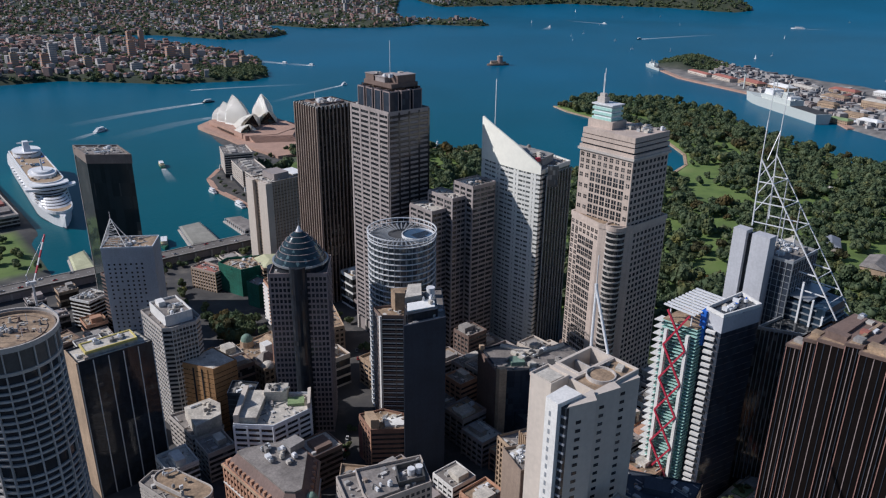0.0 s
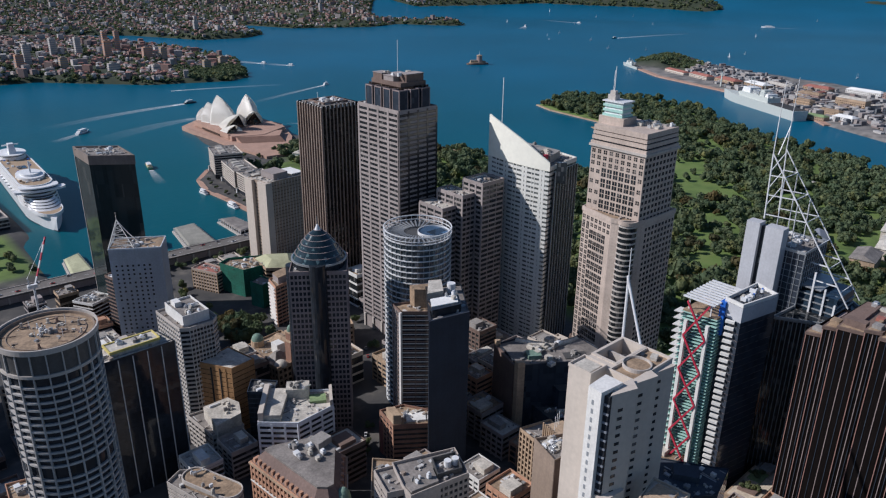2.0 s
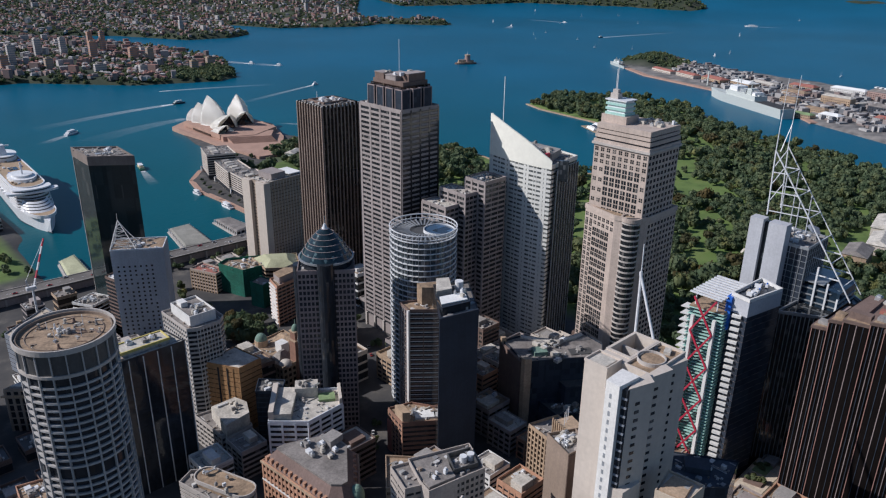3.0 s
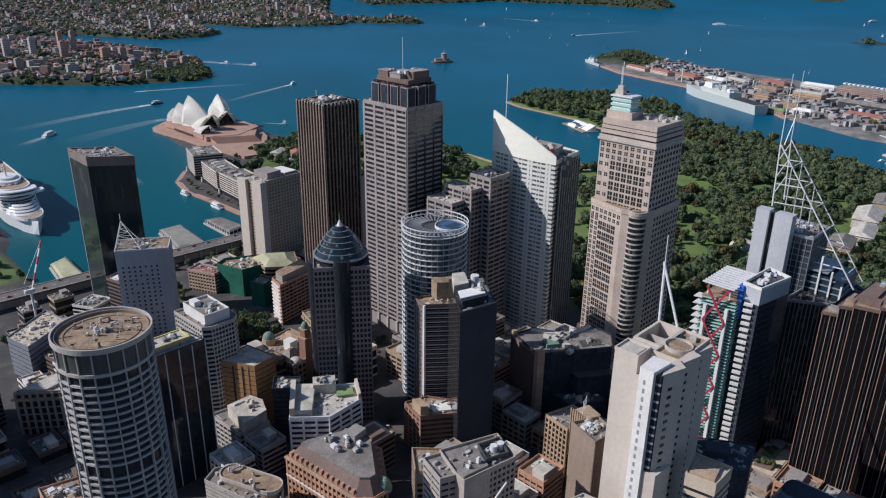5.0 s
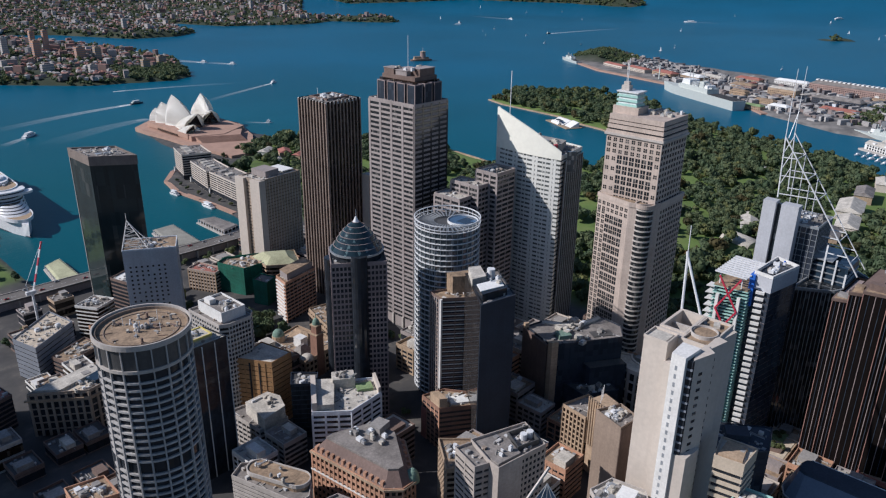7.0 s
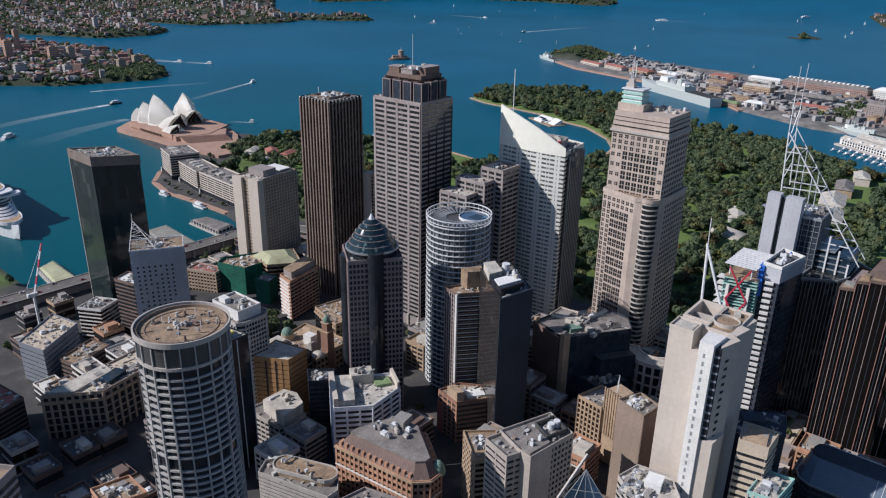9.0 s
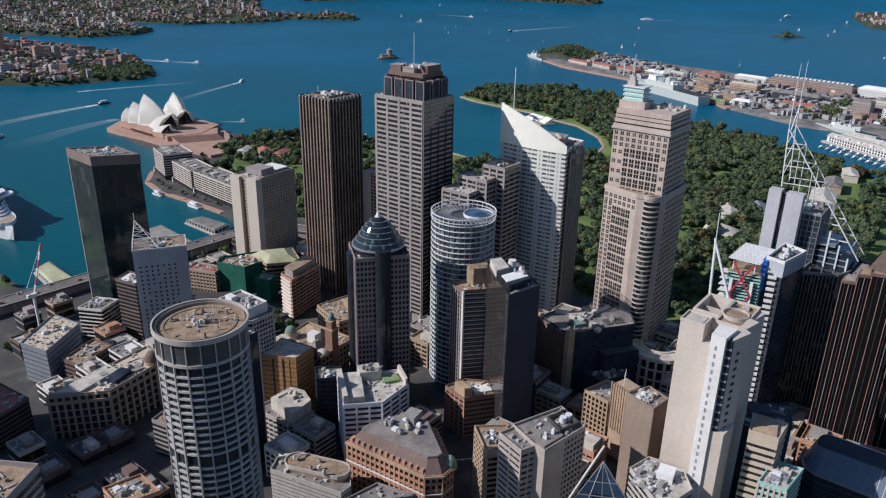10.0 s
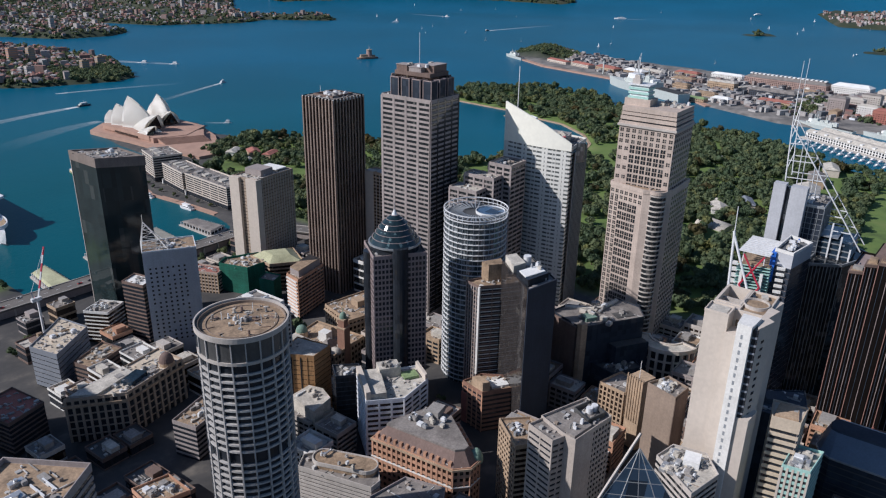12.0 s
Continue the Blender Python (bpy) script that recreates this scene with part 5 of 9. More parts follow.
def white_front_tower():
    """Pale concrete tower with a hollow roof, blank shafts and slot windows; a steel A-frame mast behind."""
    t = thing("pale_shaft_tower", "pale concrete tower with blank shafts, slot windows and hollow roof", "office tower", (226, 169, 20))
    o = Vector(t.location)
    own = lambda p: [(x - o.x, y - o.y) for x, y in p]
    part("west_shaft", solid(own(rect(204.5, 215.5, 171.5, 183.2)), 0, 135.6), CREAM, t, "blank cream shaft")
    part("shaft_kerb", frame_ring(bmesh.new(), own(rect(204.3, 215.7, 171.3, 183.4)), 135.2, 136.6, 0.5), CREAM, t)
    part("shaft_top", solid(own(rect(206, 214, 173, 181.8)), 135.6, 136.0), ROOFPALE, t)
    part("shaft_return", solid(own(rect(203.2, 212, 163.6, 171.7)), 0, 127), CREAM, t)
    part("body", solid(own(rect(208, 244, 157, 183.2)), 0, 126), CREAM, t)
    part("pit_floor", solid(own(rect(222, 242.4, 171.4, 181.4)), 126, 126.4), ROOFGREY, t, "stained grey floor of the roof well")
    part("pit_wall", frame_ring(bmesh.new(), own(rect(220.6, 244.2, 170.0, 183.4)), 125.8, 135.4, 1.4), CREAM, t, "cream walls of the roof well")
    part("pit_divider", solid(own(rect(231.4, 232.4, 171.4, 181.6)), 126.4, 133.4), CONCRETE, t)
    part("pit_plant", solid(own(rect(234.5, 240, 173.5, 179)), 126.4, 129.6), PLANT, t)
    part("roof_deck", solid(own(rect(215.5, 244, 157.4, 170.2)), 126, 134.2), ROOFTAN, t, "stained tan roof deck")
    part("deck_parapet", frame_ring(bmesh.new(), own(rect(215.2, 244.3, 157.0, 170.2)), 130, 135.4, 0.8), CREAM, t)
    part("deck_strip", solid(own(rect(215.4, 221, 170.2, 183.2)), 126, 134.8), CREAM, t)
    part("roof_disc", solid([(x + 227.6 - o.x, y + 164.2 - o.y) for x, y in ring(0, 0, 5.9, 28)], 134.2, 134.9), ROOFTAN, t)
    part("roof_ring", frame_ring(bmesh.new(), [(x + 227.6 - o.x, y + 164.2 - o.y) for x, y in ring(0, 0, 6.4, 32)], 134.2, 136.0, 0.5), CONCRETE, t, "raised concrete ring on the roof")
    part("roof_hatch", solid(own(oblong(239, 163, 4.4, 3.0, 20)), 134.2, 135.8), ROOFPALE, t)
    part("roof_hatch", solid(own(oblong(237.5, 168, 3.2, 1.6, 20)), 134.2, 135.2), DARKGLASS, t)
    part("front_fin", solid(own([(193.6, 164.5), (193.0, 157.7), (206, 156.6), (206, 165.2)]), 0, 138.5), WHITE, t, "white front shaft")
    part("dark_recess", solid(own([(195, 157.7), (195.4, 155.2), (207, 154.4), (207, 157.6)]), 0, 136.5), DARKGLASS, t)
    part("foot_wall", solid(own([(194.4, 157.6), (195.0, 151.6), (207, 150.6), (207, 157.6)]), 0, 88), CREAM, t, "plain cream wall at the foot")
    for q, z in (([(195.9, 155.4), (209, 151.4), (214, 157.6), (204, 158)], 137), ([(211.5, 155.8), (226, 152.6), (228, 158), (213, 158)], 135.5), ([(227, 156.4), (241, 153.8), (243, 158), (228, 158)], 134)):
        part("south_bay", solid(own(q), 0, z), CREAM, t, "angled cream bay")
    slit = shared("slot_window", box(bmesh.new(), -0.55, 0.55, -0.06, 0.3, 0, 2.2), SLOTGREY)
    wide = shared("bay_window", box(bmesh.new(), -1.2, 1.2, -0.1, 0.4, 0, 1.5), DARKGLASS)
    sill = shared("recess_sill", box(bmesh.new(), -1.4, 1.4, -0.25, 0.5, 0, 1.0), DIMPAINT)
    for i in range(28):
        repeat("slot_window", slit, t, (193.28 - o.x, 161.6 - o.y, 131 - i * 4.2), -1.483)
        repeat("recess_sill", sill, t, (195.2 - o.x, 156.4 - o.y, 132 - i * 4.2), -1.41)
        for x, y in ((201.5, 153.65), (217, 154.6), (232, 155.45)):
            repeat("bay_window", wide, t, (x - o.x, y - o.y, 128 - i * 4.1), -0.23)
    P = lambda x, y, z: (x - o.x, y - o.y, z - 20)
    apex = P(247.0, 185.4, 182.4)
    part("frame_leg", bar(bmesh.new(), P(244.0, 183.0, 150), apex, 1.35, 8), STEEL, t, "white steel A-frame leg")
    part("frame_leg", bar(bmesh.new(), P(243.8, 171.4, 150), apex, 1.35, 8), STEEL, t, "white steel A-frame leg")
    part("frame_cap", bar(bmesh.new(), P(246.8, 185.0, 180.6), P(247.2, 185.8, 184.4), 1.5, 8), STEEL, t)
    part("frame_tip", bar(bmesh.new(), apex, P(247.2, 185.8, 198), 0.35), STEEL, t)


def copper_lined_tower():
    """Dark granite tower whose west front is a row of saw-toothed bays, each with a pink metal corner, stepping up to the south."""
    t = tower("brown_ribbed_tower", "dark brown granite tower with saw-toothed bays and pink metal edges", [(343, 138), (345, 66), (388, 66), (386, 136)], 20, 140, 3.9, DARKGRANITE, DARKGRANITE, 1.0, 0.05,
              piers=((1, 3, 0.4, 0.3, DARKGRANITE),), roof=SLATE, last=116)
    o = Vector(t.location)
    part("upper_storeys", solid(local_pts(o, [(345, 128), (346, 68), (386, 68), (385, 126)]), 119, 130), DARKGRANITE, t)
    part("upper_roof", solid(local_pts(o, [(346, 127), (347, 69), (385, 69), (384, 125)]), 130, 130.6), BROWNSTONE, t)
    ys = (137.4, 129.6, 122.8, 110.6, 104.0, 91.8, 85.0, 72.8, 66.0)
    tops = (143.0, 149.6, 152.6, 155.6, 154.0, 156.0, 155.0, 156.0)
    for k, (y0, y1, z) in enumerate(zip(ys, ys[1:], tops)):
        x, w, h = 340.6 - 2.4 * min(k, 2) * 0.5, y0 - y1, z - 20
        at = (x - o.x, y0 - o.y, 0)
        tooth = [(-0.4, 0), (2.2, -w + 0.15), (9, -w + 0.15), (9, 0)]
        part("bay_shaft", solid(tooth, 0, h - 1.6), DARKGRANITE, t, "dark granite saw-tooth bay", at=at)
        part("bay_crown", solid(offset(ccw(tooth), 0.35), h - 1.6, h), BROWNSTONE, t, at=at)
        part("bay_top", solid(offset(ccw(tooth), -0.6), h, h + 0.2), ROOFTAN, t, "tan roof of the bay", at=at)
        part("pink_edge", bar(bmesh.new(), (-0.45, -0.12, 0), (-0.45, -0.12, h - 1.6), 0.36), COPPERLINE, t, "pink metal corner", at=at)
        for i in range(1, 4):
            u = i / 4
            part("bay_rib", bar(bmesh.new(), (-0.4 + 2.6 * u, -(w - 0.15) * u, 8), (-0.4 + 2.6 * u, -(w - 0.15) * u, h - 2.0), 0.34), SLATE if i == 2 else NAVYGLASS, t, at=at)
        part("stone_foot", solid(offset(ccw(tooth), 0.5), 0, 10 + k % 2 * 5), REDROOF, t, "red granite foot of the bay", at=at)
        part("bay_plant", box(bmesh.new(), 3.4, 8.4, -w + 1.2, -1.2, h + 0.2, h + 1.8 + (k % 3)), (PLANT, ROOFTAN, BROWNSTONE)[k % 3], t, at=at)
    for k in range(7):
        part("roof_louvre", box(bmesh.new(), -14, 14, -0.8, 0.8, 0, 1.4), (BROWNSTONE, ROOFTAN)[k % 2], t, at=(366 - o.x, 118 - 7 * k - o.y, 130.6))
    rooftop(t, 352, 384, 70, 122, 150.6, 12, 81, material=REDROOF, big=6)


black_hotel_tower()
lattice_hotel()
balcony_tower()
black_slab()
gold_block()
dark_infill()
small_grey()
stepped_white()
round_tower()
domed_tower()
glass_cylinder()
dark_box_tower()
crate_tower()
bronze_tower()
pink_tower()
sail_tower()
cream_shaft_tower()
stepped_offices()
mast_tower()
braced_tower()
white_front_tower()
copper_lined_tower()


# ---- lower blocks that can be told apart ----
def local(t, pts):
    o = Vector(t.location)
    return [(x - o.x, y - o.y) for x, y in pts]


def slab_offices():
    """Grey offices in two slabs with a sunken plant well on the roof."""
    t = tower("grey_slab_office", "grey concrete office with ribbed west face and flat roof", [(145, 245), (140, 229), (148, 225.5), (154, 242)], 20, 93, 3.5, WARMGREY, DARKGLASS, 2.0, 0.35,
              piers=((1, 2, 0.8, 0.4, WARMGREY), (0, 2, 0.8, 0.4, WARMGREY)), category="office building", group="paired grey slabs")
    t = tower("grey_slab_office", "grey concrete office with blank side and rooftop plant well", [(147.5, 227), (146, 219.5), (160, 217), (176, 214), (184, 232), (154, 243)], 20, 94, 3.5, WARMGREY, DARKGLASS, 1.6, 0.2,
              piers=((2, 6, 0.9, 0.3, WARMGREY),), category="office building", group="paired grey slabs")
    part("blank_wall", solid(local(t, [(145.6, 219.2), (161, 216.5), (161, 218), (147, 227)]), 0, 74.6), WARMGREY, t, "blank grey concrete wall")
    part("raised_roof", solid(local(t, [(148, 226), (147, 220.5), (161, 218), (166, 229)]), 74, 76.2), ROOFGREY, t)
    part("plant_well", frame_ring(bmesh.new(), local(t, ccw([(163, 221), (175, 217), (181, 228), (169, 232)])), 74, 77, 0.5), DULLPANEL, t, "dull grey screen round the plant")
    part("water_tank", solid([(x + 173 - t.location.x, y + 225 - t.location.y) for x, y in ring(0, 0, 1.8, 14)], 74, 77.5), STEEL, t)
    part("water_tank", solid([(x + 177 - t.location.x, y + 224 - t.location.y) for x, y in ring(0, 0, 1.8, 14)], 74, 77.5), STEEL, t)
    rooftop(t, 150, 160, 221, 226, 96.2, 5, 15, big=2)
    t = tower("tan_office", "tan stone office with a gravel roof and plant rails", [(150, 255), (160, 247), (178, 262), (166, 275)], 20, 72, 3.5, SANDSTONE, BROWNGLASS, 1.4, 0.3,
              piers=((3, 8, 1.0, 0.4, SANDSTONE),), roof=ROOFTAN, category="office building")
    rooftop(t, 158, 170, 256, 268, 72, 6, 16, big=4)


def blank_block():
    t = tower("blank_tan_block", "plain brown rendered block with crowded rooftop plant", [(219, 211), (213, 193), (228, 191), (233, 204)], 20, 94, 3.5, BROWNTAN, BROWNTAN, 3.5, 0.05, roof=ROOFGREY, parapet=1.6, category="office building")
    rooftop(t, 217, 229, 195, 207, 94, 22, 18, big=4)
    # darker sheet over the south face, painting that side's shade
    part("shaded_side", solid(local(t, [(213, 192.6), (228.2, 190.6), (228.3, 191.5), (213.4, 193.5)]), 0, 74.4), BROWNSTONE, t)
    t = tower("sandstone_offices", "old sandstone office building with deep window bays", [(261, 256), (258, 238), (276, 232), (281, 250)], 20, 57, 3.6, SANDSTONE, BROWNGLASS, 1.0, 0.3,
              piers=((0, 6, 1.1, 0.5, SANDSTONE), (1, 5, 1.1, 0.5, SANDSTONE)), roof=ROOFGREY, category="office building")
    part("corner_tower", solid(local(t, [(259, 237), (256, 226), (267, 222), (271, 233)]), 0, 51), SANDSTONE, t, "ribbed stone corner tower")
    for k in range(7):
        a = Vector((259, 237)).lerp(Vector((256, 226)), k / 6)
        part("stone_rib", bar(bmesh.new(), (a.x - t.location.x - 0.3, a.y - t.location.y, 20), (a.x - t.location.x - 0.3, a.y - t.location.y, 53), 0.7), SANDSTONE, t)
    for k in range(3):
        mast(t, 260 + 3 * k, 230 + k, 70, 80, 0.25)


def brick_wedge():
    """Orange brick building with a brown mansard, dormers and a flat top with plant."""
    q = [(128, 338), (133, 284), (140, 277), (149, 277), (170, 306), (166, 328), (140, 338)]
    t = tower("orange_brick_building", "ornate orange brick building with brown mansard roof and dormers", q, 19, 54, 4.2, BRICK, BROWNGLASS, 2.0, 0.3,
              piers=((0, 16, 1.2, 0.5, BRICK), (1, 3, 1.2, 0.5, BRICK), (2, 3, 1.2, 0.5, BRICK)), roof=ROOFGREY, parapet=0.6, category="heritage building")
    own = ccw(local(t, q))
    part("cornice", frame_ring(bmesh.new(), offset(own, 1.0), 33.8, 35.0, 1.6), SANDSTONE, t, "projecting stone cornice")
    part("lower_cornice", frame_ring(bmesh.new(), offset(own, 0.8), 22.4, 23.1, 1.3), WHITE, t)
    part("mansard", solid(own, 34.5, 43.0, offset(own, -6.0)), MANSARD, t, "brown sloping mansard")
    part("flat_top", solid(offset(own, -5.6), 42.6, 43.8), ROOFGREY, t, "grey flat roof slab")
    dorm = shared("dormer", solid(rect(-0.9, 0.9, -1.2, 2.4), 0, 3.0), BRICK)
    for e, n in ((0, 13), (3, 7)):
        a, b = Vector(own[e]), Vector(own[(e + 1) % len(own)])
        d = (b - a).normalized()
        nrm = Vector((d.y, -d.x))
        for k in range(n):
            c = a.lerp(b, (k + 0.6) / (n + 0.2)) - nrm * 1.8
            repeat("dormer", dorm, t, (c.x, c.y, 35.2), math.atan2(d.y, d.x))
    part("roof_box", solid(local(t, oblong(160, 316, 10, 8, 10)), 44, 48), PLANT, t)
    part("green_cupola", dome(bmesh.new(), 150 - t.location.x, 280 - t.location.y, 33, 4.2, 8), COPPERGREEN, t, "verdigris corner dome")
    rooftop(t, 142, 160, 302, 326, 63.4, 16, 25, big=3.5)


def louvred_offices():
    q = [(88, 358), (97, 363), (105, 357), (115, 332), (114, 322), (106, 314), (99, 314)]
    t = tower("louvred_office", "pale louvred office with rounded brown-grey roof deck", q, 18, 48, 2.6, CONCRETE, GREYGLASS, 1.7, 0.35, roof=ROOFGREY, parapet=1.6, category="office building")
    caps = []
    for cx, cy, a0 in ((109, 326, -1.86), (100, 350, 1.28)):
        caps += [(cx + 6.2 * math.cos(a0 + math.pi * (k / 9 - 0.5) + 0.64), cy + 6.2 * math.sin(a0 + math.pi * (k / 9 - 0.5) + 0.64)) for k in range(10)]
    deck = ccw(local(t, caps))
    part("roof_deck", solid(deck, 30, 34), ROOFTAN, t, "rounded brown-grey roof deck")
    part("deck_rim", frame_ring(bmesh.new(), offset(deck, 0.5), 32.5, 34.8, 0.6), CONCRETE, t)
    rooftop(t, 98, 108, 326, 352, 53, 7, 27, big=2.2)
    t = tower("navy_roof_block", "low dark block with a blue-grey roof", [(120, 307), (96, 312), (92, 296), (112, 276), (126, 284)], 18, 45, 3.6, GREYSTONE, DARKGLASS, 1.4, 0.2, roof=ROOFGREY, category="office building")


def brown_stepped():
    t = tower("brown_brick_building", "brown brick building with stepped sandstone gable", [(217, 335), (213, 317), (231, 304), (242, 313), (232, 330)], 18, 49, 3.5, BROWNBRICK, DARKGLASS, 1.8, 0.3,
              piers=((0, 4, 0.9, 0.4, BRICK),), roof=ROOFTAN, category="heritage building")
    part("stepped_gable", solid(local(t, [(215.5, 327), (213.2, 317), (217, 314), (220, 324)]), 31, 39), SANDSTONE, t)
    part("roof_sheet", solid(local(t, [(222, 315), (232, 308), (237, 315), (227, 322)]), 31, 32.4), ROOFWHITE, t)
    part("red_screen", solid(local(t, [(216.4, 336), (215.4, 331), (216.4, 330.6), (217.4, 335.6)]), 0, 24), REDROOF, t, "red wall panel")
    rooftop(t, 221, 234, 312, 326, 49.05, 6, 29, big=3)


def dark_middle_blocks():
    t = tower("dark_stone_block", "dark office block with pale corner pier and cluttered roof", [(303, 316), (292, 287), (336, 258), (350, 268), (353, 287), (342, 288.5), (333, 291.5), (326.5, 297), (323, 304), (320, 312)], 18, 74, 3.7, NAVYGLASS, NAVYGLASS, 0.5, 0.06,
              roof=ROOFGREY, parapet=1.2, category="office building")
    part("pale_pier", solid(local(t, [(290.6, 289), (290, 285.4), (294, 283), (296, 286)]), 0, 60), SANDSTONE, t, "pale stone corner pier")
    part("pale_pier", solid(local(t, [(301.6, 317.4), (300.8, 315), (303.8, 314), (304.6, 316.6)]), 20, 60), SANDSTONE, t)
    part("west_pier", solid(local(t, [(301.2, 317.6), (291.8, 291), (293.4, 290.4), (302.8, 316.8)]), 0, 55.8), BROWNSTONE, t, "dark stone west wall")
    part("roof_rim", solid(local(t, [(318, 313), (324, 302), (328, 296.5), (334.5, 292), (343, 289), (352, 287.6), (350, 284), (341, 285), (331, 288), (324, 293.6), (319.4, 301), (315, 311)]), 56, 57.2), ROOFPALE, t, "pale curved edge of the roof")
    part("plant_house", solid(local(t, oblong(309, 289, 9, 8, -34)), 56, 59), COPPERGREEN, t)
    part("roof_well", solid(local(t, oblong(331, 272, 15, 8, -34)), 56, 56.6), DULLPANEL, t)
    part("step_block", solid(local(t, [(312, 274), (309, 266), (332, 251), (336, 258)]), 0, 40), NAVYGLASS, t, "dark lower step of the block")
    part("step_roof", solid(local(t, [(312.5, 273.4), (310, 266.4), (331.6, 252), (335, 258)]), 40, 40.5), DULLPANEL, t)
    rooftop(t, 302, 338, 270, 300, 75, 18, 33, big=5)
    t = tower("glass_side_block", "dark block with a flat pale side wall", [(300, 280), (296, 262), (318, 248), (324, 258)], 18, 44, 3.7, NAVYGLASS, NAVYGLASS, 0.6, 0.1, roof=DULLPANEL, category="office building")
    rooftop(t, 302, 318, 256, 272, 44, 6, 35, big=4)
    t = thing("curved_colonnade_building", "pale stone building with a curved colonnade front", "office building", (358, 246, 18))
    arc = [(358 + 24 * math.cos(a), 246 + 24 * math.sin(a)) for a in [math.pi * (0.62 + 0.80 * k / 12) for k in range(13)]]
    inner = [(358 + 13 * math.cos(a), 246 + 13 * math.sin(a)) for a in [math.pi * (1.42 - 0.80 * k / 12) for k in range(13)]]
    shape = local(t, arc + inner)
    part("glazing", solid(offset(ccw(shape), -1.4), 0, 34), DARKGLASS, t)
    part("roof", solid(shape, 34, 35), ROOFPALE, t)
    part("cornice", frame_ring(bmesh.new(), offset(ccw(shape), 0.7), 33, 36, 1.4), CREAM, t)
    col = shared("column", box(bmesh.new(), -0.9, 0.9, -0.9, 0.9, 0, 34), CREAM)
    for k in range(11):
        a = math.pi * (0.62 + 0.80 * k / 10)
        repeat("column", col, t, (23.2 * math.cos(a), 23.2 * math.sin(a), 0), a)
    for z in (9, 17, 25):
        part("string_course", frame_ring(bmesh.new(), offset(ccw(shape), -0.4), z, z + 1.2, 1.0), CREAM, t)


def right_front_blocks():
    t = tower("cream_banded_office", "cream office with deep horizontal bands", [(208, 143), (210, 131), (225, 131), (223, 146)], 20, 107, 3.9, PALESAND, DARKGLASS, 1.9, 0.7, piers=((1, 3, 0.5, 0.1, GREYSTONE),), roof=ROOFPALE, parapet=1, last=83, category="office building")
    part("gabled_top", solid(local(t, [(208, 143), (210, 131), (225, 131), (223, 146)]), 80, 88.5, local(t, [(208.6, 142.4), (210.6, 131.8), (222, 134), (221, 143)])), SANDSTONE, t, "plain tan top wall")
    t = tower("green_tiled_block", "pale block with green tiled front and roof plant", [(198, 133), (200, 121), (221, 119), (219, 132)], 20, 88, 3.4, TEAL, DARKGLASS, 1.7, 0.25,
              piers=((3, 5, 1.0, 0.5, CREAM), (0, 5, 1.0, 0.5, CREAM)), roof=ROOFPALE, category="office building")
    rooftop(t, 201, 217, 122, 131, 88, 9, 37, big=5)
    t = tower("plant_roof_office", "office with a roof crowded by white plant and fans", [(178, 188), (192, 184.5), (195, 168), (182, 158), (160, 164)], 20, 80, 3.6, CONCRETE, GREYGLASS, 1.6, 0.2, roof=ROOFPALE, category="office building")
    rooftop(t, 168, 190, 166, 184, 80, 34, 38, big=4.5)
    part("white_penthouse", solid(local(t, oblong(184, 172, 9, 8, 10)), 60, 64), ROOFWHITE, t)
    hall_q = [(264, 50), (292, 50), (292, 119), (289, 123.5), (283, 126), (273, 126), (267, 123.5), (264, 118)]
    t = tower("round_roofed_hall", "dark building with a long round-ended blue-grey roof", hall_q, 20, 60, 4.0, DULLPANEL, NAVYGLASS, 0.8, 0.1, roof=ROOFGREY, parapet=0.4, category="office building")
    eave = ccw(offset(ccw(hall_q), 0.8))
    crest = [(288 + (x - 288) * 0.5, min(y, 120 + (y - 120) * 0.4)) for x, y in eave]
    part("roof_slope", solid(local(t, eave), 40, 50, local(t, crest)), TINROOF, t, "sloping blue metal roof")
    part("roof_top", solid(local(t, crest), 50, 50.8, local(t, offset(crest, -0.8))), NAVYROOF, t, "flat dark blue roof top")
    part("roof_kerb", frame_ring(bmesh.new(), ccw(local(t, offset(eave, 0.3))), 39.4, 40.4, 0.8), GREYSTEEL, t, "pale metal eaves")
    o = Vector(t.location)
    part("ridge_rail", bar(bmesh.new(), (289.6 - o.x, 52 - o.y, 51), (289.6 - o.x, 119 - o.y, 51), 0.3), STEEL, t)
    for k in range(12):
        part("roof_bar", bar(bmesh.new(), (263.4 - o.x, 52 + 3.4 * k - o.y, 40.2), (275.7 - o.x, 52 + 3.4 * k - o.y, 50.2), 0.22), STEEL, t)
    t = tower("navy_office_block", "dark navy glass office with a dark cluttered roof", [(247, 168), (262, 174), (284, 140), (262, 134), (247, 146)], 20, 84, 3.8, NAVYGLASS, NAVYGLASS, 0.6, 0.08, roof=NAVYROOF, parapet=0.8, category="office building")
    part("plant_room", solid(local(t, oblong(264, 152, 12, 9, -58)), 64, 67.4), NAVYROOF, t)
    t = thing("planted_terrace", "sandstone terrace with shrubs between tall towers", "terrace", (352, 151, 18))
    slab = local(t, [(333, 160.5), (338, 143), (374, 143), (372, 161)])
    part("wall", solid(slab, 0, 12), SANDSTONE, t, "pale sandstone wall")
    part("deck", solid(offset(ccw(slab), -1.2), 12, 12.3), SANDROOF, t)
    part("planter", solid(local(t, [(342, 157), (344, 147), (352, 147), (351, 158)]), 12.3, 13.6), BROWNSTONE, t)
    part("planter", solid(local(t, [(356, 158), (357, 150), (368, 150), (367, 158)]), 12.3, 13.2), GREENROOF, t, "planted bed")
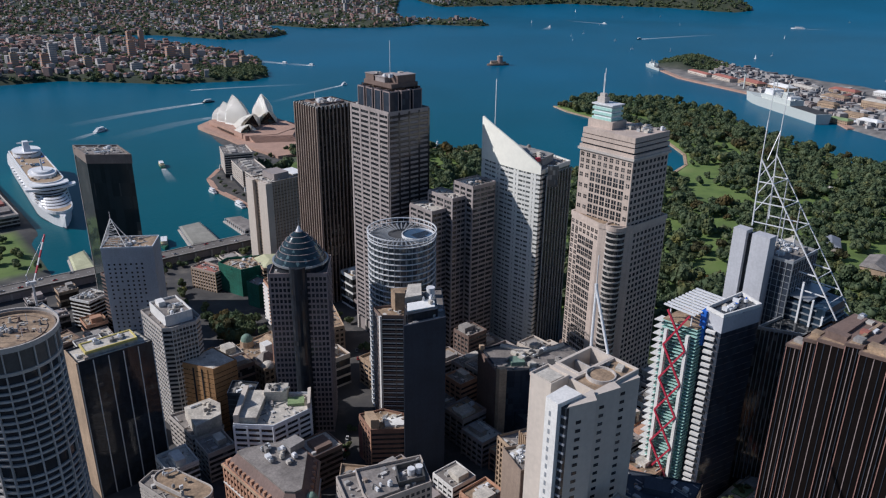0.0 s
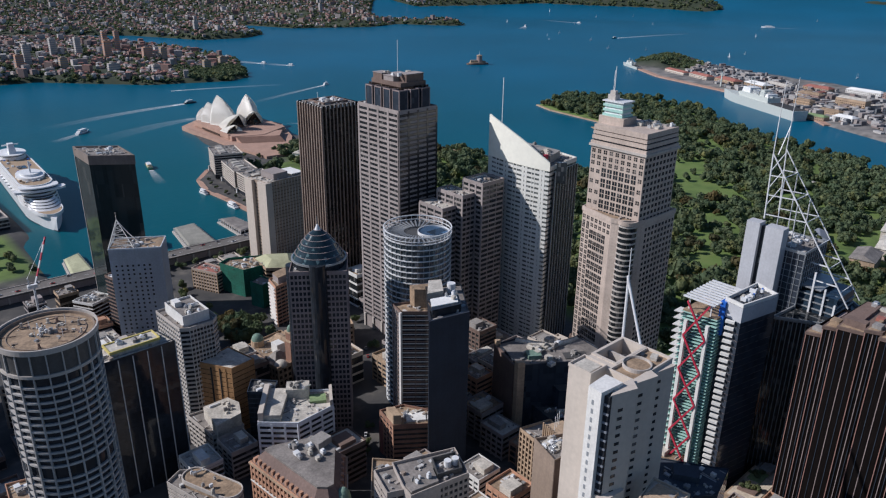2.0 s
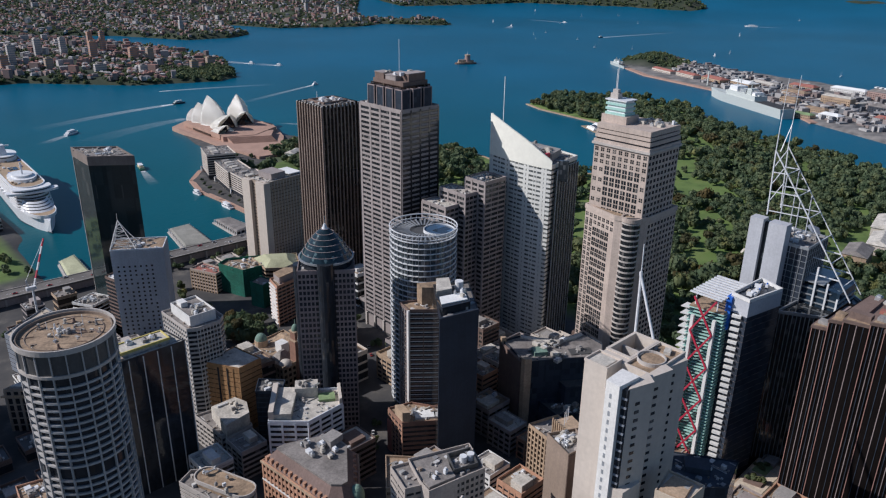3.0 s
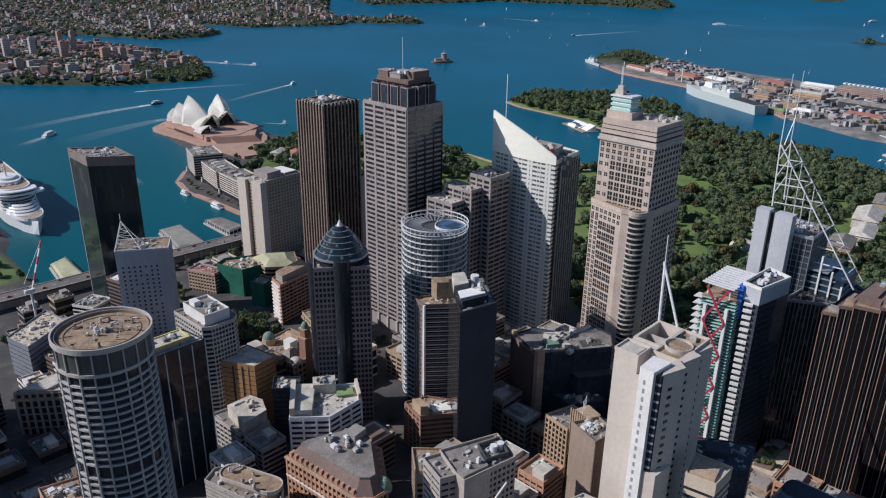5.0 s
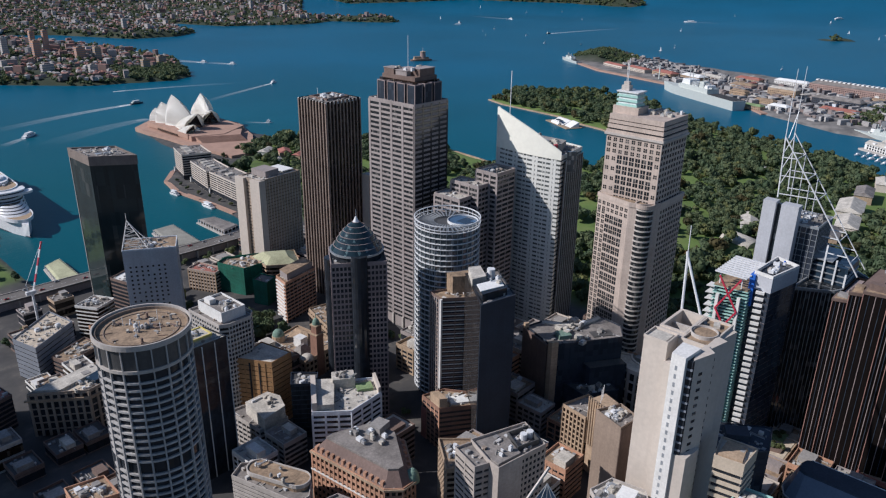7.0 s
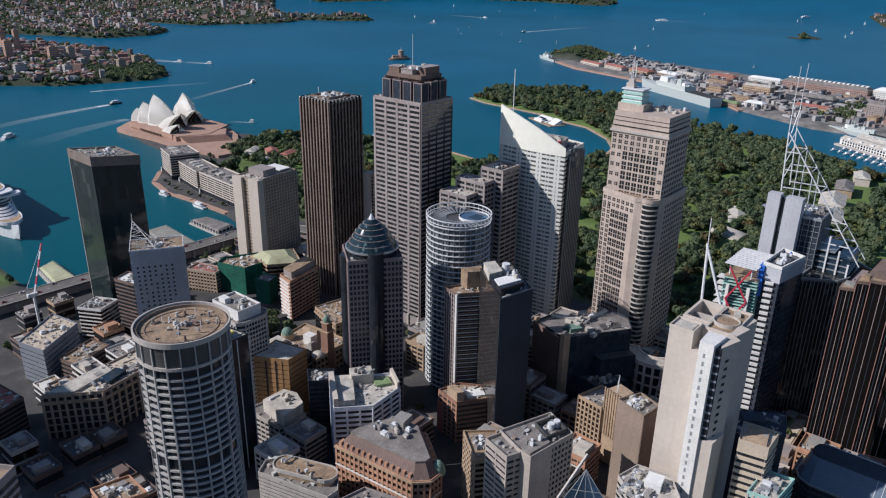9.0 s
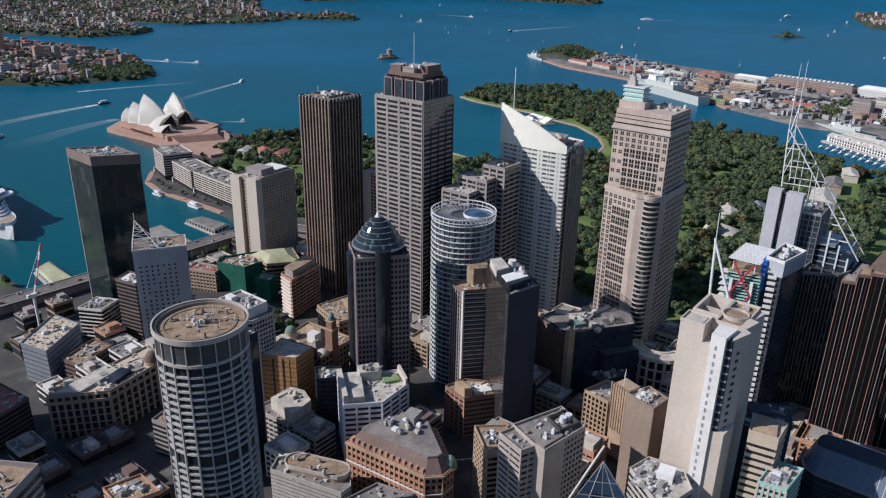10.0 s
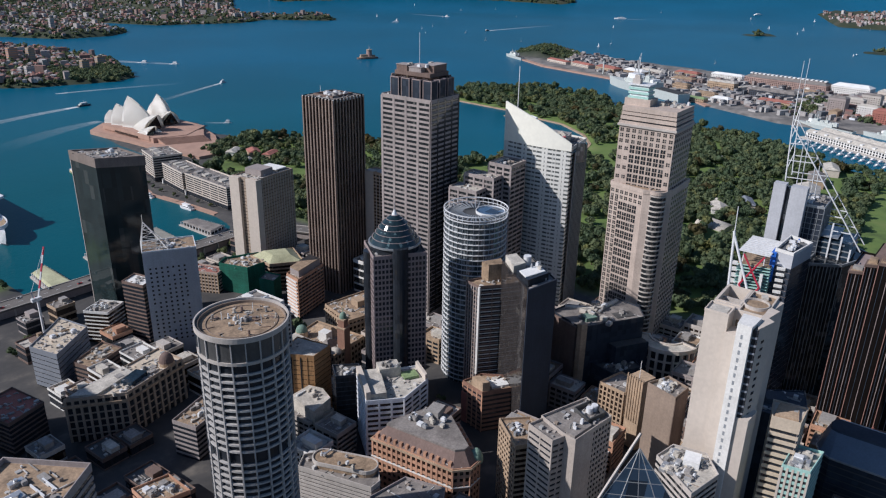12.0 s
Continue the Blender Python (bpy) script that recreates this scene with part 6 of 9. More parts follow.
    t = tower("red_stone_block", "red stone block beside the hall", [(336, 104), (334, 78), (352, 74), (352, 98)], 20, 44, 3.6, REDROOF, BROWNGLASS, 1.8, 0.2, roof=ROOFTAN, category="office building")
    t = thing("glass_atrium_building", "dark building with a steep slope of blue glass panes", "office building", (122, 176, 20))
    base = local(t, [(112, 192), (120.6, 176.2), (130, 160), (139, 178)])
    part("body", solid(base, 0, 72), GREYSTONE, t)
    apex = Vector((127 - 122, 181 - 176, 99))
    part("edge_rail", bar(bmesh.new(), (110.4 - 122, 192.6 - 176, 72.6), (129.4 - 122, 182.2 - 176, 105), 0.9), CONCRETE, t, "pale concrete rail along the slope")
    cs = [Vector((*p, 72)) for p in base]
    for k in range(4):
        a, b = cs[k], cs[(k + 1) % 4]
        bm = bmesh.new()
        bm.faces.new([bm.verts.new(v) for v in (a, b, apex)])
        bmesh.ops.solidify(bm, geom=bm.faces[:], thickness=0.3)
        part("glass_slope", bm, ATRIUM, t, "blue glass roof slope")
        part("rafter", bar(bmesh.new(), a, apex, 0.25), GREYSTEEL, t)
        part("glazing_bar", bar(bmesh.new(), a.lerp(b, 0.5), apex, 0.3), GREYSTEEL, t)
        for j in range(1, 4):
            part("glazing_bar", bar(bmesh.new(), a.lerp(apex, j / 4.5), b.lerp(apex, j / 4.5), 0.3), GREYSTEEL, t)


def west_side_blocks():
    t = tower("corner_roof_block", "grey block with a wide tan roof and plant rails", [(-34, 336), (-52, 365), (-98, 338), (-80, 306)], 18, 135, 3.8, GREYSTONE, DARKGLASS, 1.6, 0.3, roof=ROOFTAN, parapet=2.2)
    rooftop(t, -84, -46, 322, 352, 135, 18, 45, big=6)
    for k in range(8):
        part("roof_rail", box(bmesh.new(), -0.3, 0.3, -5, 5, 0, 1.0), STEEL, t, at=(-80 + 4.5 * k - t.location.x, 338 - t.location.y, 117.2))
    q = [(46, 531), (75, 507), (124, 516), (123, 542)]
    t = tower("domed_bank", "sandstone bank with tall columns, cornices and a corner dome", q, 12, 44, 5.0, TANSTONE, DARKGLASS, 1.0, 0.3,
              piers=((0, 8, 1.6, 0.8, TANSTONE), (1, 9, 1.8, 0.8, TANSTONE)), roof=SANDROOF, category="heritage building")
    own = ccw(local(t, q))
    part("cornice", frame_ring(bmesh.new(), offset(own, 1.4), 27, 28.4, 2.0), SANDSTONE, t)
    part("corner_dome", dome(bmesh.new(), 114 - t.location.x, 519 - t.location.y, 34.5, 5.2, 7.0), MANSARD, t, "brown ribbed corner dome")
    part("drum", solid([(x + 114 - t.location.x, y + 519 - t.location.y) for x, y in ring(0, 0, 5.4, 20)], 32, 34.6), SANDSTONE, t)
    part("sky_light", solid(local(t, oblong(88, 518, 16, 9, 20)), 32, 35.5), BLUEGLASS, t)
    part("grey_roof", solid(local(t, [(49, 531), (62, 519), (92, 526), (92, 538)]), 32, 34), ROOFPALE, t)
    rooftop(t, 66, 108, 510, 536, 44, 16, 46, big=5)
    t = tower("construction_roof_block", "old low block with pale unfinished roof and grey hoarding", [(70, 625), (76, 598), (113, 622), (108, 653)], 8, 40, 4.0, DIMPAINT, GREYGLASS, 3.2, 0.2, roof=SANDROOF, parapet=1.2, category="office building")
    rooftop(t, 82, 106, 612, 640, 40, 8, 47, material=ROOFTAN, big=4)
    t = tower("banded_small_office", "small office with white floor bands and plant roof", [(132, 661), (142, 643), (161, 651), (152, 669)], 6, 34, 3.5, WHITE, BROWNGLASS, 0.9, 0.5, roof=ROOFGREY, category="office building")
    rooftop(t, 138, 154, 650, 664, 34, 14, 48, big=4)
    t = tower("white_topped_block", "dark office block with a white roof", [(153, 632), (158, 611), (173, 616), (168, 638)], 6, 62, 3.5, BROWNSTONE, DARKGLASS, 1.2, 0.3, roof=ROOFWHITE, category="office building")
    t = tower("brown_low_block", "low brown block with fenced roof", [(84, 592), (88, 574), (118, 584), (114, 604)], 10, 32, 3.6, BROWNSTONE, DARKGLASS, 1.8, 0.2, roof=ROOFTAN, category="office building")
    rooftop(t, 92, 112, 580, 598, 32, 10, 49, big=4)
    t = tower("small_orange_block", "small brick block with white tanks on its roof", [(22, 417), (20, 398), (40, 392), (41, 412)], 16, 46, 3.4, BRICK, BROWNGLASS, 1.6, 0.3, roof=ROOFTAN, category="office building")
    rooftop(t, 23, 39, 397, 412, 46, 10, 50, big=4)
    t = tower("tan_gravel_block", "low block with a tan gravel roof", [(78, 462), (82, 444), (110, 450), (106, 470)], 15, 40, 3.5, GREYSTONE, DARKGLASS, 1.5, 0.2, roof=ROOFTAN, category="office building")
    rooftop(t, 84, 104, 450, 464, 40, 6, 52, big=4)
    t = tower("red_roofed_block", "dark block with a red-painted roof corner", [(10, 580), (16, 545), (42, 552), (38, 586)], 12, 36, 3.6, BROWNSTONE, DARKGLASS, 1.2, 0.2, roof=REDROOF, category="office building")


def civic_blocks():
    """The old sandstone offices with dome and clock tower, and the block behind."""
    q = [(203, 492), (208, 447), (244, 450), (240, 497)]
    t = tower("sandstone_palace", "ornate sandstone office palace with copper dome and clock tower", q, 14, 33, 4.6, SANDSTONE, BROWNGLASS, 1.8, 0.4,
              piers=((0, 12, 1.4, 0.5, SANDSTONE), (1, 9, 1.4, 0.5, SANDSTONE)), roof=ROOFTAN, category="heritage building")
    o = t.location
    part("dome_drum", solid([(x + 215 - o.x, y + 489 - o.y) for x, y in ring(0, 0, 5, 12)], 19, 24), SANDSTONE, t)
    part("copper_dome", dome(bmesh.new(), 215 - o.x, 489 - o.y, 24, 4.6, 5.2), COPPERGREEN, t, "verdigris copper dome")
    part("clock_tower", solid(local(t, oblong(223, 451, 7, 7, 5)), 0, 37), BROWNBRICK, t, "square red-brown clock tower")
    part("belfry", solid(local(t, oblong(223, 451, 5.6, 5.6, 5)), 37, 44), BROWNBRICK, t)
    part("clock_cornice", solid(local(t, oblong(223, 451, 8.2, 8.2, 5)), 36.4, 37.4), SANDSTONE, t)
    part("belfry_cornice", solid(local(t, oblong(223, 451, 6.8, 6.8, 5)), 43.6, 44.4), SANDSTONE, t)
    part("finial", bar(bmesh.new(), (223 - o.x, 451 - o.y, 49), (223 - o.x, 451 - o.y, 53), 0.4), COPPERGREEN, t)
    part("belfry_cap", dome(bmesh.new(), 223 - o.x, 451 - o.y, 44.4, 2.8, 5), COPPERGREEN, t)
    part("white_pavilion", solid(local(t, oblong(222, 470, 7, 8, 5)), 19, 27), WHITE, t)
    part("hipped_roof", solid(local(t, oblong(217, 462, 14, 12, 5)), 19, 25, local(t, oblong(217, 462, 4, 2, 5))), ROOFGREY, t)
    part("hipped_roof", solid(local(t, oblong(232, 480, 12, 24, 5)), 19, 25, local(t, oblong(232, 480, 2, 14, 5))), ROOFTAN, t)
    part("round_roof", dome(bmesh.new(), 213 - o.x, 451 - o.y, 19, 5, 4), ROOFPALE, t)
    q = [(261, 508), (251, 472), (287, 462), (301, 500)]
    t = tower("sandstone_block", "large sandstone block with green roof and heavy cornice", q, 12, 37, 4.2, SANDSTONE, BROWNGLASS, 1.5, 0.3,
              piers=((0, 10, 1.3, 0.4, SANDSTONE), (1, 10, 1.3, 0.4, SANDSTONE)), roof=ROOFTAN, category="heritage building")
    part("cornice", frame_ring(bmesh.new(), offset(ccw(local(t, q)), 1.2), 20.6, 22, 1.8), SANDSTONE, t)
    part("roof_house", solid(local(t, oblong(279, 486, 9, 10, -15)), 25, 31), SANDSTONE, t)
    q = [(268, 659), (277, 628), (302, 626), (310, 650), (280, 665)]
    t = tower("scaffolded_building", "building wrapped in dark green scaffold mesh", q, 5, 32, 3.6, GREENMESH, GREENMESH, 0.5, 0.15, roof=ROOFTAN, parapet=2.4, category="building site")
    rooftop(t, 276, 300, 634, 656, 32, 9, 53, material=ROOFPALE, big=4)
    t = tower("scaffolded_building", "lower wing wrapped in green scaffold mesh", [(272, 606), (276, 590), (290, 596), (286, 612)], 6, 30, 3.6, GREENMESH, GREENMESH, 0.5, 0.15, roof=ROOFGREY, category="building site")
    t = tower("pink_hotel", "old pink stone hotel with red roof", [(250, 684), (262, 655), (275, 660), (266, 690)], 4, 25, 3.6, GRANITE, BROWNGLASS, 1.6, 0.3, piers=((0, 9, 1.1, 0.4, SANDSTONE),), roof=REDROOF, category="heritage building")
    t = tower("green_roofed_hall", "long low hall with pale green roof and white dormers", [(300, 650), (296, 618), (322, 598), (340, 632)], 5, 33, 3.8, SANDSTONE, BROWNGLASS, 1.6, 0.3, roof=YELLOWROOF, category="heritage building")
    part("pitched_roof", solid(local(t, [(300, 650), (296, 618), (322, 598), (340, 632)]), 28, 34, local(t, [(308, 640), (306, 624), (318, 612), (326, 628)])), PALEGREEN, t, "pale yellow-green sloping roof")
    q = [(269, 563), (265, 545), (304, 553), (306, 572)]
    t = tower("brick_hotel", "brick tower block with white balcony edges", q, 10, 48, 3.4, BRICK, GREYGLASS, 1.5, 0.3, piers=((0, 1, 1.0, 0.6, BRICK), (1, 8, 0.5, 0.2, GREYSTONE)), roof=ROOFTAN, category="hotel")
    part("plant_level", solid(local(t, [(272, 562), (270, 549), (303, 556), (304, 570)]), 38, 44), GREYSTONE, t)
    part("roof_cap", solid(local(t, [(272, 562), (270, 549), (303, 556), (304, 570)]), 44, 44.6), ROOFTAN, t)
    bal = shared("balcony_edge", box(bmesh.new(), -8.5, 8.5, -1.0, 0.3, 0, 1.1), WHITE)
    for k in range(11):
        repeat("balcony_edge", bal, t, (266.2 - t.location.x, 554 - t.location.y, 1.5 + 3.4 * k), math.atan2(-18, -4))
    q = [(366.6, 553.6), (366.6, 532.6), (380, 532.6), (380, 553.6)]
    t = tower("cream_side_tower", "slender cream tower behind the bronze one", q, 8, 124, 3.3, SANDSTONE, BROWNGLASS, 1.5, 0.3, piers=((0, 5, 0.7, 0.4, CREAM),), roof=ROOFPALE)
    part("stair_shaft", solid(local(t, rect(365.6, 372, 544, 553.9)), 0, 117.4), CREAM, t, "blank cream stair shaft")



slab_offices()
blank_block()
brick_wedge()
louvred_offices()
brown_stepped()
dark_middle_blocks()
right_front_blocks()
west_side_blocks()
civic_blocks()


# ---- the ordinary blocks between them ----
from mathutils.geometry import convex_hull_2d

TAKEN = []
for ob in list(scene.objects):
    if ob.parent is None and ob.type == "EMPTY":
        xs, ys = [], []
        for c in ob.children:
            if c.type == "MESH" and c.name.split(".")[0] in ("roof", "core", "body", "glazing"):
                for v in c.data.vertices:
                    xs.append(v.co.x + ob.location.x + c.location.x)
                    ys.append(v.co.y + ob.location.y + c.location.y)
        if xs:
            hull2 = convex_hull_2d(list(zip(xs, ys)))
            TAKEN.append(ccw([(xs[i], ys[i]) for i in hull2]))


def free(x0, x1, y0, y1, gap=4.0):
    for poly in TAKEN:
        for i in range(5):
            for j in range(5):
                x, y = x0 - gap + (x1 - x0 + 2 * gap) * i / 4, y0 - gap + (y1 - y0 + 2 * gap) * j / 4
                if all((b[0] - a[0]) * (y - a[1]) - (b[1] - a[1]) * (x - a[0]) > -gap for a, b in zip(poly, poly[1:] + poly[:1])):
                    return False
        if any(x0 < x < x1 and y0 < y < y1 for x, y in poly):
            return False
    return True


def ordinary_block(x0, x1, y0, y1, z0, z1, wall, window, roof, seed):
    r = random.Random(seed)
    q = rect(x0, x1, y0, y1)
    cx, cy = (x0 + x1) / 2, (y0 + y1) / 2
    names = {BRICK: "brick", SANDSTONE: "sandstone", CONCRETE: "concrete", GREYSTONE: "grey stone", BROWNSTONE: "dark granite", CREAM: "cream rendered", WHITE: "white painted"}
    t = thing("city_block", f"mid-rise {names[wall]} office block with plant on its flat roof", "office building", (cx, cy, z0), "ordinary city blocks")
    own = [(x - cx, y - cy) for x, y in q]
    h = z1 - z0
    n = max(2, round(h / 3.7))
    fh = h / n
    part("glazing", solid(own, 0, h - 0.2), window, t)
    ban = shared("floor_band", solid(offset(own, 0.3), 0, r.uniform(1.1, 2.0)), wall)
    for i in range(n) if cy < 420 else range(0, n, 2):
        repeat("floor_band", ban, t, (0, 0, (i + 1) * fh - 2.0))
    w = (y1 - y0)
    k = r.randrange(3, 5)
    pie = shared("pier", box(bmesh.new(), -0.5, 0.5, -0.45, 0.1, 0, h), wall)
    for i in range(k + 1) if cy < 420 and cx > 60 else ():
        repeat("pier", pie, t, (own[0][0], own[0][1] + w * i / k, 0), -math.pi / 2)
    part("roof", solid(offset(own, -0.3), h - 0.3, h + 0.06), roof, t)
    fittings(t, own, h, seed)
    part("parapet", frame_ring(bmesh.new(), offset(own, 0.33), h - 0.4, h + r.uniform(0.8, 1.8), 0.4), wall, t)
    a, b = r.uniform(0.3, 0.6) * (x1 - x0), r.uniform(0.3, 0.6) * w
    ox, oy = r.uniform(-0.2, 0.2) * (x1 - x0), r.uniform(-0.2, 0.2) * w
    part("lift_house", box(bmesh.new(), ox - a / 2, ox + a / 2, oy - b / 2, oy + b / 2, h, h + r.uniform(2.5, 5)), r.choice((wall, PLANT, ROOFPALE)), t)
    rooftop(t, x0 + 1, x1 - 1, y0 + 1, y1 - 1, z1, 1, seed + 1000, big=4)


def street_near(x, y):
    """Metres to the middle of the open streets."""
    best = 1e9
    for (x0, y0), (x1, y1) in STREETS:
        ex, ey = x1 - x0, y1 - y0
        k = min(1, max(0, ((x - x0) * ex + (y - y0) * ey) / (ex * ex + ey * ey)))
        best = min(best, math.hypot(x - x0 - k * ex, y - y0 - k * ey))
    return best


STREETS = [((150, 205), (205, 329)), ((205, 329), (246, 382)), ((246, 382), (313, 496)), ((313, 496), (318, 700)),
           ((228, 300), (262, 258)), ((262, 258), (236, 205)), ((0, 470), (130, 490)), ((130, 490), (200, 510)), ((200, 510), (260, 520)),
           ((120, 480), (60, 300)), ((435, 100), (435, 760)), ((60, 700), (330, 720)), ((200, 510), (215, 720))]
pick = random.Random(12)
for gx in range(-170, 430, 23):
    for gy in range(90, 735, 23):
        x0, y0 = gx + pick.uniform(0, 5), gy + pick.uniform(0, 5)
        x1, y1 = x0 + pick.uniform(15, 20), y0 + pick.uniform(15, 20)
        cx, cy = (x0 + x1) / 2, (y0 + y1) / 2
        tall, wall = pick.random(), pick.choice((BRICK, SANDSTONE, CONCRETE, GREYSTONE, GREYSTONE, BROWNSTONE, CREAM, WHITE))
        window, roof, seed = pick.choice((DARKGLASS, GREYGLASS, BROWNGLASS)), pick.choice((ROOFGREY, ROOFGREY, ROOFTAN, ROOFPALE)), pick.randrange(9999)
        if cx < 0 and cy < 420 or cy > 512 and cx > 203 and cx < 266 or (cx < 60 and cy < 250) or cx < -60 and cy < 300:
            continue
        if 266 < cx < 312 and 512 < cy < 548 or 284 < cx < 312 and 428 < cy < 456:
            continue
        if cx > 395 and cy > 330 or not free(x0, x1, y0, y1, 1.0) or street_near(cx, cy) < 13 or cy > 738:
            continue
        if max(math.hypot(cx, cy), math.hypot(cx + 143, cy - 95)) < 300 or cx < -160 + (cy - 95) * 0.42:
            continue
        z0 = at_ground(cx, cy) - 1.5
        if z0 < 0:
            continue
        z1 = z0 + (12 + 22 * tall * (1 if cy < 600 else 0.3))
        if cx < 110:
            z1 = min(z1, z0 + (10 if 420 < cy < 512 else 30))
        # dark walls and roofs put the deep street shade into the colour here
        if cx < 110 and 420 < cy < 512:
            wall, window, roof = BROWNSTONE, DARKGLASS, DULLPANEL
        ordinary_block(x0, x1, y0, y1, z0, z1, wall, window, roof, seed)


# tall plain towers to the west, whose shade falls over the low blocks
for q, z in ((rect(-150, -80, 640, 690), 182), (rect(-100, -55, 565, 610), 150), (rect(-75, -40, 500, 540), 100)):
    t = thing("western_tower", "plain grey office tower on the western street", "office tower", ((q[0][0] + q[1][0]) / 2, q[0][1], 12))
    part("wall", solid(local(t, q), 0, z - 12), GREYSTONE, t)
    part("roof", solid(local(t, offset(q, -1)), z - 12, z - 11), ROOFGREY, t)


# ---- the quay and the harbour ----
def shell(t, x, y, z, deg, length, width, height, lean, mouth=True, name="shell"):
    """A pointed sail vault with its tip at x, y: two curved sides meet in a ridge, a dark glass wall closes the mouth."""
    o = Vector(t.location)
    m = Matrix.Translation((x - o.x, y - o.y, z - o.z)) @ Matrix.Rotation(radians(deg), 4, "Z") @ Matrix.Translation((0, -lean, 0))
    nu, nv = 14, 10
    bm = bmesh.new()
    for s in (-1, 1):
        grid = []
        for i in range(nu + 1):
            u = i / nu
            ridge = Vector((0, -length + (length + lean) * u, height * (1.70 * u - 0.70 * u * u)))
            foot = Vector((s * width / 2 * u ** 0.62, -length + length * 0.97 * u, 0))
            row = []
            for j in range(nv + 1):
                v = j / nv
                p = ridge.lerp(foot, v)
                p += Vector((s * width * 0.13, -0.04 * length, height * 0.07)) * math.sin(math.pi * v) * u
                row.append(bm.verts.new(m @ p))
            grid.append(row)
        for i in range(nu):
            for j in range(nv):
                q = (grid[i][j], grid[i + 1][j], grid[i + 1][j + 1], grid[i][j + 1])
                bm.faces.new(q if s > 0 else q[::-1])
    for f in bm.faces:
        f.smooth = True
    bmesh.ops.solidify(bm, geom=bm.faces[:], thickness=0.8)
    sh = part(name, bm, SHELL, t, "cream tiled shell")
    if mouth:
        bm = bmesh.new()
        top = bm.verts.new(m @ Vector((0, lean * 0.72, height * 0.9)))
        l = bm.verts.new(m @ Vector((-width * 0.46, -length * 0.09, 0)))
        r = bm.verts.new(m @ Vector((width * 0.46, -length * 0.09, 0)))
        c = bm.verts.new(m @ Vector((0, 2.5, 0)))
        k = bm.verts.new(m @ Vector((0, 1.5, height * 0.4)))
        for f in ((l, c, k), (c, r, k), (l, k, top), (k, r, top)):
            bm.faces.new(f)
        bmesh.ops.recalc_face_normals(bm, faces=bm.faces)
        bmesh.ops.solidify(bm, geom=bm.faces[:], thickness=0.4)
        part("glass_wall", bm, BROWNGLASS, sh, "dark glass wall under the shell")


def opera_house():
    t = thing("opera_house", "white-shelled opera house on a stepped pink stone podium", "opera house", (612, 1270, 5))
    own = lambda p: local(t, p)
    part("forecourt", solid(own([(552, 1385), (552, 1190), (562, 1085), (600, 1080), (672, 1185), (712, 1290), (704, 1350), (650, 1418), (600, 1424)]), -6, 2.5), PODIUM, t, "pink stone broadwalk")
    part("podium", solid(own([(572, 1375), (568, 1215), (620, 1195), (684, 1230), (688, 1330), (660, 1385), (600, 1395)]), 2.5, 11), PODIUM, t, "high pink stone podium")
    for k in range(14):
        part("stair", solid(own([(574, 1212 - 1.5 * (14 - k)), (640, 1176 - 1.5 * (14 - k)), (668, 1212), (574, 1222)]), 2.5 + 0.55 * k, 2.5 + 0.55 * (k + 1)), PODIUM, t)
    part("side_wall", solid(own([(569.5, 1370), (567, 1225), (569, 1224.6), (572, 1370)]), 5, 13), PODIUM, t)
    part("wall_opening", solid(own([(567.6, 1330), (566.4, 1260), (567.6, 1260), (568.8, 1330)]), 5, 8), BROWNGLASS, t, "dark terrace opening")
    for x, y, top, deg, L, W, lean in ((609, 1343, 67, 3, 66, 50, 8), (604, 1374, 50, 3, 50, 46, 9), (602, 1396, 36, 3, 32, 40, 8), (606, 1252, 45, 188, 54, 46, 13),
                                       (671, 1347, 62, -14, 56, 40, 7), (676, 1370, 45, -14, 44, 36, 8), (682, 1386, 33, -14, 28, 30, 7), (646, 1270, 43, 170, 50, 38, 12),
                                       (588, 1234, 31, 200, 32, 30, 9), (598, 1262, 25, 20, 18, 22, 4)):
        base = 15.5 if top > 30 else 13.5
        shell(t, x, y, base, deg, L, W, top - base, lean)


def apartment_row():
    """The long white apartment buildings beside the quay."""
    for q, z in (([(461, 1078), (446, 1030), (484, 1016), (497, 1066)], 39), ([(449, 1012), (436, 950), (468, 945), (478, 1000)], 33), ([(438, 945), (430, 850), (462, 845), (472, 938)], 33)):
        t = tower("quay_apartments", "white banded waterfront apartments over a columned arcade", q, 4, z, 3.3, CREAM, DARKGLASS, 1.0, 0.9, piers=((3, 14, 0.9, 0.7, CREAM), (0, 5, 0.8, 0.5, CREAM)), roof=ROOFGREY, first=7, category="apartment building", group="quay apartments")
        a, b = Vector(ccw(q)[3]), Vector(ccw(q)[0])
        col = shared("arcade_column", box(bmesh.new(), -0.9, 0.9, -0.9, 0.9, 0, 7), WHITE)
        o = t.location
        for k in range(12):
            p = a.lerp(b, k / 11)
            repeat("arcade_column", col, t, (p.x - 3 - o.x, p.y - o.y, 0), 0)
        # dark sheet round the base paints the shade inside the arcade
        part("arcade_shade", solid(offset(ccw(local(t, q)), 1.1), 0.3, 5.8), DARKGLASS, t, "dark sheet painting the shade behind the arcade")
        part("arcade_roof", solid(local(t, [(a.x - 4.4, a.y), (b.x - 4.4, b.y), (b.x, b.y), (a.x, a.y)]), 6.6, 7.8), WHITE, t)
        for k in range(5):
            p = Vector(q[0]).lerp(Vector(q[1]), (k + 0.5) / 5)
            part("roof_pergola", box(bmesh.new(), -5, 5, -4, 4, 0, 2.0), (PLANT, ROOFPALE)[k % 2], t, at=(p.x + 15 - o.x, p.y - o.y, z - 4))


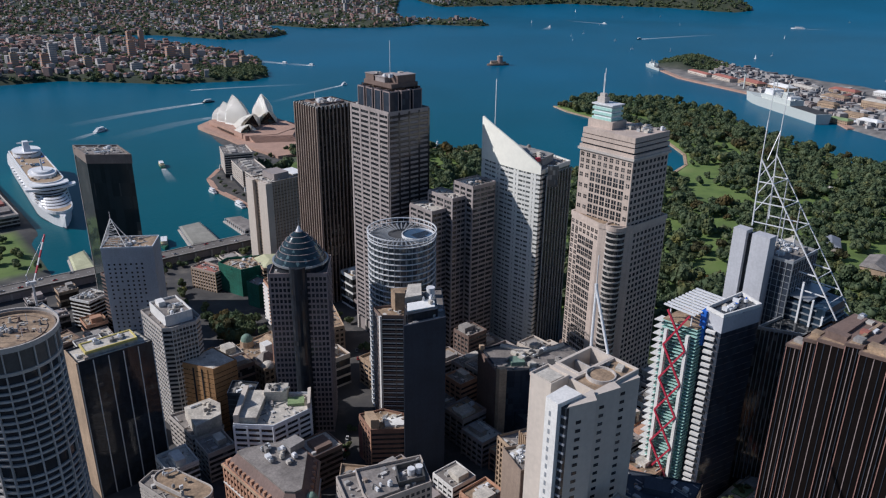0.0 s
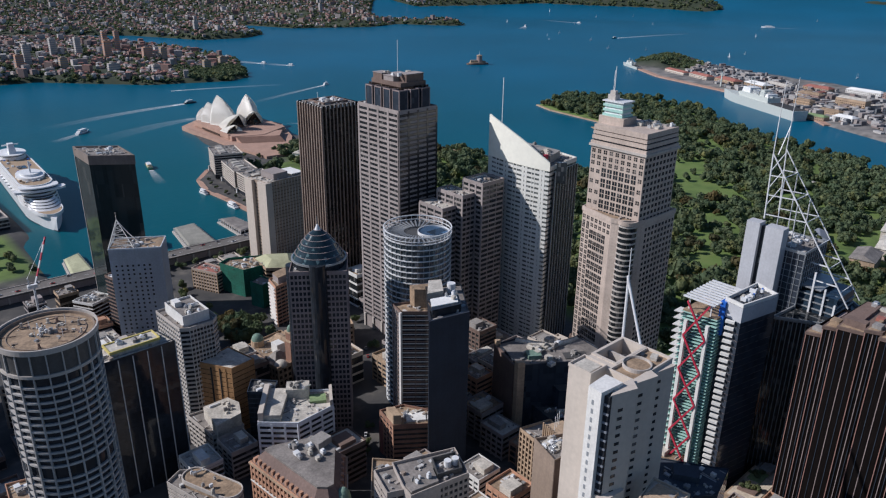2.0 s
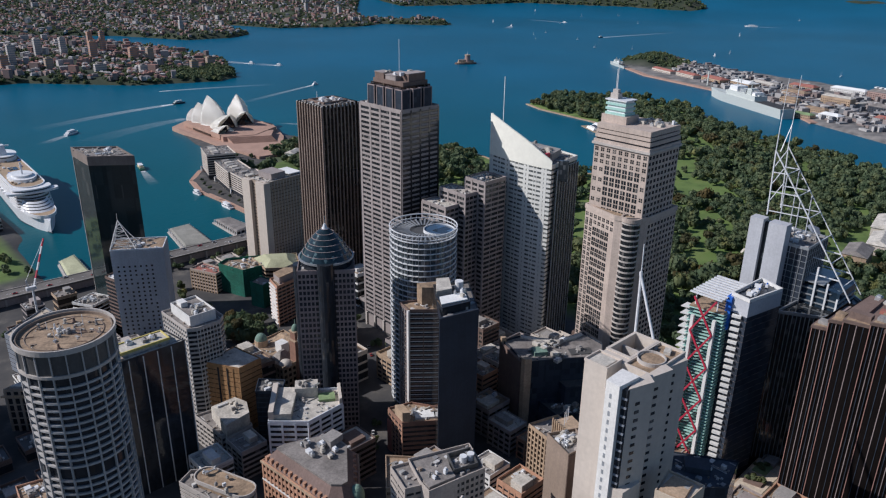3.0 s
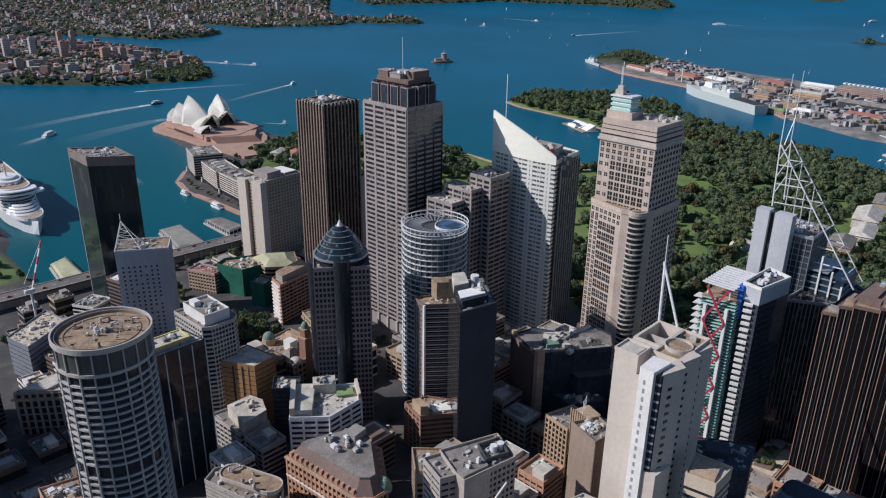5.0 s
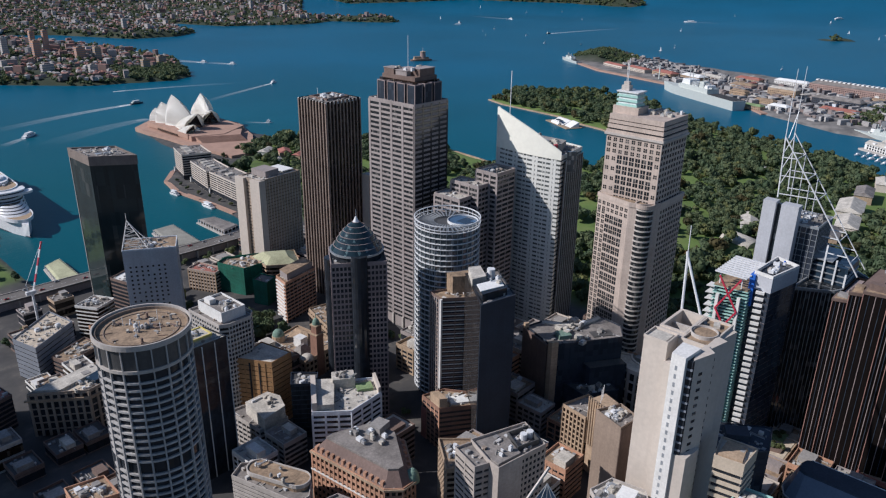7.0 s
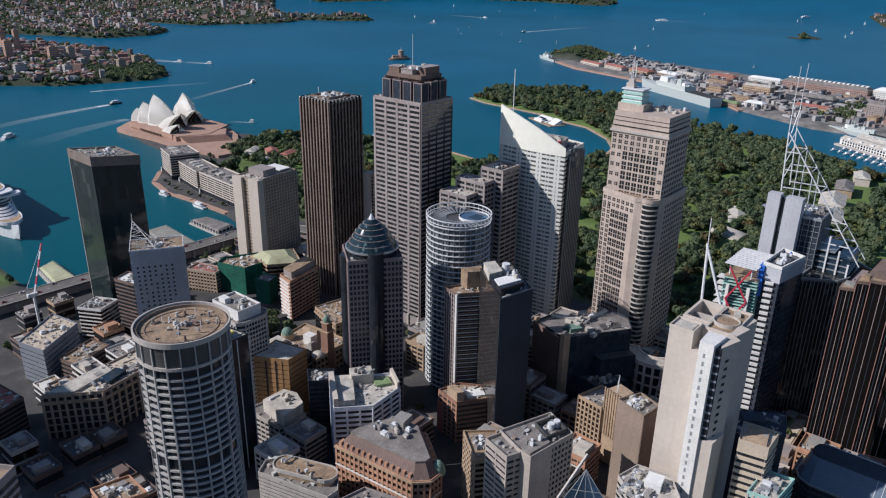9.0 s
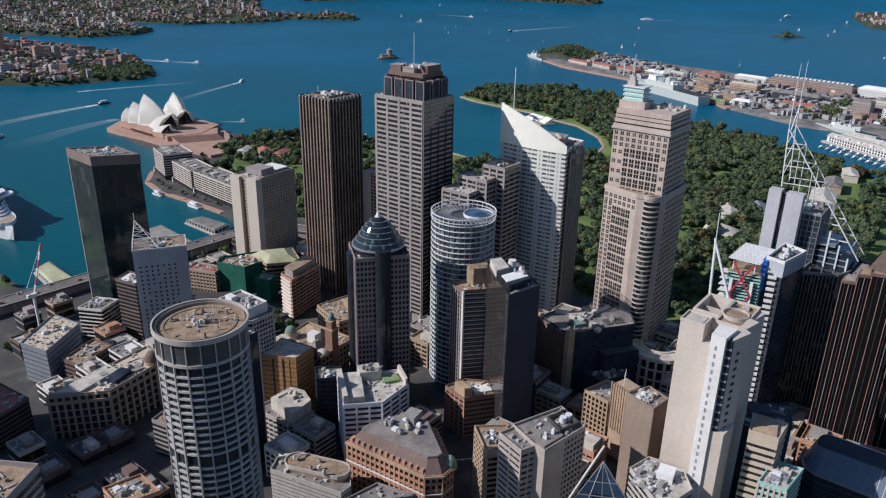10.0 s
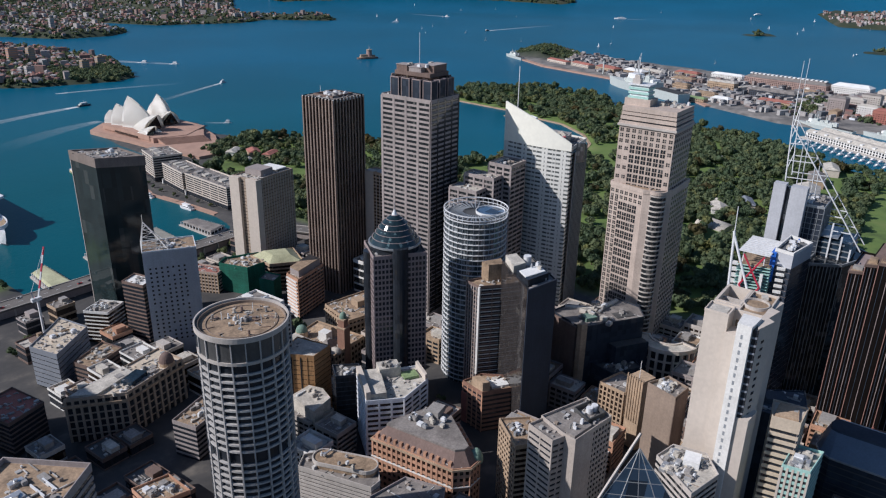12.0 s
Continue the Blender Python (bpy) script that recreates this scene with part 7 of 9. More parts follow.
def wharf(q, roof, label):
    t = thing("ferry_wharf", label, "wharf", (sum(p[0] for p in q) / 4, sum(p[1] for p in q) / 4, 0), "ferry wharves")
    own = ccw(local(t, q))
    part("pontoon", solid(offset(own, 2), -1, 1.4), CONCRETE, t)
    part("shed", solid(offset(own, -1.5), 1.4, 5.2), GREYGLASS, t)
    part("roof", solid(own, 5.2, 6.6, offset(own, -2.5)), roof, t, "shallow pitched wharf roof")
    post = shared("post", box(bmesh.new(), -0.3, 0.3, -0.3, 0.3, -1, 5.4), STEEL)
    for e in range(4):
        a, b = Vector(own[e]), Vector(own[(e + 1) % 4])
        n = max(2, int((b - a).length / 6))
        for k in range(n):
            p = a.lerp(b, k / n)
            repeat("post", post, t, (p.x, p.y, 0))


def expressway():
    line = [(-420, 800), (-60, 784), (107, 772), (186, 767), (273, 764), (362, 759), (412, 742), (432, 690)]
    t = tagged(thing("expressway", "", "", (0, 0, 0)), "elevated two-level road and railway deck along the quay", "elevated road", kind="structure")
    left, right = [], []
    for i, p in enumerate(line):
        a, b = Vector(line[max(0, i - 1)]), Vector(line[min(len(line) - 1, i + 1)])
        d = (b - a).normalized()
        n = Vector((-d.y, d.x))
        left.append(Vector(p) + n * 10)
        right.append(Vector(p) - n * 10)
    outline = [(p.x, p.y) for p in right] + [(p.x, p.y) for p in left[::-1]]
    part("road_deck", solid(outline, 10.6, 12.0), WORNROAD, t)
    part("station_wall", solid(offset(ccw(outline), -1.5), 3.5, 10.6), GREYSTONE, t, "dark station front under the deck")
    for side in (left, right):
        for a, b in zip(side, side[1:]):
            part("parapet", bar(bmesh.new(), (a.x, a.y, 12.4), (b.x, b.y, 12.4), 0.7), CONCRETE, t)
    mid = shared("lane_mark", box(bmesh.new(), -2, 2, -0.15, 0.15, 0, 0.03), STEEL)
    for a, b in zip(line, line[1:]):
        a, b = Vector(a), Vector(b)
        n = int((b - a).length / 11)
        for k in range(n):
            p = a.lerp(b, k / n)
            repeat("lane_mark", mid, t, (p.x, p.y, 12.01), math.atan2((b - a).y, (b - a).x))
    col = shared("pillar", box(bmesh.new(), -0.8, 0.8, -0.8, 0.8, 0, 10.6), CONCRETE)
    for k in range(24):
        repeat("pillar", col, t, (-60 + k * 18, 784 - k * 1.1 - 9.6, 0))


def hull(bm, length, beam, z0, z1, bow=0.3, flare=1.0, stern=0.9, n=10):
    """A hull outline with a pointed bow towards +x, flared from z0 to z1."""
    def outline(k, s):
        pts = []
        for i in range(n + 1):
            u = i / n
            x = length * (1 - bow) + length * bow * u - length / 2
            pts.append((x + (s if u == 1 else 0), beam / 2 * k * (1 - u ** 1.8)))
        pts = [(-length / 2, beam / 2 * k * stern)] + pts
        return [(x, -y) for x, y in pts] + [(x, y) for x, y in pts[::-1][1:]]
    return prism(bm, ccw(outline(1 / flare, 0)), z0, z1, ccw(outline(1.0, length * 0.02)))


def deckhouse(bm, x0, x1, w, z0, z1, rake=0.0):
    a = rect(x0, x1, -w / 2, w / 2)
    b = rect(x0 + rake * 0.3, x1 - rake, -w / 2 + 0.2, w / 2 - 0.2)
    return prism(bm, a, z0, z1, b)


def cruise_ship():
    t = thing("cruise_ship", "large white cruise ship moored at the passenger terminal", "cruise ship", (212, 1108, 0))
    t.scale = (1.04, 1.2, 1.12)
    t.rotation_euler = (0, 0, math.atan2(-1, -0.072))
    part("hull", hull(bmesh.new(), 296, 36, -1, 15, 0.26, 1.12), HULLWHITE, t, "white hull with flared bow")
    part("boot_stripe", hull(bmesh.new(), 294.5, 33, -1.2, 1.2, 0.26, 1.0), HULLDARK, t)
    def nosed(x0, x1, w, nose):
        """A deck outline: straight sides, rounded towards the bow."""
        return ccw([(x0, -w / 2)] + [(x1 - nose + nose * math.cos(a), w / 2 * math.sin(a)) for a in [math.pi * (k / 16 - 0.5) for k in range(17)]] + [(x0, w / 2)])
    z = 15
    for k, (x0, x1, w) in enumerate(((-144, 104, 35.5), (-143, 101, 35.5), (-142, 98, 35), (-140, 95, 35), (-138, 91, 34.5), (-132, 87, 34), (-120, 82, 33))):
        part("deck", solid(nosed(x0, x1, w, 22), z, z + 1.9), HULLWHITE, t)
        part("balcony_band", solid(nosed(x0 + 0.8, x1 - 0.8, w - 1.6, 22), z + 1.9, z + 3.0), GREYGLASS, t)
        z += 3.0
    part("foredeck", solid(nosed(98, 138, 26, 34), 15, 16.6), DECK, t, "tan foredeck behind a white bulwark")
    part("bulwark", frame_ring(bmesh.new(), nosed(97, 141, 29, 36), 14.6, 18.2, 0.9), HULLWHITE, t)
    for k in range(4):
        part("sloping_front", solid(nosed(86, 121 - 5 * k, 31 - 1.5 * k, 22), 16.6 + 2.2 * k, 18.0 + 2.2 * k, nosed(86, 118 - 5 * k, 30 - 1.5 * k, 21)), HULLWHITE, t, "white sloping front of the superstructure")
        part("front_slit", solid(nosed(86, 117 - 5 * k, 28 - 1.5 * k, 21), 18.0 + 2.2 * k, 18.8 + 2.2 * k), GREYGLASS, t)
    part("bridge_wing", solid(nosed(76, 92, 50, 9), 31.0, 33.4), HULLWHITE, t, "wide white bridge wings")
    part("bridge_window", solid(nosed(76, 90, 36, 12), 33.4, 34.8), DARKGLASS, t)
    part("bridge_roof", solid(nosed(70, 91, 38, 12), 34.8, 36.2), HULLWHITE, t)
    part("sun_deck", solid(nosed(-118, 80, 31, 24), z, z + 0.6), DECK, t, "timber sun deck")
    part("deck_rim", frame_ring(bmesh.new(), nosed(-119, 82, 33.5, 24), z - 0.4, z + 1.4, 1.2), HULLWHITE, t, "white rim of the sun deck")
    part("pool", solid(oblong(-20, 0, 16, 9, 0), z + 0.6, z + 1.0), BLUEGLASS, t)
    part("mid_deckhouse", solid(ring(32, 0, 26, 28, 14), z + 0.6, z + 4.0), HULLWHITE, t, "rounded white deckhouse")
    part("mid_roof", solid(ring(34, 0, 15, 24, 10), z + 4.0, z + 6.5), HULLWHITE, t)
    part("radar_mast", bar(bmesh.new(), (38, 0, z + 6), (36, 0, z + 20), 1.6), HULLWHITE, t)
    part("aft_lounge", solid(ring(-86, 0, 24, 28, 15), z + 0.6, z + 5.0), HULLWHITE, t)
    part("lounge_window", solid(ring(-86, 0, 23, 28, 14.5), z + 5.0, z + 6.2), DARKGLASS, t)
    part("lounge_roof", solid(ring(-86, 0, 25, 28, 15.5), z + 6.2, z + 7.4), HULLWHITE, t)
    part("funnel", solid(oblong(-78, 0, 15, 8, 0), z + 7.4, z + 19, oblong(-82, 0, 10, 6, 0)), HULLWHITE, t, "raked white funnel")
    part("funnel_wing", bar(bmesh.new(), (-84, -9, z + 17), (-84, 9, z + 17), 1.4), HULLWHITE, t)
    boat = shared("lifeboat", hull(bmesh.new(), 9, 3.2, 0, 2.4, 0.3), HULLWHITE)
    for s in (-1, 1):
        for k in range(9):
            repeat("lifeboat", boat, t, (-90 + 16 * k, s * 18.3, 19))
    r = random.Random(2)
    for k in range(40):
        x, y = r.uniform(-112, 60), r.uniform(-14, 14)
        part("deck_fitting", box(bmesh.new(), -1, 1, -1.2, 1.2, 0, r.uniform(0.8, 2)), r.choice((DECK, HULLWHITE, STEEL, BLUEPANEL)), t, at=(x, y, z + 0.6))


def terminal():
    t = tower("passenger_terminal", "long low passenger terminal with grey and red roof parts", rect(120, 158, 990, 1250), 3, 17, 4.2, CONCRETE, GREYGLASS, 1.4, 0.4, roof=ROOFGREY, category="terminal")
    for k in range(7):
        part("roof_bay", box(bmesh.new(), -14, 14, -11, 11, 0, 3.2), (ROOFGREY, REDROOF, ROOFPALE, ROOFGREY, ROOFGREY, ROOFPALE, ROOFGREY)[k], t, at=(0, -105 + 35 * k, 14))


def naval_ship(name, label, x, y, deg, length, beam, big):
    t = thing(name, label, "naval ship", (x, y, 0))
    t.rotation_euler = (0, 0, radians(deg))
    part("hull", hull(bmesh.new(), length, beam, -1, 21 if big else 8, 0.3, 1.2), HULLGREY, t)
    d = 21 if big else 8
    k = length / 230
    part("deckhouse", deckhouse(bmesh.new(), -40 * k, 48 * k, beam * 0.82, d, d + 7 * k + 2, 5), HULLGREY, t)
    part("bridge", deckhouse(bmesh.new(), 18 * k, 44 * k, beam * 0.7, d + 7 * k + 2, d + 16 * k + 2, 4), HULLWHITE if big else HULLGREY, t)
    part("funnel", deckhouse(bmesh.new(), -18 * k, -4 * k, beam * 0.4, d + 7 * k + 2, d + 17 * k + 2, 3), HULLGREY, t)
    part("aft_house", deckhouse(bmesh.new(), -34 * k, -24 * k, beam * 0.6, d + 7 * k, d + 14 * k, 2), HULLWHITE if big else HULLGREY, t)
    part("flight_deck", deckhouse(bmesh.new(), -length / 2 + 2, -42 * k, beam * 0.86, d, d + 0.4), ASPHALT, t)
    for u in (26, -8, 36):
        part("mast", bar(bmesh.new(), (u * k, 0, d + 12 * k), (u * k, 0, d + 34 * k), 1.2), HULLGREY, t)
        part("yard", bar(bmesh.new(), (u * k, -5 * k, d + 26 * k), (u * k, 5 * k, d + 26 * k), 0.6), HULLGREY, t)
    for s in (-1, 1):
        part("crane_arm", bar(bmesh.new(), (-20 * k, s * beam * 0.4, d + 4), (4 * k, s * beam * 0.42, d + 16 * k), 0.9), HULLGREY, t)
    r = random.Random(int(length))
    for i in range(16 if big else 7):
        u, v = r.uniform(-46, 52) * k, r.uniform(-0.28, 0.28) * beam
        w, q, e = r.uniform(3, 9) * k + 1, r.uniform(2, 6) * k + 1, r.uniform(8, 15) * k + 2
        part("deck_house", box(bmesh.new(), u - w, u + w, v - q / 2, v + q / 2, d + 2, d + e), (HULLGREY, HULLWHITE, HULLGREY, DUCT)[i % 4], t)
    part("gun_mount", solid(ring(62 * k, 0, 4 * k + 0.6, 12), d, d + 3.5 * k + 1), HULLGREY, t)


def ferry(x, y, deg, length, kind):
    a, b = {"green": (FERRYGREEN, FERRYCREAM), "white": (HULLWHITE, HULLWHITE), "dark": (HULLDARK, HULLGREY)}[kind]
    label = {"green": "green and cream harbour ferry", "white": "white motor cruiser under way", "dark": "dark workboat with grey deckhouse"}[kind]
    t = thing("boat", label, "boat", (x, y, 0), "boats under way")
    t.rotation_euler = (0, 0, radians(deg))
    w = length * 0.27
    part("hull", hull(bmesh.new(), length, w, -0.5, length * 0.06 + 0.8, 0.4, 1.15), a, t)
    z = length * 0.06 + 0.8
    part("cabin", deckhouse(bmesh.new(), -length * 0.38, length * 0.28, w * 0.84, z, z + 2.3, 1.5), b, t)
    part("cabin_window", deckhouse(bmesh.new(), -length * 0.36, length * 0.27, w * 0.86, z + 0.9, z + 1.7, 1.0), DARKGLASS, t)
    part("upper_cabin", deckhouse(bmesh.new(), -length * 0.25, length * 0.2, w * 0.7, z + 2.3, z + 4.3, 1.2), b, t)
    part("roof", deckhouse(bmesh.new(), -length * 0.28, length * 0.22, w * 0.78, z + 4.3, z + 4.6), HULLWHITE, t)
    part("mast", bar(bmesh.new(), (0, 0, z + 4.5), (0, 0, z + 8), 0.25), STEEL, t)
    return t


def wake(x, y, deg, length, width, bend=0.0, strength=1.0):
    """A foam trail astern of a boat, dense behind the hull, widening and thinning out."""
    r = random.Random(int(abs(x) + abs(y)))
    n, m = 48, 8
    d = radians(deg + 180)
    cx, cy = x, y
    verts, foam, faces = [], [], []
    for i in range(n + 1):
        u = i / n
        w = width * (0.4 + 1.1 * math.sqrt(u))
        nx, ny = -math.sin(d), math.cos(d)
        for j in range(m + 1):
            v = 2 * j / m - 1
            verts.append((cx + nx * w / 2 * v, cy + ny * w / 2 * v, 0.12 + float(lift(math.hypot(cx, cy)))))
            arms = 0.45 + 0.55 * v * v if u > 0.1 else 1.0
            foam.append(strength * (1 - abs(v) ** 3) * arms * (1 - u) ** 1.3 * r.uniform(0.7, 1.0))
        if i:
            b = (i - 1) * (m + 1)
            faces += [(b + j, b + j + 1, b + m + 2 + j, b + m + 1 + j) for j in range(m)]
        cx += math.cos(d) * length / n
        cy += math.sin(d) * length / n
        d += radians(bend) / n
    me = bpy.data.meshes.new("wake")
    me.from_pydata(verts, [], faces)
    me.attributes.new("foam", "FLOAT", "POINT").data.foreach_set("value", foam)
    me.materials.append(FOAM)
    tagged(new("wake", me), "white foam trail on the water", "wake", kind="stuff")


def fort():
    t = thing("harbour_fort", "small stone fort with a round tower on a rock island", "fort", (1650, 1693, 0))
    part("sea_wall", solid(ring(0, 0, 36, 24, 15, -25), -2, 4), BROWNSTONE, t)
    part("terrace", solid(ring(0, 0, 27, 24, 12, -25), 4, 7), SANDSTONE, t, "sandstone terrace")
    part("barracks", solid(oblong(-12, 5, 22, 8, -25), 7, 12), SANDSTONE, t)
    part("barracks_roof", solid(oblong(-12, 5, 23, 9, -25), 12, 14.4, oblong(-12, 5, 20, 1, -25)), ROOFGREY, t)
    part("round_tower", solid([(x + 6, y - 2) for x, y in ring(0, 0, 10, 20)], 7, 25, [(x + 6, y - 2) for x, y in ring(0, 0, 8.0, 20)]), PINKBRICK, t)
    part("tower_top", solid([(x + 6, y - 2) for x, y in ring(0, 0, 9.0, 20)], 25, 27.5), SANDSTONE, t)
    part("lantern", dome(bmesh.new(), 6, -2, 27.5, 3, 3), ROOFPALE, t)
    part("gun_wall", solid(oblong(17, -9, 12, 7, -25), 7, 10.5), SANDSTONE, t)
    part("flagpole", bar(bmesh.new(), (6, -2, 30), (6, -2, 40), 0.5), STEEL, t)


def finger_wharf():
    t = thing("finger_wharf", "very long white timber wharf with grey gabled roof", "wharf", (1328, 206, 0))
    t.rotation_euler = (0, 0, radians(57))
    L, W = 330, 60
    part("deck", box(bmesh.new(), -L / 2, L / 2, -W / 2 - 6, W / 2 + 6, -1, 3), CONCRETE, t)
    for s in (-1, 1):
        part("shed", box(bmesh.new(), -L / 2 + 6, L / 2 - 6, min(s * 8, s * 29), max(s * 8, s * 29), 3, 13), WHITE, t)
        part("shed_roof", solid([(x, y + s * 18.5) for x, y in rect(-L / 2 + 5, L / 2 - 5, -11.5, 11.5)], 13, 18, [(x, y + s * 18.5) for x, y in rect(-L / 2 + 5, L / 2 - 5, -0.6, 0.6)]), ROOFPALE, t, "pale grey gabled roof")
        for z in (3.8, 8.4):
            row = bmesh.new()
            for k in range(52):
                x = -L / 2 + 9 + 6.0 * k
                box(row, x, x + 3.4, s * 29.1 - 0.15, s * 29.1 + 0.15, z, z + 3.2)
            part("glazing", row, GREYGLASS, t)["kind"] = "stuff"
        dorm = shared("gable", solid(rect(-3, 3, -4, 4), 0, 4), WHITE)
        for k in range(12):
            repeat("gable", dorm, t, (-L / 2 + 20 + 26 * k, s * 24, 13))
    part("middle_roof", box(bmesh.new(), -L / 2 + 6, L / 2 - 6, -8, 8, 11.5, 13.5), ROOFPALE, t)
    r = random.Random(3)
    for row in (15, 40):
        for k in range(18):
            yacht(1328, 206, 57, -L / 2 + 40 + 15.0 * k, W / 2 + row, r.uniform(11, 17), 90, r)


def yacht(ox, oy, base, u, v, length, turn, r):
    c, s = math.cos(radians(base)), math.sin(radians(base))
    x, y = ox + c * u - s * v, oy + s * u + c * v
    t = thing("moored_yacht", "white motor yacht moored bow out", "yacht", (x, y, 0), "moored yachts")
    t.rotation_euler = (0, 0, radians(base + turn))
    part("hull", hull(bmesh.new(), length, length * 0.3, -0.4, 2.0, 0.45, 1.2, n=4), HULLWHITE, t)
    part("cabin", deckhouse(bmesh.new(), -length * 0.3, length * 0.18, length * 0.22, 2.0, 4.0, 1.4), HULLWHITE, t)
    if r.random() < 0.15:
        part("flybridge", deckhouse(bmesh.new(), -length * 0.2, length * 0.06, length * 0.18, 4.0, 5.4, 1), HULLWHITE, t)


def dockyard():
    """Sheds and offices on the naval island."""
    specs = [("red_roofed_store", "long cream store with red hipped roof", 1975, 1190, 92, 22, 8, CREAM, REDROOF), ("red_roofed_store", "cream store with red hipped roof", 1945, 1095, 80, 26, 10, CREAM, REDROOF),
             ("red_roofed_store", "pink store with broad red roof", 1920, 1000, 78, 32, 11, SANDSTONE, REDROOF), ("store_shed", "tan store with white roof", 1895, 905, 70, 34, 14, SANDSTONE, ROOFWHITE),
             ("store_shed", "grey shed with pale roof", 1960, 880, 80, 26, 9, CONCRETE, ROOFPALE), ("red_roofed_store", "low store with faded red roof", 1990, 790, 70, 30, 10, SANDSTONE, REDROOF),
             ("brick_workshop", "very long brick workshop with glazed roof line", 1960, 520, 210, 44, 20, PINKBRICK, ROOFGREY), ("dark_workshop", "dark blue workshop with flat roof", 1790, 510, 110, 34, 14, HULLDARK, ROOFGREY),
             ("red_roofed_store", "low building with red roof", 1690, 480, 80, 26, 8, SANDSTONE, REDROOF), ("tan_office", "tan office with window bands", 1810, 640, 70, 24, 22, SANDSTONE, ROOFPALE),
             ("white_shed", "white rounded boat shed", 1640, 590, 44, 26, 10, WHITE, ROOFWHITE), ("green_roof_shed", "shed with pale green roof", 1620, 640, 44, 22, 9, SANDSTONE, GREENROOF),
             ("tan_shed", "tan harbour shed by the water", 1690, 640, 50, 24, 10, SANDSTONE, ROOFTAN), ("grey_flats", "dark flats with white bands", 1665, 350, 36, 26, 34, GREYSTONE, ROOFGREY),
             ("grey_flats", "grey flats beside the harbour", 1720, 330, 50, 22, 26, CONCRETE, ROOFPALE), ("white_shed", "long white shed by the water", 1950, 365, 90, 40, 20, WHITE, ROOFWHITE),
             ("white_flats", "white apartment block on the shore", 1660, 290, 40, 20, 24, WHITE, ROOFPALE), ("red_flats", "red brick flats on the hill", 1610, 250, 46, 26, 26, REDROOF, REDROOF), ("cream_flats", "cream apartment block by the harbour", 1880, 270, 60, 30, 26, CREAM, ROOFPALE),
             ("tan_shed", "brown brick storehouse with tan roof", 1870, 760, 60, 30, 11, PINKBRICK, ROOFTAN), ("white_shed", "white shed among the stores", 2030, 690, 90, 26, 10, WHITE, ROOFWHITE), ("blue_shed", "grey-blue shed with flat roof", 2020, 600, 70, 26, 11, GREYPAINT, ROOFGREY),
             ("tan_office", "tan office block in the dockyard", 1740, 720, 40, 22, 16, SANDSTONE, ROOFTAN), ("grey_flats", "pale flats on the hill", 1780, 300, 40, 20, 30, CONCRETE, ROOFGREY), ("cream_flats", "cream flats on the hill", 1720, 240, 44, 24, 24, CREAM, ROOFPALE)]
    for name, label, x, y, L, W, h, wall, roof in specs:
        z = max(2.0, at_ground(x, y)) - 0.5
        t = thing(name, label, "dockyard building", (x, y, z))
        t.rotation_euler = (0, 0, radians(66 if y > 850 else 80))
        part("wall", box(bmesh.new(), -L / 2, L / 2, -W / 2, W / 2, 0, h), wall, t)
        part("roof", solid(rect(-L / 2 - 0.8, L / 2 + 0.8, -W / 2 - 0.8, W / 2 + 0.8), h, h + W * 0.16, rect(-L / 2 + W * 0.25, L / 2 - W * 0.25, -W * 0.1, W * 0.1)), roof, t)
        for j in range(max(1, int(h / 4.5))):
            row = bmesh.new()
            for k in range(int(L / 5)):
                box(row, -L / 2 + 1.6 + 5 * k, -L / 2 + 4.0 + 5 * k, W / 2 - 0.15, W / 2 + 0.15, 1.6 + 4.2 * j, 3.5 + 4.2 * j)
            part("glazing", row, BROWNGLASS, t)["kind"] = "stuff"
        if L > 150:
            for k in range(18):
                part("roof_light", box(bmesh.new(), -3, 3, -6, 6, 0, 2.5), ROOFWHITE, t, at=(-L / 2 + 10 + 11.2 * k, 0, h + W * 0.15))
    r = random.Random(77)
    for k in range(60):
        x, y = (r.uniform(1620, 2080), r.uniform(420, 860)) if k < 44 else (r.uniform(1560, 1900), r.uniform(215, 400))
        if inland(np.array([x]), np.array([y]))[0] < 30:
            continue
        L, W, h = r.uniform(14, 46), r.uniform(9, 18), r.uniform(4, 11)
        wall, roof, tint = r.choice(((SANDSTONE, ROOFTAN, "tan"), (CONCRETE, ROOFGREY, "grey"), (WHITE, ROOFPALE, "white"), (PINKBRICK, REDROOF, "brick"), (CREAM, ROOFPALE, "cream"), (GREYPAINT, ROOFGREY, "blue-grey")))
        t = thing("dock_shed", f"small {tint} shed in the naval dockyard", "shed", (x, y, max(2.0, at_ground(x, y)) - 0.5), "dockyard sheds")
        t.rotation_euler = (0, 0, radians(r.choice((70, 80, 160, 172))))
        part("wall", box(bmesh.new(), -L / 2, L / 2, -W / 2, W / 2, 0, h), wall, t)
        part("roof", solid(rect(-L / 2 - 0.5, L / 2 + 0.5, -W / 2 - 0.5, W / 2 + 0.5), h, h + W * 0.15, rect(-L / 2, L / 2, -0.4, 0.4)), roof, t)
    t = thing("dock_crane", "tall grey dockyard crane", "crane", (1850, 985, 3))
    part("crane_tower", bar(bmesh.new(), (0, 0, 0), (0, 0, 40), 3), HULLGREY, t)
    part("crane_jib", bar(bmesh.new(), (0, 0, 36), (-18, 10, 58), 1.4), HULLGREY, t)


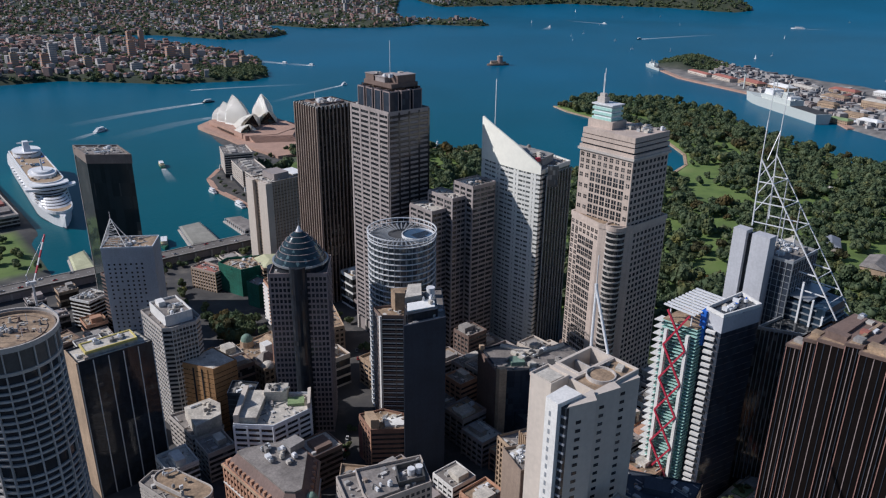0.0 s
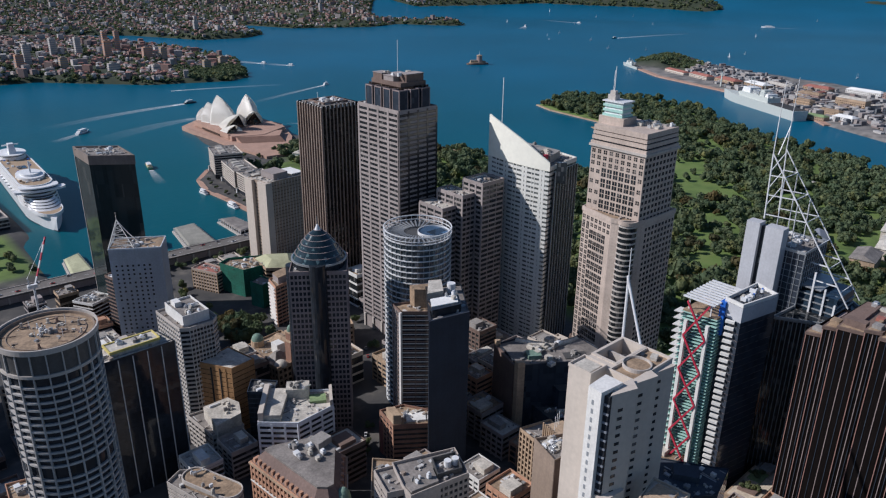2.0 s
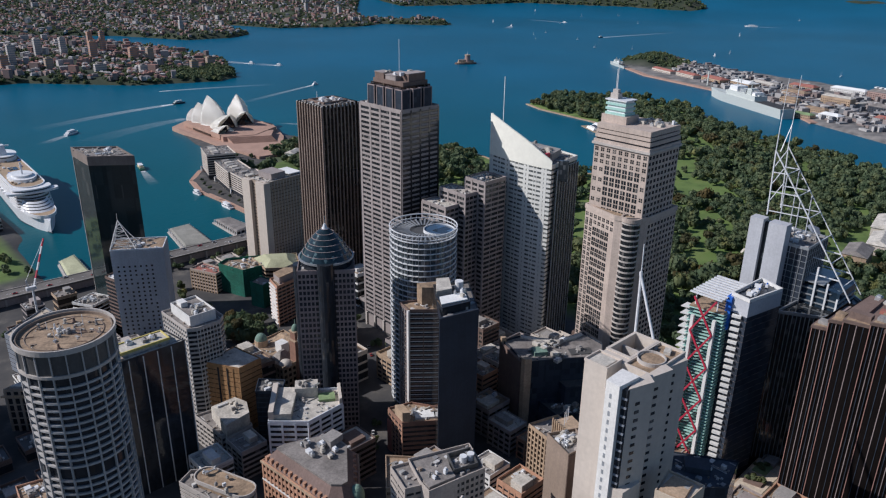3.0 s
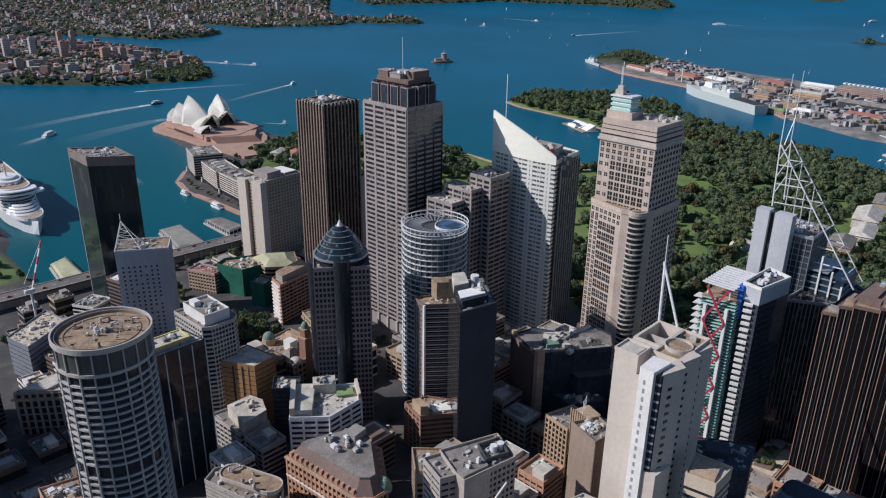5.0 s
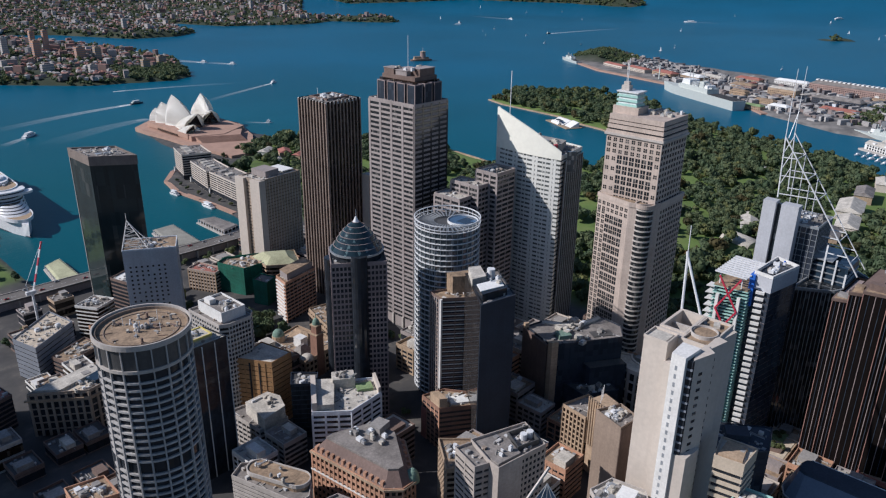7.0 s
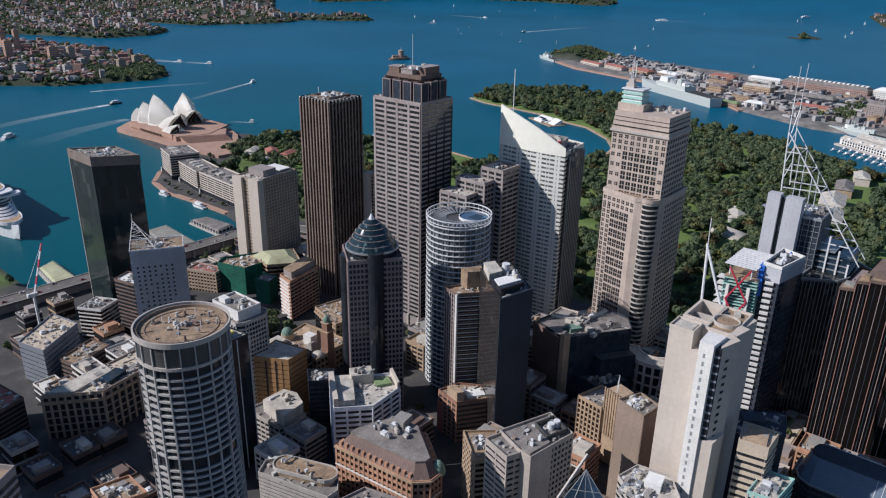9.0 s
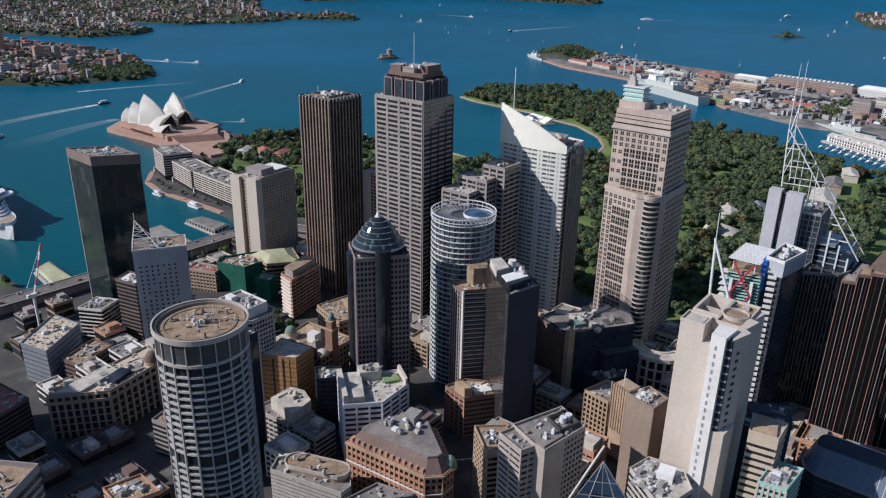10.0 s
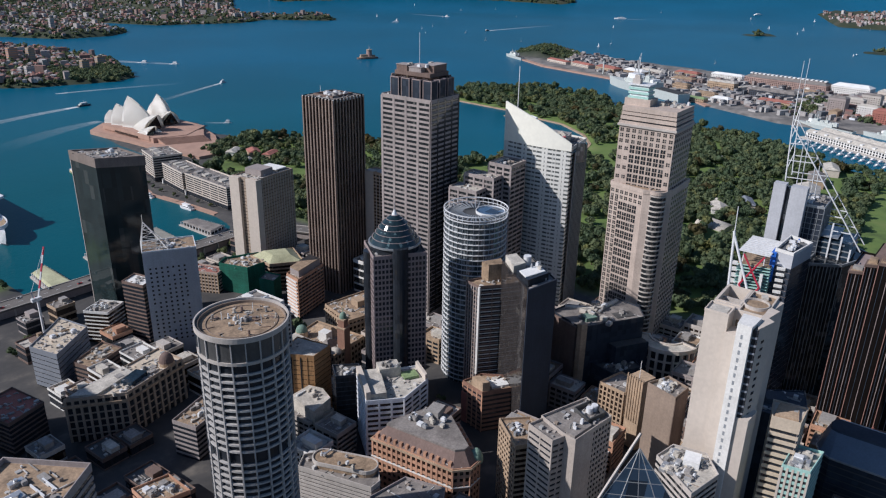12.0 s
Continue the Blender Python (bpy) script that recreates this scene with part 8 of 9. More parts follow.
def tower_crane(x, y, z):
    t = thing("tower_crane", "red and white luffing tower crane", "crane", (x, y, z))
    for k in range(8):
        part("mast_section", bar(bmesh.new(), (0, 0, 5 * k), (0, 0, 5 * k + 5), 1.6), STEEL, t)
    part("machine_deck", box(bmesh.new(), -5, 3, -1.5, 1.5, 40, 43), STEEL, t)
    for k in range(6):
        a, b = Vector((2, 2, 42)), Vector((20, 16, 78))
        part("jib_section", bar(bmesh.new(), a.lerp(b, k / 6), a.lerp(b, (k + 1) / 6), 1.2), (STEEL, REDSTEEL)[k % 2], t)
    part("cable", bar(bmesh.new(), (-4, -1, 50), (20, 16, 78), 0.2), STEEL, t)
    part("a_frame", bar(bmesh.new(), (-3, 0, 42), (-4, -1, 50), 0.8), STEEL, t)


opera_house()
apartment_row()
wharf([(174, 842), (166, 788), (188, 782), (193, 852)], PALEGREEN, "ferry wharf with pale green-yellow roof")
wharf([(236, 850), (226, 792), (250, 788), (262, 850)], WHARFROOF, "ferry wharf with weathered grey roof")
wharf([(306, 861), (293, 791), (325, 785), (333, 862)], WHARFROOF, "ferry wharf with weathered grey-green roof")
wharf([(363, 856), (361, 796), (387, 803), (383, 851)], ROOFGREY, "ferry wharf with grey roof")
expressway()
cruise_ship()
terminal()
naval_ship("naval_ship", "large grey amphibious naval ship alongside the quay", 1655, 783, 60, 285, 40, True)
naval_ship("naval_ship", "small grey patrol ship at the island's tip", 1990, 1360, 58, 118, 18, False)
naval_ship("naval_ship", "grey frigate moored in the bay", 1500, 345, 68, 130, 16, False)
naval_ship("naval_ship", "grey frigate moored in the bay", 1475, 215, 68, 120, 15, False)
fort()
finger_wharf()
dockyard()
tower_crane(110, 690, 4)
ferry(274, 826, 250, 34, "green")
ferry(399, 1166, 78, 32, "green")
ferry(406, 905, 92, 26, "white")
ferry(403, 985, 96, 20, "white")
for x, y, deg, L, kind, wl, ww, bend in ((683, 1635, 5, 30, "dark", 330, 26, 18), (401, 1479, 35, 34, "white", 70, 16, 0), (1063, 1658, 20, 22, "white", 300, 15, 3),
                                         (771, 1274, -55, 14, "white", 46, 9, 0), (1175, 2010, -66, 24, "white", 95, 30, 0), (1132, 2096, -68, 24, "white", 170, 34, 0),
                                         (2766, 2494, 35, 32, "white", 150, 30, 0), (3131, 2456, -87, 26, "white", 250, 26, 0), (2662, 1905, 172, 26, "dark", 480, 26, -4),
                                         (3726, 1755, 118, 62, "white", 130, 20, 0), (4365, 1221, -40, 50, "white", 0, 0, 0), (840, 1010, 30, 12, "white", 20, 4, 0)):
    b = ferry(x, y, deg, L, kind)
    b.location.z = float(lift(math.hypot(x, y)))
    if wl:
        wake(x - math.cos(radians(deg)) * L * 0.4, y - math.sin(radians(deg)) * L * 0.4, deg, wl, ww, bend)
wake(714, 1809, 168, 300, 16, -12)
wake(622, 1472, 8, 260, 40, 26, 0.35)
wake(396, 1152, 78, 90, 12, 0)
r_sail = random.Random(9)
for k in range(26):
    x, y = r_sail.uniform(2300, 4300), r_sail.uniform(600, 3200)
    if inland(np.array([x]), np.array([y]))[0] < -60:
        s = thing("sailing_yacht", "small white sailing yacht", "yacht", (x, y, float(lift(math.hypot(x, y)))), "sailing yachts")
        s.rotation_euler = (0, 0, r_sail.uniform(0, 6.28))
        part("hull", hull(bmesh.new(), 11, 3.4, -0.4, 1.5, 0.5, 1.2, n=4), HULLWHITE, s)
        bm = bmesh.new()
        prism(bm, [(-4, -0.06), (0.5, -0.06), (0.5, 0.06), (-4, 0.06)], 2.2, 14, [(0.3, -0.06), (0.5, -0.06), (0.5, 0.06), (0.3, 0.06)])
        part("sail", bm, HULLWHITE, s)
for k in range(6):
    a, d = r_sail.uniform(0, 6.28), r_sail.uniform(20, 170)
    x, y = 2960 + math.cos(a) * d, 470 + math.sin(a) * d * 1.5
    if inland(np.array([x]), np.array([y]))[0] < -15:
        yacht(x, y, r_sail.uniform(0, 360), 0, 0, r_sail.uniform(9, 14), 0, r_sail)


# ---- trees, woods and suburbs ----
def crown_arrays(seed, quads, lobes=7, flat=0.75, leaf=(0.10, 0.19), sides=5, rows=2):
    """Leaf clumps on several lobes round a dark inner mass; unit radius, base at z 0."""
    r = np.random.RandomState(seed)
    verts, faces = [], []
    cent = r.normal(0, 0.36, (lobes, 3)) * (1, 1, 0.55)
    cent[:, 2] = np.abs(cent[:, 2]) * 1.0 + 0.42
    rad = r.uniform(0.34, 0.56, lobes)
    for i in range(quads):
        k = r.randint(lobes)
        d = r.normal(0, 1, 3)
        d /= np.linalg.norm(d)
        if d[2] < -0.35:
            d[2] *= -1
        p = cent[k] + d * rad[k] * r.uniform(0.8, 1.08) * (1, 1, flat)
        nrm = d + r.normal(0, 0.45, 3)
        nrm /= np.linalg.norm(nrm)
        u = np.cross(nrm, r.normal(0, 1, 3))
        u /= np.linalg.norm(u) + 1e-9
        v = np.cross(nrm, u)
        s = r.uniform(*leaf)
        b = len(verts)
        for cu, cv in ((-1, -0.7), (1, -0.9), (0.8, 0.9), (-0.9, 0.8)):
            verts.append(p + u * s * cu + v * s * cv + nrm * r.uniform(-0.04, 0.04))
        faces.append((b, b + 1, b + 2, b + 3))
    for k in range(lobes):
        b = len(verts)
        n, m = sides, rows
        for j in range(m + 1):
            th = math.pi * (0.08 + 0.84 * j / m)
            for i in range(n):
                a = 2 * math.pi * (i + 0.5 * (j % 2)) / n
                q = rad[k] * 0.88 * r.uniform(0.88, 1.08)
                verts.append(cent[k] + np.array((q * math.sin(th) * math.cos(a), q * math.sin(th) * math.sin(a), q * flat * math.cos(th))))
        for j in range(m):
            for i in range(n):
                faces.append((b + j * n + i, b + (j + 1) * n + i, b + (j + 1) * n + (i + 1) % n, b + j * n + (i + 1) % n))
    v = np.array(verts)
    v[:, 2] -= v[:, 2].min()
    return v, np.array(faces)


def mass(name, label, places, shapes, material, category="woodland", ratio=1.0):
    """Many crowns joined into one object. places: x, y, z, radius, height factor, turn, shape."""
    vs, fs, base = [], [], 0
    for x, y, z, rad, hf, turn, k in places:
        v, f = shapes[int(k)]
        c, s = math.cos(turn), math.sin(turn)
        w = np.empty_like(v)
        w[:, 0] = (v[:, 0] * c - v[:, 1] * s) * rad + x
        w[:, 1] = (v[:, 0] * s + v[:, 1] * c) * rad + y
        w[:, 2] = v[:, 2] * rad * hf + z
        vs.append(w)
        fs.append(f + base)
        base += len(v)
    v, f = np.concatenate(vs), np.concatenate(fs)
    me = bpy.data.meshes.new(name)
    me.vertices.add(len(v))
    me.vertices.foreach_set("co", v.ravel().astype(np.float32))
    me.loops.add(f.size)
    me.loops.foreach_set("vertex_index", f.ravel().astype(np.int32))
    me.polygons.add(len(f))
    me.polygons.foreach_set("loop_start", np.arange(0, f.size, 4, dtype=np.int32))
    me.polygons.foreach_set("loop_total", np.full(len(f), 4, dtype=np.int32))
    me.update(calc_edges=True)
    me.materials.append(material)
    return tagged(new(name, me), label, category, kind="stuff")


FINE = [crown_arrays(s, 210, 6, 0.85, (0.075, 0.14), 7, 3) for s in range(1, 7)]
COARSE = [crown_arrays(s, 26, 3) for s in range(11, 16)]
LAWNS = [(712, 530, 46, 34), (826, 800, 38, 48), (706, 748, 26, 40), (1040, 604, 80, 26), (650, 470, 34, 50), (684, 352, 46, 22), (940, 520, 40, 50), (560, 1010, 22, 50), (860, 640, 44, 40),
         (800, 690, 30, 40), (756, 590, 26, 22), (1120, 560, 40, 22), (1000, 420, 30, 16), (820, 450, 22, 30), (540, 700, 30, 40), (760, 470, 20, 26), (880, 560, 24, 18), (900, 760, 26, 20), (1180, 640, 40, 16), (1240, 700, 20, 40), (980, 560, 50, 14), (620, 640, 18, 30), (600, 900, 26, 40), (690, 900, 30, 26), (1320, 900, 22, 60), (1400, 1000, 26, 40)]


def on_lawn(x, y):
    return any(((x - a) / c) ** 2 + ((y - b) / d) ** 2 < 1 for a, b, c, d in LAWNS)


rt = np.random.RandomState(5)
garden, rusty = [], []
gx, gy = [a.ravel() for a in np.meshgrid(np.arange(466, 1560, 15.0), np.arange(190, 1150, 15.0))]
gx, gy = gx + rt.uniform(-6, 6, gx.size), gy + rt.uniform(-6, 6, gy.size)
gz, gd = many(gx, gy)
green = park(gx, gy)
for x, y, z, d, g in zip(gx, gy, gz, gd, green):
    skip, thin = rt.rand(), rt.rand()
    if g < 0.5 or d < 8 or (y < 330 and 780 < x < 1130 and 230 < y < 285) or thin < 0.14 or (on_lawn(x, y) and skip < 0.96):
        continue
    if 660 < x < 880 and 290 < y < 320 + (x - 690) * 0.3 and skip < 0.5:
        continue
    rad = rt.uniform(6.0, 11.0) * (1.45 if rt.rand() < 0.16 else 1)
    (rusty if rt.rand() < 0.05 else garden).append((x, y, z + rad * 0.15, rad, rt.uniform(0.9, 1.35), rt.uniform(0, 6.28), rt.randint(6)))
near = [p for p in garden if 500 < p[0] < 760 and 380 < p[1] < 700][:90]
rest = [p for p in garden if not (500 < p[0] < 760 and 380 < p[1] < 700)] + [p for p in garden if 500 < p[0] < 760 and 380 < p[1] < 700][90:]
mass("garden_woodland", "dense dark green park trees with uneven crowns", rest, FINE, LEAF)
mass("rusty_woodland", "scattered reddish-brown park trees", rusty, FINE, AUTUMN)

crowns = []
for v, f in FINE:
    me = bpy.data.meshes.new("crown")
    me.from_pydata(v.tolist(), [], f.tolist())
    me.materials.append(LEAF)
    crowns.append(me)
rusty_crown = bpy.data.meshes.new("crown")
rusty_crown.from_pydata(FINE[0][0].tolist(), [], FINE[0][1].tolist())
rusty_crown.materials.append(AUTUMN)
trunk = bmesh.new()
prism(trunk, ring(0, 0, 0.09, 7), -0.3, 0.5, ring(0.02, 0, 0.05, 7))
for a in (0.4, 2.3, 4.4):
    bar(trunk, (0.02, 0, 0.3), (0.3 * math.cos(a), 0.3 * math.sin(a), 0.75), 0.045)
trunk = shared("trunk", trunk, BARK)


def tree(x, y, z, rad, hf, turn, k, label="broad green park tree with uneven crown", group="park trees"):
    t = thing("tree", label, "tree", (x, y, z), group)
    t.scale, t.rotation_euler = (rad, rad, rad * hf), (0, 0, turn)
    for name, me, dz in (("trunk", trunk, -0.1), ("crown", rusty_crown if "rusty" in label else crowns[int(k)], 0.0)):
        ob = new(name, me)
        ob.parent, ob.location = t, (0, 0, dz)
    return t


for p in near:
    tree(*p)
street_trees = [(250, 236, 3.5), (246, 244, 3), (254, 246, 3.5), (240, 255, 3), (208, 338, 3.2), (214, 346, 3), (226, 360, 3.4), (318, 505, 5), (300, 452, 5), (304, 440, 4.5), (318, 520, 5),
                (231, 538, 10), (240, 552, 11), (226, 558, 10), (240, 572, 11), (250, 530, 8), (220, 546, 9), (250, 562, 9), (347, 152, 3.2), (345, 156, 2.6), (349, 149, 2.8), (360, 154, 2.6), (365, 153, 2.4), (362, 157, 2.2), (285, 725, 5), (300, 735, 5), (330, 735, 6), (350, 728, 5), (240, 735, 5), (262, 742, 5),
                (350, 745, 5), (270, 700, 6), (300, 700, 6), (100, 700, 6), (120, 690, 6), (84, 690, 5), (110, 870, 7), (125, 850, 7), (95, 890, 6), (120, 900, 7), (140, 830, 6), (132, 880, 7), (80, 850, 7), (100, 930, 6), (128, 940, 6), (205, 748, 4), (222, 746, 4), (250, 747, 4), (280, 745, 4), (310, 744, 4.5), (338, 742, 4), (225, 700, 5), (240, 690, 6), (232, 668, 6), (222, 640, 6), (236, 620, 6), (228, 600, 6), (330, 715, 5), (345, 705, 5), (226, 582, 6), (320, 130, 6), (330, 122, 5), (426, 880, 3), (425, 905, 3), (425, 930, 3), (423, 955, 3), (424, 985, 3.2), (428, 1008, 3.2), (434, 1030, 3), (540, 1120, 5), (556, 1100, 5), (444, 800, 5), (440, 780, 5)]
for k, (x, y, rad) in enumerate(street_trees):
    tree(x, y, 31.0 if 340 < x < 370 and 145 < y < 160 else at_ground(x, y) + 1.0, rad, 1.2, k, k % 6, "leafy street tree between tall buildings", "street trees")

for x, y, rad in ((229, 560, 10), (222, 545, 8), (236, 584, 8)):
    tree(x, y, at_ground(x, y) + 1.0, rad, 1.3, x, 0, "rusty brown street tree in an open square", "street trees")

rn = np.random.RandomState(8)
far_trees = []
fx, fy = rn.uniform(-200, 4700, 20000), rn.uniform(1750, 4900, 20000)
keep = (np.hypot(fx, fy) < 4950) & (fx * 0.25 + 900 < fy * 1.6)
fx, fy = fx[keep], fy[keep]
for cx, cy, a, b, n in ((2190, 1370, 110, 60, 150), (3380, 955, 70, 26, 50), (4400, 450, 250, 250, 260), (3150, 300, 130, 200, 200), (1700, 270, 120, 60, 110), (1640, 420, 60, 40, 40), (1760, 420, 120, 30, 40), (2150, 1320, 95, 110, 260), (940, 1960, 130, 130, 330), (1050, 2200, 60, 160, 120), (4820, 500, 200, 300, 160)):
    t, q = rn.uniform(0, 6.28, n), np.sqrt(rn.rand(n))
    fx, fy = np.concatenate([fx, cx + a * q * np.cos(t)]), np.concatenate([fy, cy + b * q * np.sin(t)])
edge_x, edge_y = rn.uniform(-200, 4600, 30000), rn.uniform(1800, 4700, 30000)
ez, ed = many(edge_x, edge_y)
rim = (ed > 4) & (ed < 26)
fx, fy = np.concatenate([fx, edge_x[rim][:2600]]), np.concatenate([fy, edge_y[rim][:2600]])
fz, fd = many(fx, fy)
for x, y, z in zip(fx[fd > 4], fy[fd > 4], fz[fd > 4]):
    far_trees.append((x, y, z - 1, rn.uniform(7, 13) * (1.3 if x > 2900 and y > 1500 else 1), rn.uniform(0.8, 1.2), rn.uniform(0, 6.28), rn.randint(5)))
mass("far_woodland", "distant dark green trees on the far shores", far_trees, COARSE, LEAF)


def suburb():
    """Thousands of small houses and flats on the far shores: walls in one mesh, roofs in another."""
    r = random.Random(21)
    wall, roof = ([], []), ([], [])

    def put(store, poly, z0, z1, top=None):
        v, f = store
        top = top or poly
        b = len(v)
        n = len(poly)
        v.extend([(*p, z0) for p in poly] + [(*p, z1) for p in top])
        f.extend([(b + i, b + (i + 1) % n, b + n + (i + 1) % n, b + n + i) for i in range(n)] + [tuple(b + n + i for i in range(n))])
    rs = np.random.RandomState(22)
    sx, sy = rs.uniform(-200, 3100, 9500), rs.uniform(1850, 4850, 9500)
    sx, sy = np.concatenate([sx, rs.uniform(250, 1300, 1200)]), np.concatenate([sy, rs.uniform(1880, 3200, 1200)])
    keep = np.hypot(sx, sy) < 4900
    sx, sy = sx[keep], sy[keep]
    for cx, cy, a, b, n in ((4500, 400, 350, 300, 420), (1760, 260, 160, 90, 60), (4350, 650, 220, 280, 260)):
        sx, sy = np.concatenate([sx, cx + rs.uniform(-a, a, n)]), np.concatenate([sy, cy + rs.uniform(-b, b, n)])
    sz, sd = many(sx, sy)
    ok = (sd > 14) & (np.hypot(sx - 950, sy - 1950) > 130)
    for x, y, z in zip(sx[ok], sy[ok], sz[ok] - 1):
        big = r.random() < 0.09
        L, W, h = (r.uniform(14, 28), r.uniform(10, 15), r.uniform(12, 22)) if big else (r.uniform(8, 15), r.uniform(7, 11), r.uniform(6, 10))
        deg = r.uniform(0, 180)
        put(wall, oblong(x, y, L, W, deg), z, z + h)
        if big:
            put(roof, oblong(x, y, L, W, deg), z + h, z + h + 0.8)
        else:
            put(roof, oblong(x, y, L + 1, W + 1, deg), z + h, z + h + W * 0.28, oblong(x, y, L * 0.45, 0.4, deg))
    for name, (v, f), m, label in (("suburb_wall", wall, HOUSES, "walls of countless houses and flats on the far shore"), ("suburb_roof", roof, TILES, "tiled and flat roofs of houses on the far shore")):
        me = bpy.data.meshes.new(name)
        me.from_pydata(v, [], f)
        me.materials.append(m)
        tagged(new(name, me), label, "houses", kind="stuff")


suburb()


def far_tower(x, y, w, d, h, wall):
    z = at_ground(x, y) - 1
    t = thing("apartment_tower", "distant apartment tower among houses across the harbour", "apartment tower", (x, y, z), "far apartment towers")
    own = rect(-w / 2, w / 2, -d / 2, d / 2)
    part("wall", solid(own, 0, h), wall, t)
    part("roof", solid(rect(-w / 4, w / 4, -d / 4, d / 4), h, h + 3), ROOFGREY, t)
    win = shared("window_strip", solid(offset(own, 0.15), 0, 1.8), DIMPAINT)
    for k in range(int(h / 6)):
        repeat("window_strip", win, t, (0, 0, 1.5 + 6 * k))


for x, y, w, d, h, m in ((800, 2480, 14, 14, 62, BRICK), (830, 2460, 14, 14, 66, BRICK), (850, 2280, 26, 16, 36, BRICK), (890, 2260, 18, 16, 38, SANDSTONE), (1050, 3000, 16, 16, 62, CONCRETE), (760, 2350, 20, 16, 46, BRICK),
                         (700, 2420, 16, 16, 52, CONCRETE), (640, 2450, 18, 16, 50, CONCRETE), (540, 2340, 18, 16, 55, CONCRETE), (500, 2260, 20, 18, 40, BRICK), (1010, 2120, 24, 14, 26, SANDSTONE), (930, 2060, 20, 14, 26, SANDSTONE),
                         (690, 2110, 30, 14, 24, CONCRETE), (780, 2050, 20, 14, 22, CONCRETE), (600, 2230, 20, 16, 30, SANDSTONE), (1320, 2960, 16, 14, 40, CONCRETE), (2280, 3220, 16, 14, 38, CONCRETE), (2150, 3320, 14, 14, 42, CONCRETE), (430, 2280, 18, 16, 44, SANDSTONE)):
    far_tower(x, y, w, d, h, m)


def garden_house(x, y, L, W, h, deg, wall, roof, label):
    t = thing("garden_building", label, "pavilion", (x, y, at_ground(x, y) - 0.5))
    t.rotation_euler = (0, 0, radians(deg))
    part("wall", box(bmesh.new(), -L / 2, L / 2, -W / 2, W / 2, 0, h), wall, t)
    part("roof", solid(rect(-L / 2 - 1, L / 2 + 1, -W / 2 - 1, W / 2 + 1), h, h + W * 0.2, rect(-L / 2 + 2, L / 2 - 2, -0.4, 0.4)), roof, t)


for x, y, L, W, h, deg, wall, roof, label in ((805, 340, 44, 20, 7, 20, WHITE, ROOFPALE, "white-roofed building among the park trees"), (850, 318, 34, 18, 6, 25, CREAM, DIMPAINT, "grey-roofed hall among the park trees"),
                                              (1075, 420, 14, 14, 8, 30, CREAM, ROOFPALE, "small cream pavilion among trees"),
                                              (617, 1068, 30, 16, 8, 30, WHITE, ROOFPALE, "white house in the gardens"), (626, 1030, 26, 18, 12, 60, SANDSTONE, REDROOF, "turreted sandstone house in the gardens"),
                                              (640, 1005, 30, 14, 10, 20, SANDSTONE, REDROOF, "red-roofed house in the gardens"), (600, 1015, 20, 12, 8, 80, WHITE, ROOFPALE, "white lodge in the gardens"), (960, 370, 20, 8, 5, 40, CREAM, ROOFGREY, "small cream shed in the gardens"),
                                              (1500, 560, 18, 8, 3, 60, WHITE, ROOFWHITE, "white kiosk near the water"), (1195, 880, 40, 8, 4, 76, WHITE, ROOFWHITE, "white stand by the water"), (1200, 920, 26, 8, 4, 76, WHITE, ROOFWHITE, "white stand by the water"),
                                              (1030, 268, 50, 22, 12, 10, SANDSTONE, ROOFGREY, "long gallery building by the park"), (940, 262, 60, 30, 12, 10, CREAM, ROOFPALE, "low pale hospital building by the park"), (860, 245, 50, 24, 14, 10, CREAM, ROOFPALE, "pale hospital wing by the park"),
                                              (800, 250, 40, 24, 14, 8, SANDSTONE, ROOFGREY, "stone hospital wing by the park"), (1110, 262, 40, 20, 12, 14, CREAM, ROOFPALE, "pale low building by the park")):
    garden_house(x, y, L, W, h, deg, wall, roof, label)

hall = thing("garden_building", "low white rounded hall by the lawn", "pavilion", (735, 322, at_ground(735, 322) - 0.5))
hall.rotation_euler = (0, 0, radians(70))
bm = bmesh.new()
arc = [(14 * math.cos(math.pi * k / 12), 7.5 * math.sin(math.pi * k / 12)) for k in range(13)]
ends = [[bm.verts.new((x, u, z)) for u, z in arc] for x in (-20, 20)]
for k in range(12):
    bm.faces.new((ends[0][k], ends[0][k + 1], ends[1][k + 1], ends[1][k])).smooth = True
bm.faces.new(ends[0][::-1])
bm.faces.new(ends[1])
bmesh.ops.recalc_face_normals(bm, faces=bm.faces)
part("vault", bm, ROOFPALE, hall)
part("end_glazing", box(bmesh.new(), 19.9, 20.3, -10, 10, 0, 4), GREYGLASS, hall)

